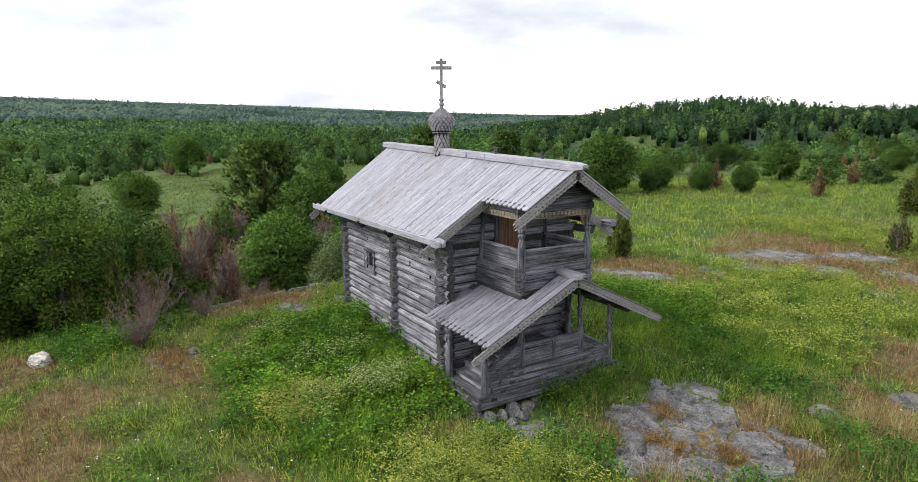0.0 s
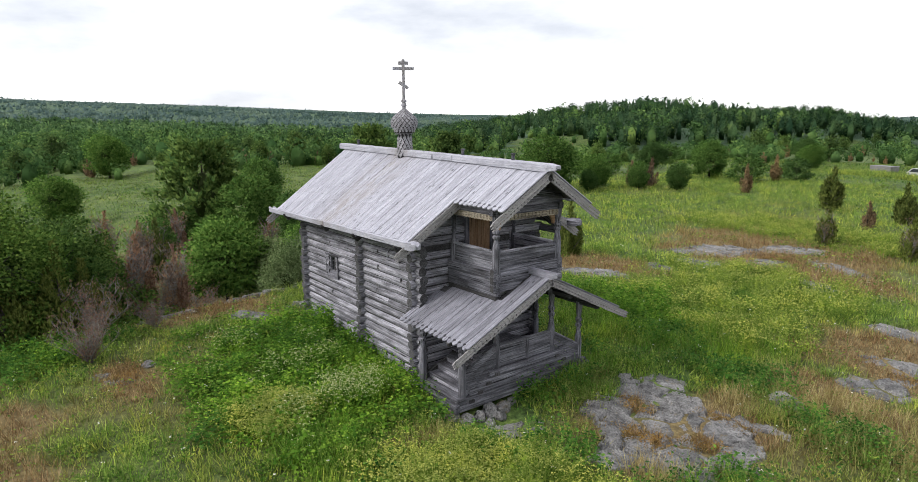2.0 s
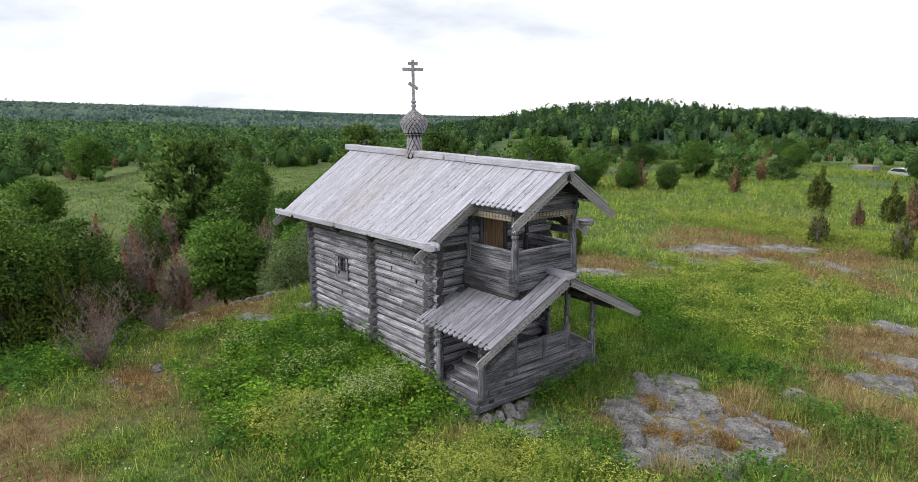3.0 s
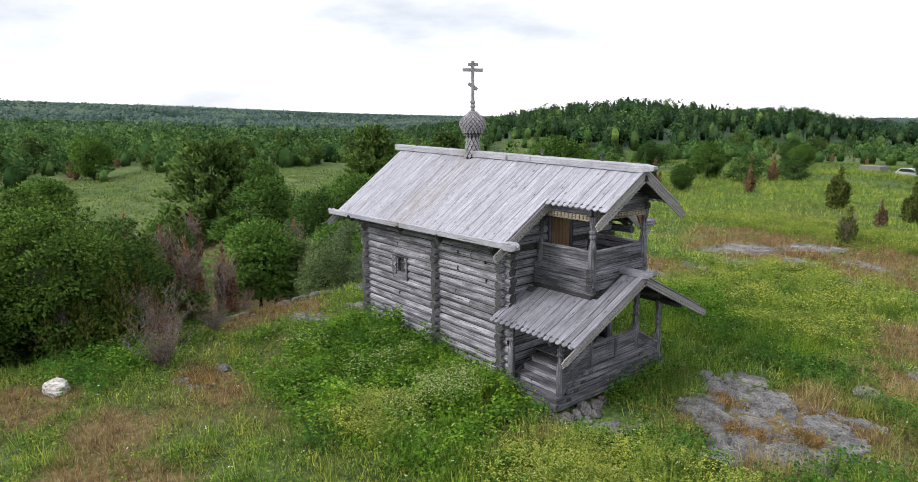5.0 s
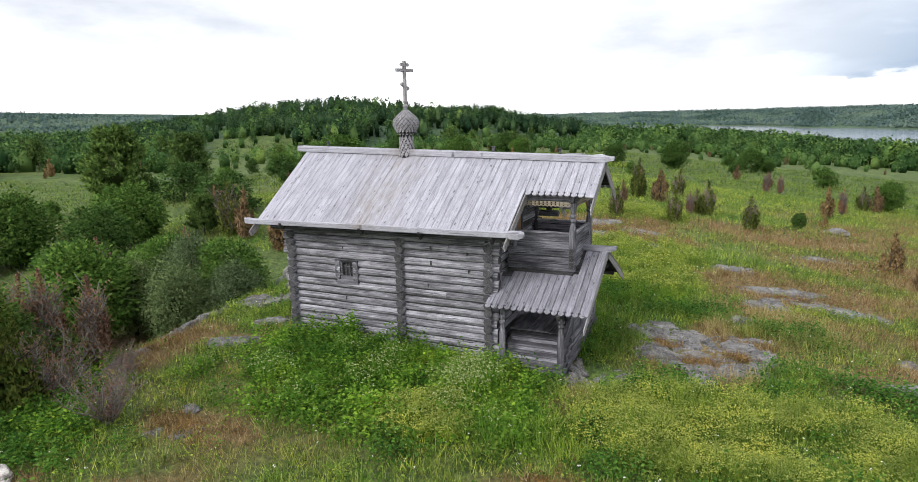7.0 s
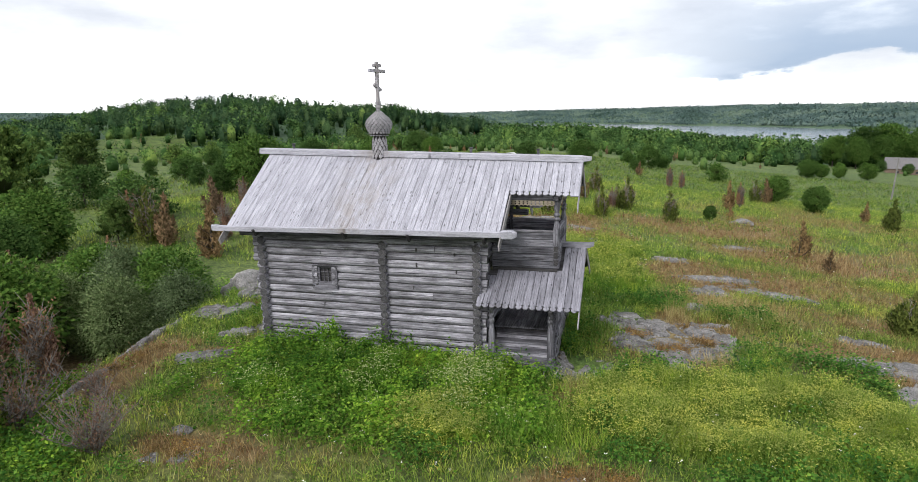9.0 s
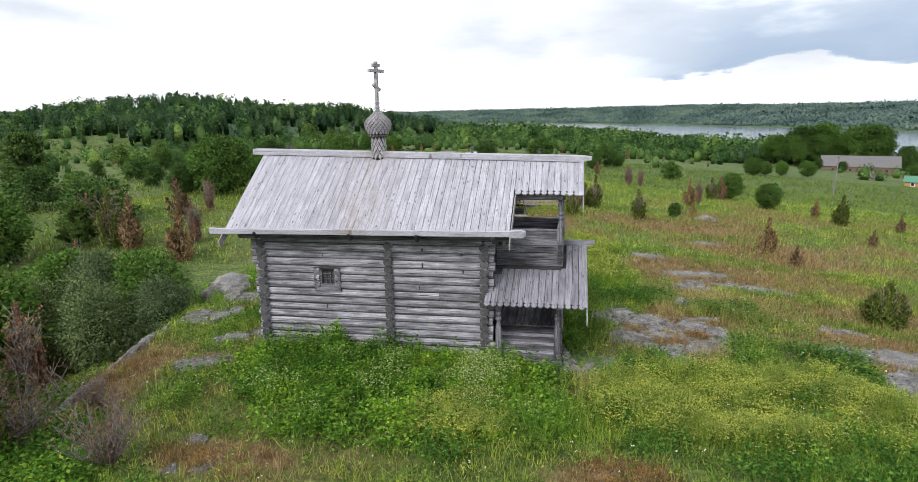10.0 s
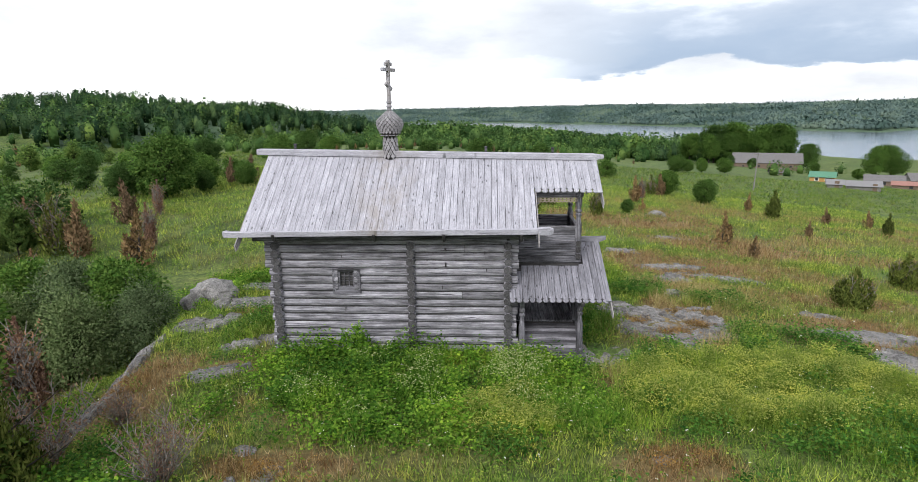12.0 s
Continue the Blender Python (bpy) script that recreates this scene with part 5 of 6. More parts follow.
    ("leaf_b", ((-40.6, 118.8, 5.0), (10.5, 112.0, 4.5), (-25.3, 58.9, 4.4), (-38.7, 67.1, 3.8), (-55.4, 60.6, 3.0), (-26.5, 9.0, 3.6), (-30.0, 14.0, 4.4), (-33.0, 8.0, 4.6))),
    ("pine", ((-37.9, 5.5, 7.6), (-26.8, 17.2, 2.7), (-58.0, 45.0, 6.5), (-47.0, 26.0, 7.0)))):
    for x_, y_, h_ in rows_:
        plant(k_, x_, y_, h_, rnd(0.92, 1.08))
for x_, y_ in ((15.0, 6.6), (20.4, 12.1)):
    plant("juniper_wide", x_, y_, 1.6)

# scattered bushes further off, lighter meshes of the same kinds
for key, wide in (("far_a", 1.0), ("far_b", 1.25), ("far_c", 0.8), ("far_d", 1.1)):
    kind(key, "distant_bush", "leafy bush in the overgrown meadow", "bush", "distant bushes", ("trunk", TR), ("crown", leafy_crown("crown", 40, 75, wide, 0.0, 0.043, [LEAF, SHADED_CORE], 0.2, 0.3, 0.22)))
kind("far_p", "distant_pine", "dark conifer in the overgrown meadow", "tree", "distant conifers", ("trunk", TRP), ("crown", leafy_crown("crown", 40, 70, 0.72, 0.0, 0.036, [NEEDLE, SHADED_CORE], 0.6, 0.3, 0.17)))
kind("far_j", "distant_juniper", "small browned juniper in the meadow", "bush", "distant junipers", ("trunk", TRB), ("crown", juniper_crown("crown", 600, [JUNIPER_RED, BARK], 0.50, 0.06, 8)))
placed, shrubs = 0, []
for i in range(7200):
    r_, az_ = math.sqrt(rnd(26 ** 2, 370 ** 2)), rnd(-112, 48)
    x_, y_ = r_ * math.sin(radians(az_)), r_ * math.cos(radians(az_))
    if wooded(x_, y_) > 0.5:
        continue
    c_ = noise.noise((x_ * 0.03, y_ * 0.03, 8.0))
    if az_ < -52:                            # western meadow: bushes near the knoll, a clear strip beyond
        dens = 0.8 * smooth(62, 42, r_) + 0.03 + (0.5 + 0.7 * smooth(-0.1, 0.3, c_)) * smooth(118, 150, r_)
        big = 1.0 + 0.35 * smooth(110, 150, r_)
    elif az_ < -14:                          # shrubland to the north-west
        dens = 0.12 + 0.42 * smooth(-0.05, 0.3, c_) + 0.12 * smooth(200, 300, r_)
        dens *= smooth(38, 60, r_) if az_ > -35 else 1.0
        big = 0.85 + 0.25 * smooth(90, 200, r_)
    else:                                    # open slope towards the lake
        dens = 0.03 + 0.25 * smooth(0.2, 0.4, c_) * smooth(60, 110, r_) + 0.9 * smooth(150, 230, r_) * smooth(15, 10, az_)
        dens *= 0.25 if az_ > 15 else 1.0
        dens *= smooth(34, 60, r_)
        big = 0.85
    if az_ > -52 and r_ < 36:
        continue
    if rnd(0, 1) > dens * 0.66:
        continue
    u_ = rnd(0, 1)
    h_ = rnd(1.6, 4.2) * big * (1 + 0.5 * smooth(80, 250, r_))
    key = ("far_a", "far_b", "far_c", "far_d")[i % 4] if u_ < 0.82 else "far_p" if u_ < 0.9 and az_ < -14 else "far_j"
    if r_ > 120 and key in ("far_a", "far_b", "far_c", "far_d"):
        shrubs.append((x_, y_, land(x_, y_) - 0.1, h_, h_ * rnd(0.95, 1.3)))
        continue
    plant(key, x_, y_, h_ * (0.6 if key == "far_j" else 1.3 if key == "far_p" else 1.0), rnd(0.85, 1.2))
    placed += 1


def woods(name, label, spots, mats, lobes, per, leaf=0.5, core=4):
    """Far woods as one mesh: for each tree (x, y, z, height, width) leafy boughs that bulge round a leaf-coloured core.
    """
    s = np.array(spots)
    n = len(s)
    tone = np.clip(rng.normal(0.5, 0.22, n), 0, 1)
    ti = np.repeat(np.arange(n), lobes)
    d = unit(rng.normal(size=(n * lobes, 3)) + np.array([0, 0, 0.25]))
    h, w = s[ti, 3], s[ti, 4]
    rl = 0.33 * np.minimum(w, h * 0.9) * rng.uniform(0.7, 1.25, n * lobes)
    reach = rng.uniform(0.45, 0.78, n * lobes)
    c = s[ti, :3] + np.stack([d[:, 0] * w / 2 * reach, d[:, 1] * w / 2 * reach, h * 0.50 + d[:, 2] * h * 0.42 * reach], 1)
    li = np.repeat(np.arange(n * lobes), per)
    o = unit(rng.normal(size=(len(li), 3)) + 0.55 * d[li] + np.array([0, 0, 0.2]))
    p = c[li] + o * (rl[li] * rng.uniform(0.8, 1.08, len(li)))[:, None]
    face = unit(o + rng.normal(size=o.shape) * 0.45)
    axis = np.cross(face, rng.normal(size=o.shape)) + 0.25 * o
    size = leaf * rl[li] * rng.uniform(0.6, 1.35, len(li))
    v, f = cards(p, axis, size * 1.4, size, face)
    bent = unit(o + 0.35 * d[li] + np.array([0, 0, 0.2]) + rng.normal(size=o.shape) * 0.25)
    f = facing(v, bent)
    k = 5
    ang = np.arange(k) * 2 * np.pi / k
    prof = ((-0.03, 0.4), (0.25, 0.5), (0.6, 0.42), (0.8, 0.1))[-core:]
    rings = [np.stack([np.cos(ang)[None] * s[:, 4:5] / 2 * b * rng.uniform(0.85, 1.1, (n, k)) + s[:, 0:1], np.sin(ang)[None] * s[:, 4:5] / 2 * b * rng.uniform(0.85, 1.1, (n, k)) + s[:, 1:2], np.repeat(s[:, 2:3] + s[:, 3:4] * a, k, 1)], 2) for a, b in prof]
    v2 = np.stack(rings, 1).reshape(-1, 3)
    base = np.arange(n)[:, None] * (k * core)
    f2 = np.concatenate([np.stack([base[:, 0] + a * k + j, base[:, 0] + a * k + (j + 1) % k, base[:, 0] + (a + 1) * k + (j + 1) % k, base[:, 0] + (a + 1) * k + j], 1) for a in range(core - 1) for j in range(k)])
    i2 = np.repeat(np.arange(n), k * core)
    n2 = unit(v2 - s[i2, :3] - np.stack([0 * i2, 0 * i2, s[i2, 3] * 0.4], 1))
    tones = np.concatenate([np.repeat(tone[ti[li]], 4), tone[i2]])
    v, f, m = join((v, f, 0), (v2, f2, 0))
    tagged(new(name, np_mesh(name, v, f, mats, m, tones=tones, normals=np.concatenate([np.repeat(bent, 4, 0), n2]))), label, "woods", kind="stuff")


near_leaf, near_pine, mid_leaf, mid_pine, hill = [], [], [], [], []
for i in range(66000):
    r_, az_ = 130 + 2300 * rnd(0, 1) ** 1.55, rnd(-112, 50)
    x_, y_ = r_ * math.sin(radians(az_)), r_ * math.cos(radians(az_))
    if wooded(x_, y_) < rnd(0.3, 0.7):
        continue
    z_ = land(x_, y_)
    if z_ < LAKE + 1.2 or r_ > 900 and -35 < az_ < 42 and z_ < LAKE + 1.4:
        continue
    if rnd(0, 1) > (0.5 if r_ < 500 else 0.55):
        continue
    grow = 1 + 0.9 * smooth(500, 2000, r_)
    n_ = noise.noise((x_ * 0.012, y_ * 0.012, 6.0))
    on_hill = min(hill_shape(x_, y_)) > 0.2
    con = rnd(0, 1) < (0.86 if on_hill else 0.10 + 0.5 * n_ + 0.5 * smooth(700, 1500, r_) * smooth(-50, -70, az_))
    h_ = (rnd(6.5, 11) if az_ > -12 and r_ < 900 else rnd(9, 12.5) if on_hill else rnd(5, 10) if con else rnd(4.5, 8.5)) * (1 + 0.25 * smooth(400, 1200, r_))
    w_ = (rnd(4.5, 6.5) if con else rnd(6.0, 9.5)) * grow
    if r_ > 1000 or (az_ > -12 and r_ > 1000):
        hill.append((x_, y_, z_ - 0.5, h_ * 0.9, w_ * 0.95))
    elif r_ < 420:
        (near_pine if con else near_leaf).append((x_, y_, z_ - 0.3, h_, w_))
    else:
        (mid_pine if con else mid_leaf).append((x_, y_, z_ - 0.3, h_, w_))
for i in range(26000):                       # the hills beyond the lake
    az_ = rnd(-30, 46)
    r_ = far_shore(az_) + 1150 * rnd(0, 1) ** 1.2
    x_, y_ = r_ * math.sin(radians(az_)), r_ * math.cos(radians(az_))
    z_ = land(x_, y_)
    if z_ < LAKE + 1.2 or rnd(0, 1) > 0.2 + 0.8 * smooth(-0.15, 0.1, noise.noise((x_ * 0.006, y_ * 0.004, 2.0))):
        continue
    hill.append((x_, y_, z_ - 0.5, rnd(7, 12), rnd(9, 15)))
hill = [q for q in hill if q[0] > -1400 or rnd(0, 1) < 0.6]
woods("shrubs_on_meadow", "leafy shrubs scattered over the far meadow", shrubs, [FAR_LEAF], 8, 22, 0.28)
woods("woods_edge", "mixed leafy woods at the meadow's edge", near_leaf, [FAR_LEAF], 9, 18, 0.29)
woods("conifer_woods_edge", "dark conifers on the wooded hill", near_pine, [FAR_NEEDLE], 11, 18, 0.27)
woods("woods_behind", "leafy woods stretching to the horizon", mid_leaf, [HAZED_WOOD_LEAF], 6, 5, 0.62)
woods("conifer_woods_behind", "conifers among the distant woods", mid_pine, [FAR_NEEDLE], 6, 5, 0.62)
woods("woods_on_far_hills", "wooded hills on the horizon", hill, [HAZED_HILL_LEAF], 3, 2, 1.0, 3)


# ---- rock ----
def rock_material():
    mat, nt, bsdf = nodes_of("lichened_granite", 0.9)
    vec, rnd_ = shifted(nt)
    a = noise_node(nt, vec, 1.6, 6, 0.65)
    b = noise_node(nt, vec, 22.0, 6, 0.75)
    col = ramp_node(nt, a, [(0.32, (0.072, 0.071, 0.072)), (0.5, (0.155, 0.152, 0.153)), (0.68, (0.255, 0.25, 0.248))])
    col = mix_node(nt, 1.0, col, ramp_node(nt, b, [(0.36, 0.35), (0.5, 1.0), (0.64, 1.5)]), "MULTIPLY")
    moss = noise_node(nt, vec, 2.3, 5, 0.7)
    crack = noise_node(nt, vec, 4.0, 3, 0.6, (1.0, 3.0, 1.0))
    col = mix_node(nt, 1.0, col, ramp_node(nt, crack, [(0.34, 0.55), (0.42, 1.0)]), "MULTIPLY")
    col = mix_node(nt, ramp_node(nt, moss, [(0.60, 0.0), (0.70, 0.75)]), col, (0.16, 0.12, 0.05))
    nt.links.new(col, bsdf.inputs["Base Color"])
    bump_node(nt, bsdf, b, 0.9, 0.05)
    return mat


ROCK = rock_material()
SLABS = []


def slab(cx, cy, rx, ry, turn, n, label="flat grey bedrock cracked into plates in the turf", lift=0.05):
    """Bedrock laid bare: an uneven oval sheet, split by cracks into about n plates across, that dips under the turf at its rim."""
    SLABS.append((cx, cy, rx, ry, turn))
    ca, sa = math.cos(radians(turn)), math.sin(radians(turn))
    z0 = land(cx, cy)
    step = 0.055 if max(rx, ry) < 2.0 else 0.07
    nx, ny = int(2.7 * rx / step), int(2.7 * ry / step)
    cells = n / (2 * max(rx, ry))
    v, keep, cell = [], [], []
    for j in range(ny + 1):
        for i in range(nx + 1):
            x, y = (i / nx - 0.5) * 2.7 * rx, (j / ny - 0.5) * 2.7 * ry
            wx, wy = cx + x * ca - y * sa, cy + x * sa + y * ca
            q = 1.0 - math.hypot(x / rx, y / ry) + 0.42 * noise.noise((wx * 0.9, wy * 0.9, 2.0)) + 0.22 * noise.noise((wx * 2.4, wy * 2.4, 6.0)) + 0.10 * noise.noise((wx * 7, wy * 7, 1.0))
            wob = 0.18 * noise.noise((wx * 2.2, wy * 2.2, 4.0))
            d, near = noise.voronoi(((wx + wob) * cells, (wy - wob) * cells, cx))
            gap = (d[1] - d[0]) / cells
            k = noise.cell(near[0] * 9.7)
            top = lift + 0.05 * noise.noise((wx * 0.8, wy * 0.8, 5.0)) + 0.034 * noise.noise((wx * 3.5, wy * 3.5, 8.0)) + 0.028 * noise.noise((wx * 11, wy * 11, 3.0))
            top += 0.055 * (k - 0.5) + (0.35 * lift + 0.02) * round(2.5 * noise.noise((wx * 1.3, wy * 2.1, 14.0))) / 2.5
            top += 0.06 * ((wx * math.cos(k * 40) + wy * math.sin(k * 40)) - (near[0].x / cells * math.cos(k * 40) + near[0].y / cells * math.sin(k * 40)))
            top = max(top, 0.03 + 0.02 * noise.noise((wx * 5, wy * 5, 3.0)))
            z = -0.16 + (top + 0.16) * smooth(-0.02, 0.08, q) - 0.10 * smooth(0.085, 0.02, gap)
            v.append((wx - cx, wy - cy, land(wx, wy) - z0 + z))
            keep.append(q > -0.12)
            cell.append(tuple(round(c, 3) for c in near[0]))
    k = nx + 1
    groups = {}
    for j in range(ny):
        for i in range(nx):
            o = j * k + i
            if keep[o] or keep[o + k + 1]:
                groups.setdefault(cell[o], []).append((o, o + 1, o + k + 1, o + k))
    ob = thing("rock_outcrop", label, "rock", (cx, cy, z0), "bedrock outcrops")
    for faces in groups.values():
        used = sorted({i for f in faces for i in f})
        at = {o: m for m, o in enumerate(used)}
        g = Geo()
        g.v, g.f = [v[o] for o in used], [tuple(at[i] for i in f) for f in faces]
        part("plate", g, ROCK, ob)
    return ob


def boulder(x, y, r, squash=0.65, sink=0.3, mat=None, label="grey lichened boulder lying in the grass", stretch=1.3, turn=0.0):
    bm = bmesh.new()
    bmesh.ops.create_icosphere(bm, subdivisions=3, radius=1.0)
    ph = rnd(0, 50)
    flats = [(Vector((rnd(-1, 1), rnd(-1, 1), rnd(-0.6, 1))).normalized(), rnd(0.66, 0.92)) for _ in range(11)]
    for v in bm.verts:
        k = min([1.0] + [d / max(0.05, v.co.dot(n)) for n, d in flats])
        k += 0.20 * noise.noise(v.co * 1.1 + Vector((ph, 0, 0))) + 0.12 * noise.noise(v.co * 2.7 + Vector((ph, 5, 0))) + 0.05 * noise.noise(v.co * 6 + Vector((ph, 5, 3)))
        v.co = Vector((v.co.x * r * stretch * k, v.co.y * r * k, v.co.z * r * squash * k))
    me = bpy.data.meshes.new("boulder")
    bm.to_mesh(me)
    bm.free()
    me.materials.append(mat or ROCK)
    ob = new("boulder", me)
    ob.matrix_basis = Matrix.Translation((x, y, land(x, y) + r * squash * (1 - 2 * sink))) @ pose(0, 0, 0, 0, 0, turn)
    return tagged(ob, label, "boulder", "boulders")


slab(7.2, 3.2, 2.1, 2.2, 20, 5, lift=0.09)
slab(8.6, 3.0, 0.9, 0.7, -30, 2)
slab(5.9, 4.6, 0.7, 0.9, 10, 2)
slab(9.0, 9.4, 0.8, 0.9, 0, 2)
slab(-3.2, 12.6, 2.0, 0.7, 25, 4)
slab(-1.6, 18.2, 1.0, 0.7, 10, 2)
slab(-2.4, 21.6, 2.2, 1.3, 60, 4)
slab(-0.2, 24.6, 2.0, 0.9, 40, 3)
slab(2.6, 22.8, 1.4, 0.8, -20, 3)
slab(3.9, 18.2, 1.4, 0.6, -35, 3)
slab(0.6, 20.8, 1.3, 0.9, 20, 3)
slab(-1.9, 15.7, 0.8, 0.5, 0, 2)
slab(8.0, 14.8, 1.0, 0.6, 10, 2)
slab(9.6, 12.0, 1.8, 0.8, 15, 3)
slab(11.2, 10.4, 1.9, 0.75, -15, 3)
slab(12.8, 4.9, 0.7, 0.5, 0, 2)
slab(13.2, 2.6, 1.9, 0.7, 5, 3)
slab(13.1, 0.4, 0.8, 1.1, 20, 2)
slab(12.0, 21.5, 1.6, 0.8, 25, 3)
slab(-3.4, -6.2, 0.8, 0.32, 35, 2, "low reddish rock ledge half grown over with moss", 0.03)
slab(4.9, -5.3, 0.35, 0.25, 0, 1)
slab(-8.7, -2.6, 0.5, 2.7, 11, 5, "rough rock ledge at the edge of the knoll", 0.11)
slab(-9.4, 0.6, 0.5, 1.3, 14, 3, "rough rock ledge at the edge of the knoll", 0.11)
slab(-8.3, 2.6, 1.2, 0.7, 25, 3, "broad pale rock ledge behind the chapel", 0.13)
slab(-7.7, 4.6, 1.4, 0.7, 10, 3, "broad pale rock ledge behind the chapel", 0.13)
slab(-8.2, 6.9, 1.1, 0.6, 15, 3, "broad pale rock ledge behind the chapel", 0.12)
slab(-6.1, -1.5, 0.9, 0.4, 30, 2, "low rock ledge in the grass", 0.12)
slab(-5.95, 0.7, 0.9, 0.45, 20, 2, "low rock ledge in the grass", 0.14)
slab(4.9, 0.4, 0.9, 0.45, 70, 2, "flat grey stone before the porch steps", 0.0)
boulder(8.2, 6.3, 0.33, 0.6)
boulder(8.55, 6.0, 0.22, 0.6)
boulder(-10.4, 7.2, 1.0, 0.7, 0.15)
boulder(-9.2, 5.6, 0.6, 0.7, 0.2)
boulder(-12.4, 12.0, 0.5, 0.5)
boulder(14.2, 33.5, 0.7, 0.5, label="grey boulder out on the meadow")
boulder(-11.2, -2.2, 0.4, 0.7, 0.3)
boulder(-3.9, -5.2, 0.2, 0.5)
white_mat, white_nt, white_bsdf = nodes_of("whitish_weathered_stone", 0.9)
_v, _r = shifted(white_nt)
white_nt.links.new(ramp_node(white_nt, noise_node(white_nt, _v, 5.0, 5, 0.7, (1, 1, 4)), [(0.38, (0.12, 0.105, 0.1)), (0.5, (0.36, 0.34, 0.32)), (0.66, (0.58, 0.56, 0.54))]), white_bsdf.inputs["Base Color"])
boulder(-4.9, -9.0, 0.3, 0.75, 0.25, white_mat, "whitish weathered boulder at the edge of the bushes")
for x_, y_, r_ in ((3.95, -0.05, 0.2), (3.98, 0.32, 0.17), (3.92, 0.66, 0.22), (4.0, 1.02, 0.19), (3.95, 1.35, 0.13), (3.75, -0.3, 0.18), (4.25, 0.4, 0.14), (4.2, 0.8, 0.16), (2.1, -0.3, 0.2)):
    boulder(x_, y_, r_, 0.8, 0.35, None, "rough dark stone under the porch sill", 1.2, rnd(0, 180))


# ---- grass and herbs ----
def grass_material(name, green, dry, trans=0.3):
    mat = foliage(name, *green, hue=0.0, trans=trans, up=0.8, tone=0.62)
    nt = mat.node_tree
    bsdf = nt.nodes["Principled BSDF"]
    src = bsdf.inputs["Base Color"].links[0].from_socket
    geo = nt.nodes.new("ShaderNodeNewGeometry")
    tc = nt.nodes.new("ShaderNodeTexCoord")
    big = noise_node(nt, tc.outputs["Object"], 0.55, 6, 0.7)
    src2 = mix_node(nt, 1.0, src, ramp_node(nt, big, [(0.36, (0.42, 0.66, 0.5)), (0.5, (0.95, 1.0, 0.9)), (0.64, (1.5, 1.25, 0.9))]), "MULTIPLY")
    small = noise_node(nt, tc.outputs["Object"], 3.4, 4, 0.7)
    src2 = mix_node(nt, 1.0, src2, ramp_node(nt, small, [(0.34, (0.5, 0.6, 0.5)), (0.5, (1.0, 1.0, 1.0)), (0.66, (1.4, 1.3, 1.2))]), "MULTIPLY")
    d = ramp_node(nt, geo.outputs["Random Per Island"], [(0.0, dry[0]), (0.5, dry[1]), (1.0, dry[2])])
    d = mix_node(nt, 1.0, d, ramp_node(nt, small, [(0.36, (0.62, 0.55, 0.5)), (0.5, (1.0, 1.0, 1.0)), (0.64, (1.25, 1.3, 1.3))]), "MULTIPLY")
    col = mix_node(nt, dry_value(nt), src2, d)
    for link in list(src.links):
        if link.to_node.type in ("BSDF_PRINCIPLED", "BSDF_TRANSLUCENT"):
            nt.links.new(col, link.to_socket)
    return mat


GRASS = grass_material("meadow_grass", ((0.070, 0.130, 0.025), (0.180, 0.280, 0.052), (0.345, 0.44, 0.11)), ((0.115, 0.068, 0.034), (0.235, 0.150, 0.074), (0.40, 0.295, 0.165)), 0.45)
HERB = foliage("herb_leaves", (0.034, 0.100, 0.012), (0.086, 0.190, 0.022), (0.18, 0.305, 0.045), 0.0, 0.4, 0.9, 0.6, 0.42)
FORB = foliage("meadow_forb_leaves", (0.050, 0.108, 0.018), (0.118, 0.196, 0.034), (0.225, 0.305, 0.066), 0.0, 0.4, 1.4, 0.7, 0.45)
DRIFT = foliage("pale_herb_leaves", (0.075, 0.140, 0.022), (0.150, 0.230, 0.036), (0.25, 0.33, 0.06), 0.0, 0.4, 1.4, 0.7, 0.4)
UMBEL_C = foliage("cream_umbels", (0.20, 0.26, 0.085), (0.30, 0.35, 0.14), (0.50, 0.52, 0.30), 0.0, 0.35)
UMBEL_Y = foliage("yellow_green_umbels", (0.18, 0.225, 0.048), (0.265, 0.31, 0.072), (0.38, 0.41, 0.12), 0.0, 0.4, 1.1, 0.6)
UMBEL_W = foliage("white_flowers", (0.5, 0.5, 0.42), (0.65, 0.65, 0.58), (0.78, 0.78, 0.74), 0.0, 0.3)
# meadow grass in darker tones, standing in for shade between far blades
SHADED_SWARD = grass_material("shade_darkened_far_grass", ((0.052, 0.098, 0.022), (0.095, 0.165, 0.036), (0.145, 0.22, 0.054)), ((0.10, 0.065, 0.034), (0.20, 0.135, 0.07), (0.32, 0.24, 0.13)), 0.4)
TALL = grass_material("tall_grass", ((0.054, 0.138, 0.016), (0.115, 0.24, 0.029), (0.215, 0.36, 0.055)), ((0.20, 0.15, 0.06), (0.34, 0.27, 0.12), (0.46, 0.39, 0.2)), 0.45)
MOSS = foliage("rusty_moss", (0.095, 0.058, 0.022), (0.165, 0.105, 0.036), (0.25, 0.18, 0.065), 0.0, 0.2, 2.0, 0.8, 0.3)


def free(x, y):
    """Open turf: outside the chapel and off the bare rock."""
    if -5.05 < x < 2.0 and -0.02 < y < 4.2 or 1.9 < x < 3.95 and -0.38 < y < 4.25 or 3.8 < x < 4.75 and -0.7 < y < 1.35:
        return False
    for cx, cy, rx, ry, turn in SLABS:
        dx, dy = x - cx, y - cy
        if abs(dx) + abs(dy) > 5:
            continue
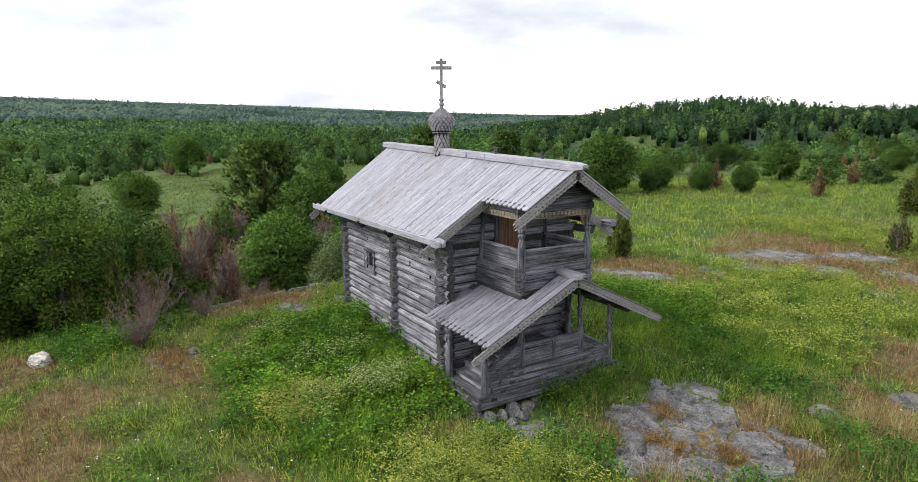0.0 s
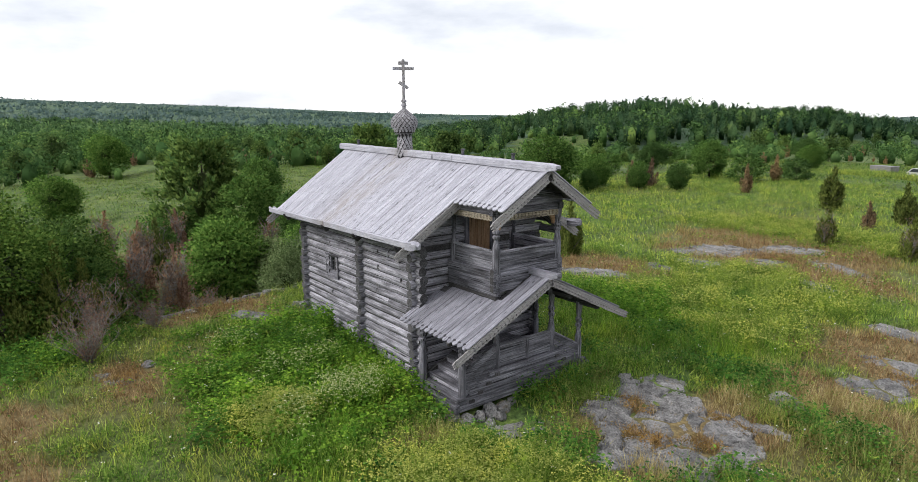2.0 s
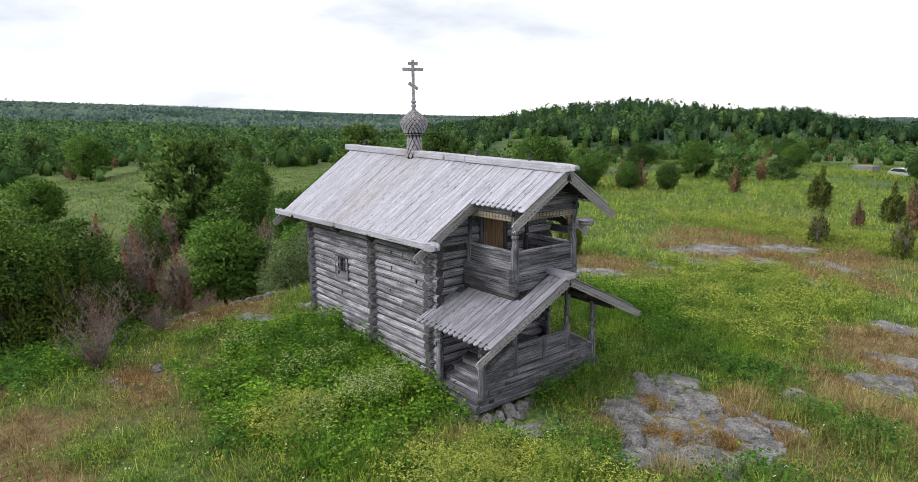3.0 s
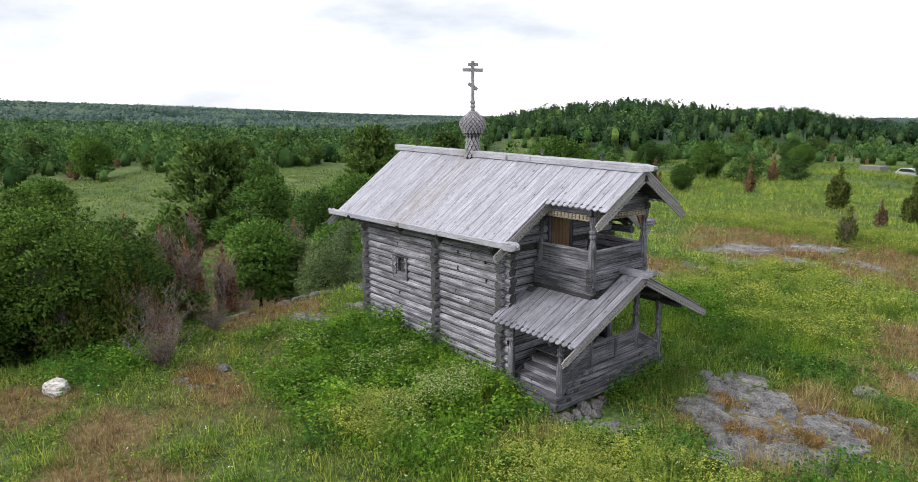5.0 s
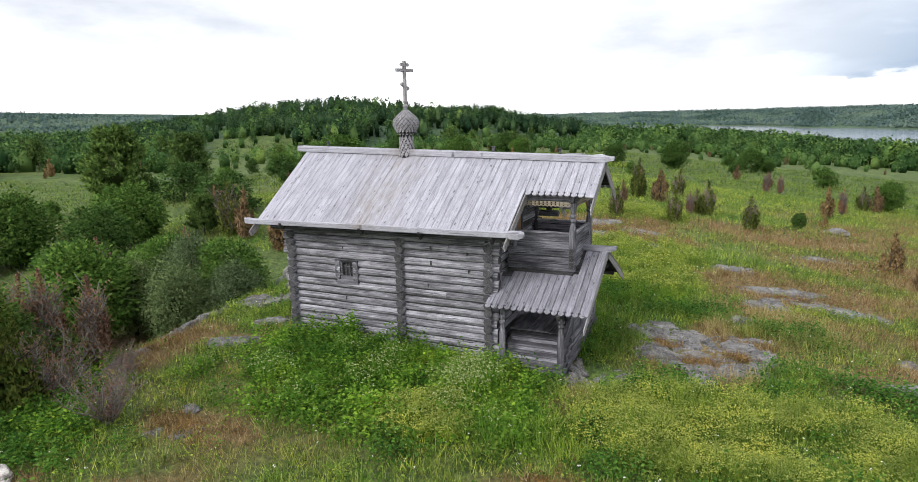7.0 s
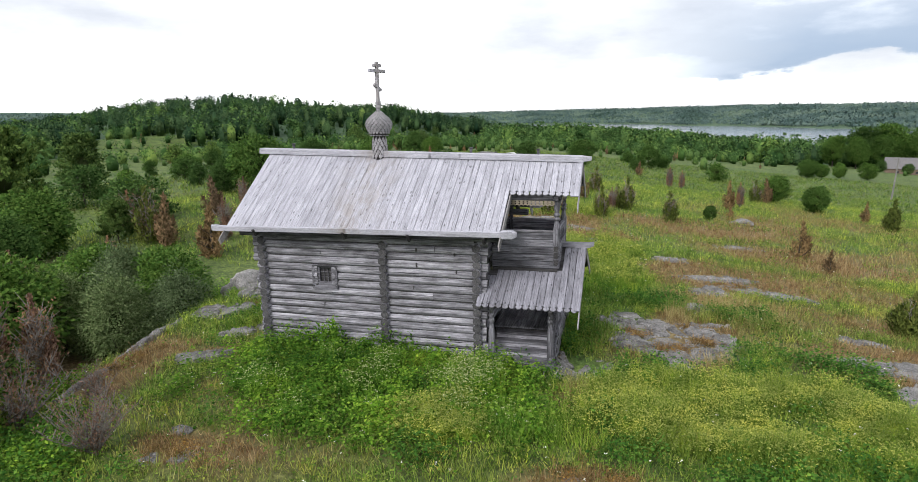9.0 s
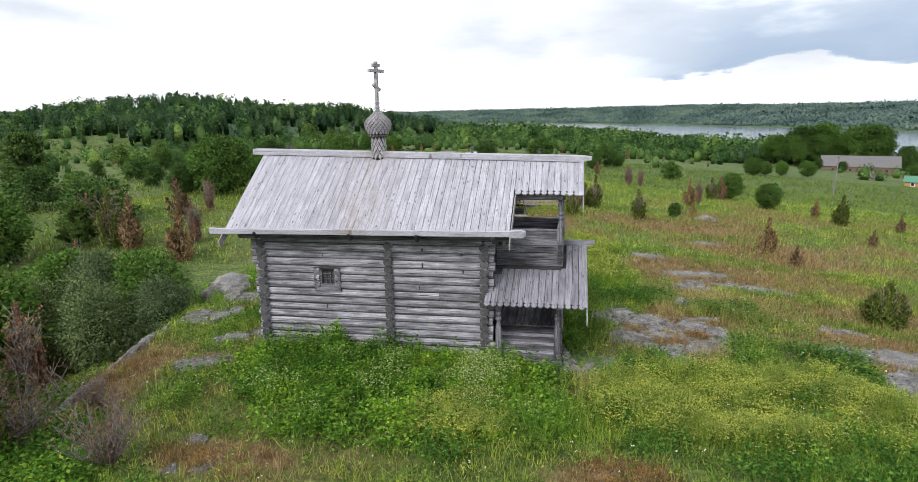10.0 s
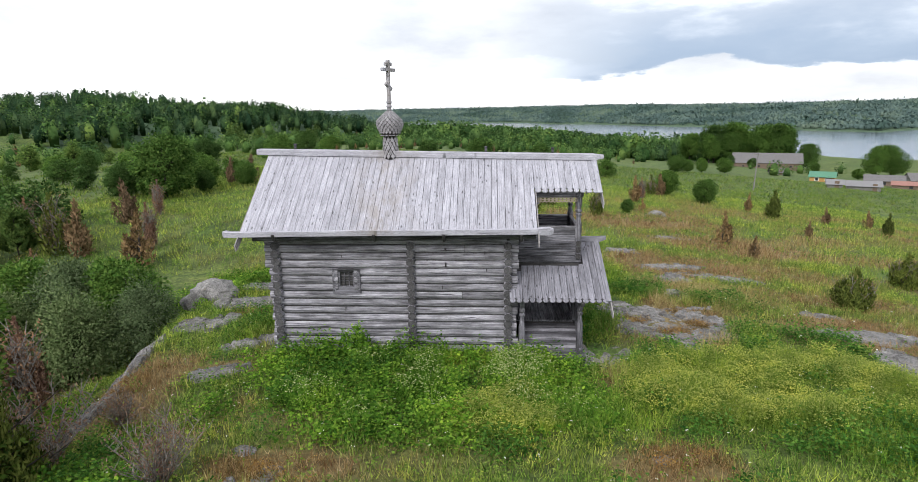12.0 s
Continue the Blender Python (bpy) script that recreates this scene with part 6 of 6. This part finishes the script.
        ca, sa = math.cos(radians(turn)), math.sin(radians(turn))
        if math.hypot((dx * ca + dy * sa) / rx, (-dx * sa + dy * ca) / ry) < 0.90 + 0.42 * noise.noise((x * 0.9, y * 0.9, 2.0)) + 0.22 * noise.noise((x * 2.4, y * 2.4, 6.0)):
            return False
    return True


def blades(name, label, spots, per, height, width, mat, lean=0.35, spread=0.10):
    """Tufts of bent blades as one mesh; spots: rows of (x, y, z, dryness, scale)."""
    s = np.array(spots)
    n = len(s) * per
    idx = np.repeat(np.arange(len(s)), per)
    tone = np.clip(rng.normal(0.5, 0.24, len(s)), 0, 1)
    off = rng.normal(size=(n, 2)) * spread
    base = s[idx, :3] + np.concatenate([off, np.full((n, 1), -0.02)], 1)
    a = np.arctan2(off[:, 1], off[:, 0]) + rng.normal(size=n) * 0.9
    h = height * s[idx, 4] * rng.uniform(0.45, 1.25, n)
    w = width * rng.uniform(0.7, 1.3, n)
    l = lean * h * rng.uniform(0.2, 1.4, n)
    turn = a + rng.uniform(-0.8, 0.8, n)
    side = np.stack([-np.sin(turn), np.cos(turn), np.zeros(n)], 1) * w[:, None] / 2
    fwd = np.stack([np.cos(a), np.sin(a), np.zeros(n)], 1)
    up = np.array([0, 0, 1.0])
    tip = base + fwd * l[:, None] + up * h[:, None]
    v = np.stack([base - side, base + side, tip], 1).reshape(-1, 3)
    me = np_mesh(name, v, np.arange(3 * n).reshape(-1, 3), [mat], None, np.repeat(s[idx, 3], 3), np.repeat(tone[idx], 3))
    tagged(new(name, me), label, "grass", kind="stuff")


def herbs(name, label, spots, leaves, height, leaf, mats, umbels=3, umbel=0.07, spread=0.13):
    """Domed leafy herbs as one mesh, with flat lacy flower heads on top."""
    s = np.array(spots)
    n = len(s) * leaves
    idx = np.repeat(np.arange(len(s)), leaves)
    tone = np.clip(rng.normal(0.5, 0.24, len(s)), 0, 1)
    off = rng.normal(size=(n, 2)) * spread
    dome_ = np.clip(1.05 - 0.22 * (off ** 2).sum(1) / spread ** 2, 0.3, 1.05)
    z = height * s[idx, 4] * dome_ * rng.uniform(0.15, 1.0, n) ** 0.55
    p = s[idx, :3] + np.concatenate([off, z[:, None]], 1)
    ax = np.concatenate([off / spread, np.full((n, 1), -0.1)], 1) + rng.normal(size=(n, 3)) * np.array([0.8, 0.8, 0.35])
    size = leaf * rng.uniform(0.55, 1.4, n)
    flat = np.concatenate([off / spread * 0.35, np.ones((n, 1))], 1) + rng.normal(size=(n, 3)) * 0.38
    v, f = cards(p, ax, size * 1.5, size, flat)
    f = facing(v, flat)
    sets, tones = [(v, f, 0)], [np.repeat(tone[idx], 4)]
    if umbels:
        m = len(s) * umbels
        i2 = np.repeat(np.arange(len(s)), umbels)
        h2 = height * s[i2, 4] * rng.uniform(0.85, 1.2, m)
        c = s[i2, :3] + np.stack([rng.normal(size=m) * spread, rng.normal(size=m) * spread, h2], 1)
        i3 = np.repeat(np.arange(m), 3)      # three florets a head
        c3 = c[i3] + rng.normal(size=(m * 3, 3)) * umbel * np.array([0.45, 0.45, 0.15])
        ax2 = rng.normal(size=(m * 3, 3)) * np.array([1, 1, 0.25])
        sz = umbel * 0.62 * rng.uniform(0.6, 1.4, m * 3)
        face = np.array([0, 0, 1.0]) + rng.normal(size=(m * 3, 3)) * 0.3
        v2, f2 = cards(c3, ax2, sz * 1.1, sz * 1.1, face)
        sets.append((v2, facing(v2, face), 1))
        st = s[i2, :3]
        v3 = np.stack([st, st + np.array([0.008, 0, 0]), c + np.array([0.006, 0, 0]), c], 1).reshape(-1, 3)
        sets.append((v3, np.arange(4 * m).reshape(-1, 4), 0))
        tones += [np.full(12 * m, 0.5), np.full(4 * m, 0.5)]
    v, f, m_ = join(*sets)
    tagged(new(name, np_mesh(name, v, f, mats, m_, tones=np.concatenate(tones))), label, "herbs", kind="stuff")


def sow(count, x0, x1, y0, y1, keep, scale=lambda x, y, d: 1.0):
    rows = []
    for i in range(count):
        x, y = rnd(x0, x1), rnd(y0, y1)
        if free(x, y):
            d = dryness(x, y)
            rim = min(x - x0, x1 - x, y - y0, y1 - y)
            if rnd(0, 1) < keep(x, y, d) * smooth(0.0, 2.5, rim):
                rows.append((x, y, land(x, y), min(1, max(0, d * 1.15 + rnd(-0.3, 0.25))), scale(x, y, d)))
    return rows


def lump(x, y, f, seed):
    """Clumps of about one to the length f, -1 to 1."""
    return noise.noise((x / f, y / f, seed)) * 1.6


blades("short_grass", "meadow grass, green with dry straw patches", sow(46000, -14, 21, -18, 17, lambda x, y, d: 1.0 - 0.35 * (d > 0.6), lambda x, y, d: rnd(0.6, 1.25) * (1.15 - 0.35 * d) * max(0.45, 1 + 0.5 * lump(x, y, 0.7, 3.0))), 8, 0.24, 0.021, GRASS, 0.7, 0.085)
blades("far_grass", "meadow grass further from the chapel", sow(34000, -34, 48, 14, 66, lambda x, y, d: 0.9, lambda x, y, d: rnd(0.6, 1.3) * max(0.5, 1 + 0.5 * lump(x, y, 1.6, 3.0))), 8, 0.36, 0.03, GRASS, 0.7, 0.2)
blades("distant_grass", "uneven meadow grass far below the chapel", sow(15000, -70, 110, 64, 150, lambda x, y, d: 0.9 * (wooded(x, y) < 0.5), lambda x, y, d: rnd(0.5, 1.5)), 5, 0.34, 0.11, SHADED_SWARD, 1.0, 0.5)
blades("western_grass", "uneven grass on the western meadow", sow(15000, -150, -30, -40, 60, lambda x, y, d: 0.9 * (wooded(x, y) < 0.5), lambda x, y, d: rnd(0.5, 1.5)), 5, 0.34, 0.11, SHADED_SWARD, 1.0, 0.5)
TALLS = ((4.6, 3.6, 1.1, 1.8), (5.0, -0.9, 1.0, 1.0), (-0.5, -0.6, 5.0, 0.9), (9.5, 6.0, 2.2, 2.0), (2.2, 8.0, 3.0, 2.2), (10.5, -4.5, 2.2, 1.5), (-6.3, 2.2, 1.0, 1.6), (8.6, 1.9, 1.2, 1.0), (5.2, 8.8, 2.0, 1.8), (3.4, -3.4, 2.0, 0.9))
blades("tall_grass", "tall lush grass round the porch and rocks", sow(30000, -8, 14, -8, 12, lambda x, y, d: blobs(x, y, TALLS) * smooth(-0.6, 0.3, lump(x, y, 0.9, 2.0)), lambda x, y, d: rnd(0.7, 1.2)), 11, 0.48, 0.016, TALL, 0.6, 0.08)
blades("dry_sedge", "red-brown dry sedge in the parched patches", sow(26000, -12, 18, -12, 28, lambda x, y, d: smooth(0.45, 0.8, d) * smooth(-0.5, 0.3, lump(x, y, 0.8, 6.0)), lambda x, y, d: rnd(0.6, 1.3)), 10, 0.30, 0.014, GRASS, 0.75, 0.07)
WEEDS = ((-0.3, -2.3, 5.6, 2.9), (-3.6, -0.9, 2.0, 1.3), (2.6, -1.4, 2.0, 1.2), (-7.0, -7.4, 2.6, 1.2), (-11.0, 8.5, 3.5, 3.5), (-9.8, -3.8, 1.4, 2.2), (0.5, 9.5, 3.5, 1.6), (-9.4, 12.5, 4.0, 3.0))
herbs("ground_elder", "lush leafy herbs with white flower heads against the log wall", sow(26000, -14, 6, -9, 16, lambda x, y, d: blobs(x, y, WEEDS) ** 1.4 * smooth(-0.9, 0.1, lump(x, y, 0.6, 4.0)), lambda x, y, d: rnd(0.6, 1.2) * max(0.5, 1 + 0.45 * lump(x, y, 0.9, 1.0)) * (1.0 + 0.35 * smooth(-2.0, -0.4, y) * smooth(-6, -4, x))), 19, 0.52, 0.058, [HERB, UMBEL_W], 0)
herbs("cow_parsley", "cream-flowered umbels standing above the lush herbs", sow(16000, -8, 7, -6, 2, lambda x, y, d: blobs(x, y, ((-0.4, -2.6, 4.6, 1.6), (2.8, -1.6, 1.8, 1.0))) * 0.6 * smooth(0.0, 0.7, lump(x, y, 1.3, 17.0)), lambda x, y, d: rnd(0.8, 1.25)), 8, 0.58, 0.05, [HERB, UMBEL_C], 5, 0.045)
YELLOW = ((7.8, -2.2, 3.6, 2.2), (1.7, -3.7, 1.6, 1.0), (2.6, 15.0, 4.2, 5.0), (4.6, 10.4, 2.2, 2.0), (10.4, -1.4, 2.2, 1.6), (-2.0, 30.0, 8.0, 4.0))
def drift(x, y):
    return blobs(x, y, YELLOW) ** 1.2 * max(0.05, 0.6 + 0.8 * lump(x, y, 1.3, 9.0))


herbs("bedstraw", "drifts of yellow-green flowering herbs", sow(36000, -3, 15, -8, 9, lambda x, y, d: drift(x, y), lambda x, y, d: rnd(0.6, 1.15) * max(0.5, 1 + 0.4 * lump(x, y, 1.1, 3.0))), 10, 0.45, 0.045, [DRIFT, UMBEL_Y], 10, 0.046, 0.15)
herbs("bedstraw_behind", "yellow-green flowering herbs on the northern meadow", sow(24000, -12, 12, 6, 36, lambda x, y, d: drift(x, y), lambda x, y, d: rnd(0.6, 1.15) * max(0.5, 1 + 0.4 * lump(x, y, 1.1, 3.0))), 9, 0.45, 0.06, [DRIFT, UMBEL_Y], 6, 0.06, 0.18)
herbs("meadow_forbs", "low mixed meadow herbs among the grass", sow(42000, -14, 21, -18, 19, lambda x, y, d: max(0.2, smooth(0.75, 0.3, d)) * smooth(-0.35, 0.45, lump(x, y, 1.0, 12.0)), lambda x, y, d: rnd(0.5, 1.3)), 9, 0.30, 0.046, [FORB, UMBEL_Y], 1, 0.03, 0.10)
DARKS = ((10.0, -4.6, 1.8, 1.0), (8.2, -4.6, 1.0, 0.6), (9.0, 2.2, 1.1, 0.8), (11.1, 1.8, 1.2, 0.9), (4.35, 1.9, 0.6, 1.6), (5.9, -4.3, 0.9, 0.5), (6.2, 0.4, 1.0, 0.7), (-2.6, -1.2, 2.2, 0.7), (9.6, 5.6, 1.4, 1.0), (3.4, 8.0, 1.6, 1.2), (12.4, -6.0, 1.4, 1.0), (-6.4, -7.2, 1.6, 0.9), (-5.6, -9.2, 2.2, 1.6), (-7.6, -8.2, 1.4, 1.2), (7.0, 6.8, 1.2, 1.0))
DARK_HERB = foliage("nettle_leaves", (0.026, 0.085, 0.016), (0.058, 0.150, 0.026), (0.12, 0.23, 0.045), 0.0, 0.4, 1.8, 0.6, 0.35)
herbs("lush_herbs", "dark lush clumps of broad-leaved herbs", sow(34000, -9, 14, -10, 10, lambda x, y, d: max(blobs(x, y, DARKS) * smooth(-0.6, 0.3, lump(x, y, 0.7, 7.0)), 0.7 * smooth(0.35, 0.7, lump(x, y, 1.5, 33.0)) * smooth(0.5, 0.25, d)), lambda x, y, d: rnd(0.5, 1.3)), 16, 0.55, 0.05, [DARK_HERB, UMBEL_W], 0)
blades("grass_by_car", "high meadow grass before the parked car", [(x_, y_, land(x_, y_), 0.15, rnd(0.7, 1.2)) for x_, y_ in [(rnd(-21, -7), rnd(80.5, 85.6)) for _ in range(900)]], 7, 0.75, 0.06, GRASS, 0.5, 0.25)
herbs("far_forbs", "low mixed meadow herbs further off", sow(24000, -34, 62, 16, 95, lambda x, y, d: smooth(-0.3, 0.5, lump(x, y, 3.0, 12.0)), lambda x, y, d: rnd(0.5, 1.3)), 8, 0.34, 0.085, [FORB, UMBEL_Y], 2, 0.07, 0.22)
herbs("scattered_flowers", "scattered small white meadow flowers", sow(1100, -10, 17, -10, 30, lambda x, y, d: 0.9, lambda x, y, d: rnd(0.8, 1.2)), 2, 0.36, 0.04, [HERB, UMBEL_W], 1, 0.042)
MOSSY = ((7.0, 2.3, 0.55, 0.3), (8.0, 3.0, 0.4, 0.3), (7.9, 4.2, 0.5, 0.2), (5.9, 3.4, 0.4, 0.3), (-3.3, -5.9, 0.9, 0.35), (5.2, -5.2, 0.9, 0.5), (-8.2, -2.0, 0.3, 1.2), (-7.2, 3.6, 0.5, 0.3), (9.9, 10.9, 0.8, 0.3), (0.2, 22.4, 1.0, 0.6))
moss_spots = []
for cx_, cy_, rx_, ry_ in MOSSY:
    for i in range(int(200 * rx_ * ry_) + 15):
        x_, y_ = cx_ + rx_ * random.gauss(0, 0.6), cy_ + ry_ * random.gauss(0, 0.6)
        moss_spots.append((x_, y_, land(x_, y_) + 0.03, 1.0, rnd(0.6, 1.3)))
herbs("moss", "rusty moss cushions on the bedrock", moss_spots, 22, 0.09, 0.026, [MOSS, UMBEL_Y], 0, 0.03, 0.07)
blades("sedge_on_rock", "dry sedge tufts rooted in the cracks of the rock", moss_spots, 6, 0.24, 0.013, GRASS, 0.7, 0.06)
for x_, y_, h_ in ((-2.55, -0.35, 1.05), (-2.35, -0.5, 0.9), (-2.75, -0.55, 0.85)):
    rows_ = [(x_ + rnd(-0.12, 0.12), y_ + rnd(-0.1, 0.1), land(x_, y_), 0, rnd(0.75, 1.1)) for _ in range(14)]
    s_ = np.array(rows_)
    n_ = len(s_) * 20
    i_ = np.repeat(np.arange(len(s_)), 20)
    c_ = s_[i_, :3] + np.stack([rng.normal(size=n_) * 0.06, rng.normal(size=n_) * 0.06, h_ * s_[i_, 4] * rng.uniform(0.1, 1, n_)], 1)
    v_, f_ = cards(c_, rng.normal(size=(n_, 3)) + np.array([0, 0, 0.2]), np.full(n_, 0.13), np.full(n_, 0.05))
    tagged(new("nettle_clump", np_mesh("nettle_clump", v_, f_, [HERB], tones=np.full(len(v_), 0.5))), "tall nettles standing against the log wall", "herb", kind="stuff")


# ---- the village below ----
def paint(name, a, b, rough=0.8):
    mat, nt, bsdf = nodes_of(name, rough)
    vec, r = shifted(nt)
    nt.links.new(ramp_node(nt, noise_node(nt, vec, 3.0, 5, 0.65), [(0.3, a), (0.7, b)]), bsdf.inputs["Base Color"])
    return mat


GREEN_ROOF = paint("green_metal_roof", (0.05, 0.15, 0.10), (0.08, 0.20, 0.13), 0.5)
GREY_ROOF = paint("old_grey_slate_roof", (0.085, 0.082, 0.086), (0.155, 0.15, 0.155))
LIGHT_ROOF = paint("light_grey_sheet_roof", (0.14, 0.14, 0.15), (0.20, 0.20, 0.21))
RED_ROOF = paint("dull_red_roof", (0.20, 0.10, 0.085), (0.27, 0.15, 0.13))
OCHRE = paint("ochre_plank_wall", (0.30, 0.17, 0.06), (0.42, 0.25, 0.10))
BROWN = paint("brown_old_timber", (0.09, 0.065, 0.05), (0.17, 0.13, 0.10))
GREYW = paint("grey_plank_wall", (0.11, 0.108, 0.105), (0.20, 0.195, 0.19))
PANE = paint("dark_window_pane", (0.02, 0.025, 0.03), (0.04, 0.045, 0.05), 0.15)
WHITE = paint("white_paint", (0.70, 0.70, 0.69), (0.80, 0.80, 0.79), 0.45)


def house(name, label, x, y, turn, length, depth, eave, rise, wall_mat, roof_mat, windows=3, door=True):
    ob = thing(name, label, "house" if name == "house" else "shed", (0, 0, 0), "village buildings")
    ob.matrix_basis = Matrix.Translation((x, y, land(x, y) - 0.35)) @ pose(0, 0, 0, 0, 0, turn)
    L, D = length / 2, depth / 2
    pts = [(-D, 0), (D, 0), (D, eave), (0, eave + rise), (-D, eave)]
    part("wall", Geo().prism(pts, -L, L, mat=pose(0, 0, 0, 0, 0, 90)), wall_mat, ob)
    for s in (-1, 1):
        m, d = along((-L - 0.4, s * (D + 0.35), eave - 0.35 * rise / D), (-L - 0.4, 0, eave + rise + 0.02), (0, s, 1))
        part("roof", Geo().box(0, d, -0.0, length + 0.8, 0.0, 0.09, mat=m) if s > 0 else Geo().box(0, d, -(length + 0.8), 0.0, 0.0, 0.09, mat=m), roof_mat, ob)
    for i in range(windows):
        wx = -L + length * (i + 0.7) / (windows + 0.4)
        w = part("window", Geo().box(wx - 0.5, wx + 0.5, -D - 0.05, -D + 0.05, eave * 0.38, eave * 0.38 + 0.95), WHITE if name == "house" else BROWN, ob)
        part("pane", Geo().box(wx - 0.4, wx + 0.4, -D - 0.06, -D, eave * 0.38 + 0.1, eave * 0.38 + 0.85), PANE, w)
    if door:
        part("door", Geo().box(L - 1.6, L - 0.7, -D - 0.05, -D + 0.05, 0.15, 2.05), BROWN, ob)
    return ob


house("barn", "long dark timber barn with an old grey roof below the slope", 124, 272, -20, 28, 10, 3.2, 4.0, BROWN, GREY_ROOF, 4)
house("house", "small ochre house with a green metal roof", 92.6, 161, -32, 6.0, 5, 1.9, 1.2, OCHRE, GREEN_ROOF, 2)
house("shed", "low grey plank shed with a sheet roof", 84.5, 127.5, -25, 6.4, 4, 1.5, 0.9, GREYW, LIGHT_ROOF, 0)
house("shed", "small grey plank shed beside the others", 78.2, 127.5, -25, 3.0, 3, 1.4, 0.8, GREYW, LIGHT_ROOF, 0)
house("shed", "dark timber shed with a grey roof", 114, 169, -28, 9.5, 5.5, 2.0, 1.4, BROWN, GREY_ROOF, 1)
house("shed", "low shed with a dull red roof", 114, 157, -30, 8.5, 4, 1.6, 0.8, BROWN, RED_ROOF, 1)
house("house", "pale house with a grey roof by the water", 132, 180, -10, 8, 6, 2.8, 2.0, GREYW, GREY_ROOF, 2)
house("shed", "weathered little shed among the bushes", 94, 193, -10, 4, 3.5, 1.2, 1.2, GREYW, GREY_ROOF, 0)
pole = thing("utility_pole", "leaning grey wooden utility pole on the slope", "pole", (0, 0, 0))
pole.matrix_basis = Matrix.Translation((45.1, 90.4, land(45.1, 90.4) - 0.3)) @ pose(0, 0, 0, 0, 3, 0)
part("shaft", Geo().rings([[(r * math.cos(a), r * math.sin(a), z) for a in [k * math.pi / 4 for k in range(8)]] for r, z in ((0.14, 0), (0.09, 6.8))]), GREYW, pole)
part("crossarm", Geo().beam(1.2, 0.09, 0.1, 0.01, x0=-0.6, mat=Matrix.Translation((0, 0.1, 6.4))), GREYW, pole)

# a car and a trailer parked on the northern meadow
CAR_PAINT = paint("silver_car_paint", (0.36, 0.37, 0.38), (0.42, 0.43, 0.44), 0.35)
TYRE = paint("black_rubber", (0.015, 0.015, 0.016), (0.03, 0.03, 0.03))
car = thing("car", "silver hatchback parked in the meadow grass", "car", (0, 0, 0))
car.matrix_basis = Matrix.Translation((-11.9, 86.5, land(-11.9, 86.5) - 0.06)) @ pose(0, 0, 0, 0, 0, -28)
body = [(-2.1, 0.32), (2.1, 0.32), (2.15, 0.62), (2.0, 0.86), (1.05, 0.96), (0.45, 1.38), (-0.3, 1.46), (-1.35, 1.42), (-1.95, 0.98), (-2.12, 0.85)]
part("body", Geo().prism(body, -0.82, 0.82), CAR_PAINT, car)
for s in (-1, 1):
    part("window", Geo().prism([(0.9, 0.95), (0.42, 1.32), (-0.25, 1.39), (-1.25, 1.36), (-1.7, 0.98)], -0.006, 0.006, mat=Matrix.Translation((0, s * 0.823, 0))), PANE, car)
    for x_ in (-1.3, 1.3):
        w_ = part("wheel", Geo().rings([[(0.31 * math.cos(a), yy, 0.31 * math.sin(a)) for a in [k * math.pi / 6 for k in range(12)]] for yy in (-0.1, 0.1)], mat=Matrix.Translation((x_, s * 0.76, 0.31))), TYRE, car)
        part("rim", Geo().rings([[(0.19 * math.cos(a), yy, 0.19 * math.sin(a)) for a in [k * math.pi / 6 for k in range(12)]] for yy in (-0.01, 0.01)], mat=Matrix.Translation((x_, s * 0.87, 0.31))), CAR_PAINT, w_)
trailer = thing("trailer", "flat grey trailer standing in the meadow grass", "trailer", (0, 0, 0))
trailer.matrix_basis = Matrix.Translation((-16.6, 86.5, land(-16.6, 86.5) - 0.06)) @ pose(0, 0, 0, 0, 0, -20)
part("box", Geo().beam(3.0, 1.5, 0.7, 0.05, x0=-1.5, mat=Matrix.Translation((0, 0, 0.85))), GREYW, trailer)
part("cover", Geo().beam(3.05, 1.55, 0.08, 0.02, x0=-1.52, mat=Matrix.Translation((0, 0, 1.23))), LIGHT_ROOF, trailer)
for s in (-1, 1):
    part("wheel", Geo().rings([[(0.3 * math.cos(a), yy, 0.3 * math.sin(a)) for a in [k * math.pi / 6 for k in range(12)]] for yy in (-0.09, 0.09)], mat=Matrix.Translation((0, s * 0.8, 0.3))), TYRE, trailer)
part("drawbar", Geo().beam(1.1, 0.08, 0.08, 0.01, mat=Matrix.Translation((1.5, 0, 0.5))), TYRE, trailer)

# trees by the shore and the barn
for x_, y_, h_ in ((147, 229, 13), (158, 238, 14), (121, 302, 21), (130, 296, 18), (141, 300, 22), (152, 292, 13), (112, 306, 19), (105, 292, 14), (98, 300, 14), (136, 310, 21), (146, 306, 20), (117, 296, 15), (58, 157, 4), (47, 142, 4.5), (52, 150, 3.5), (66, 162, 4.5), (132, 214, 4), (104, 262, 5), (112, 258, 4.5), (140, 262, 5)):
    plant("leaf_c" if h_ > 8 else "leaf_a", x_, y_, h_, rnd(0.7, 0.95) if h_ > 8 else rnd(0.9, 1.1), label="tall leafy tree near the lake shore" if h_ > 8 else "leafy bush near the barn")
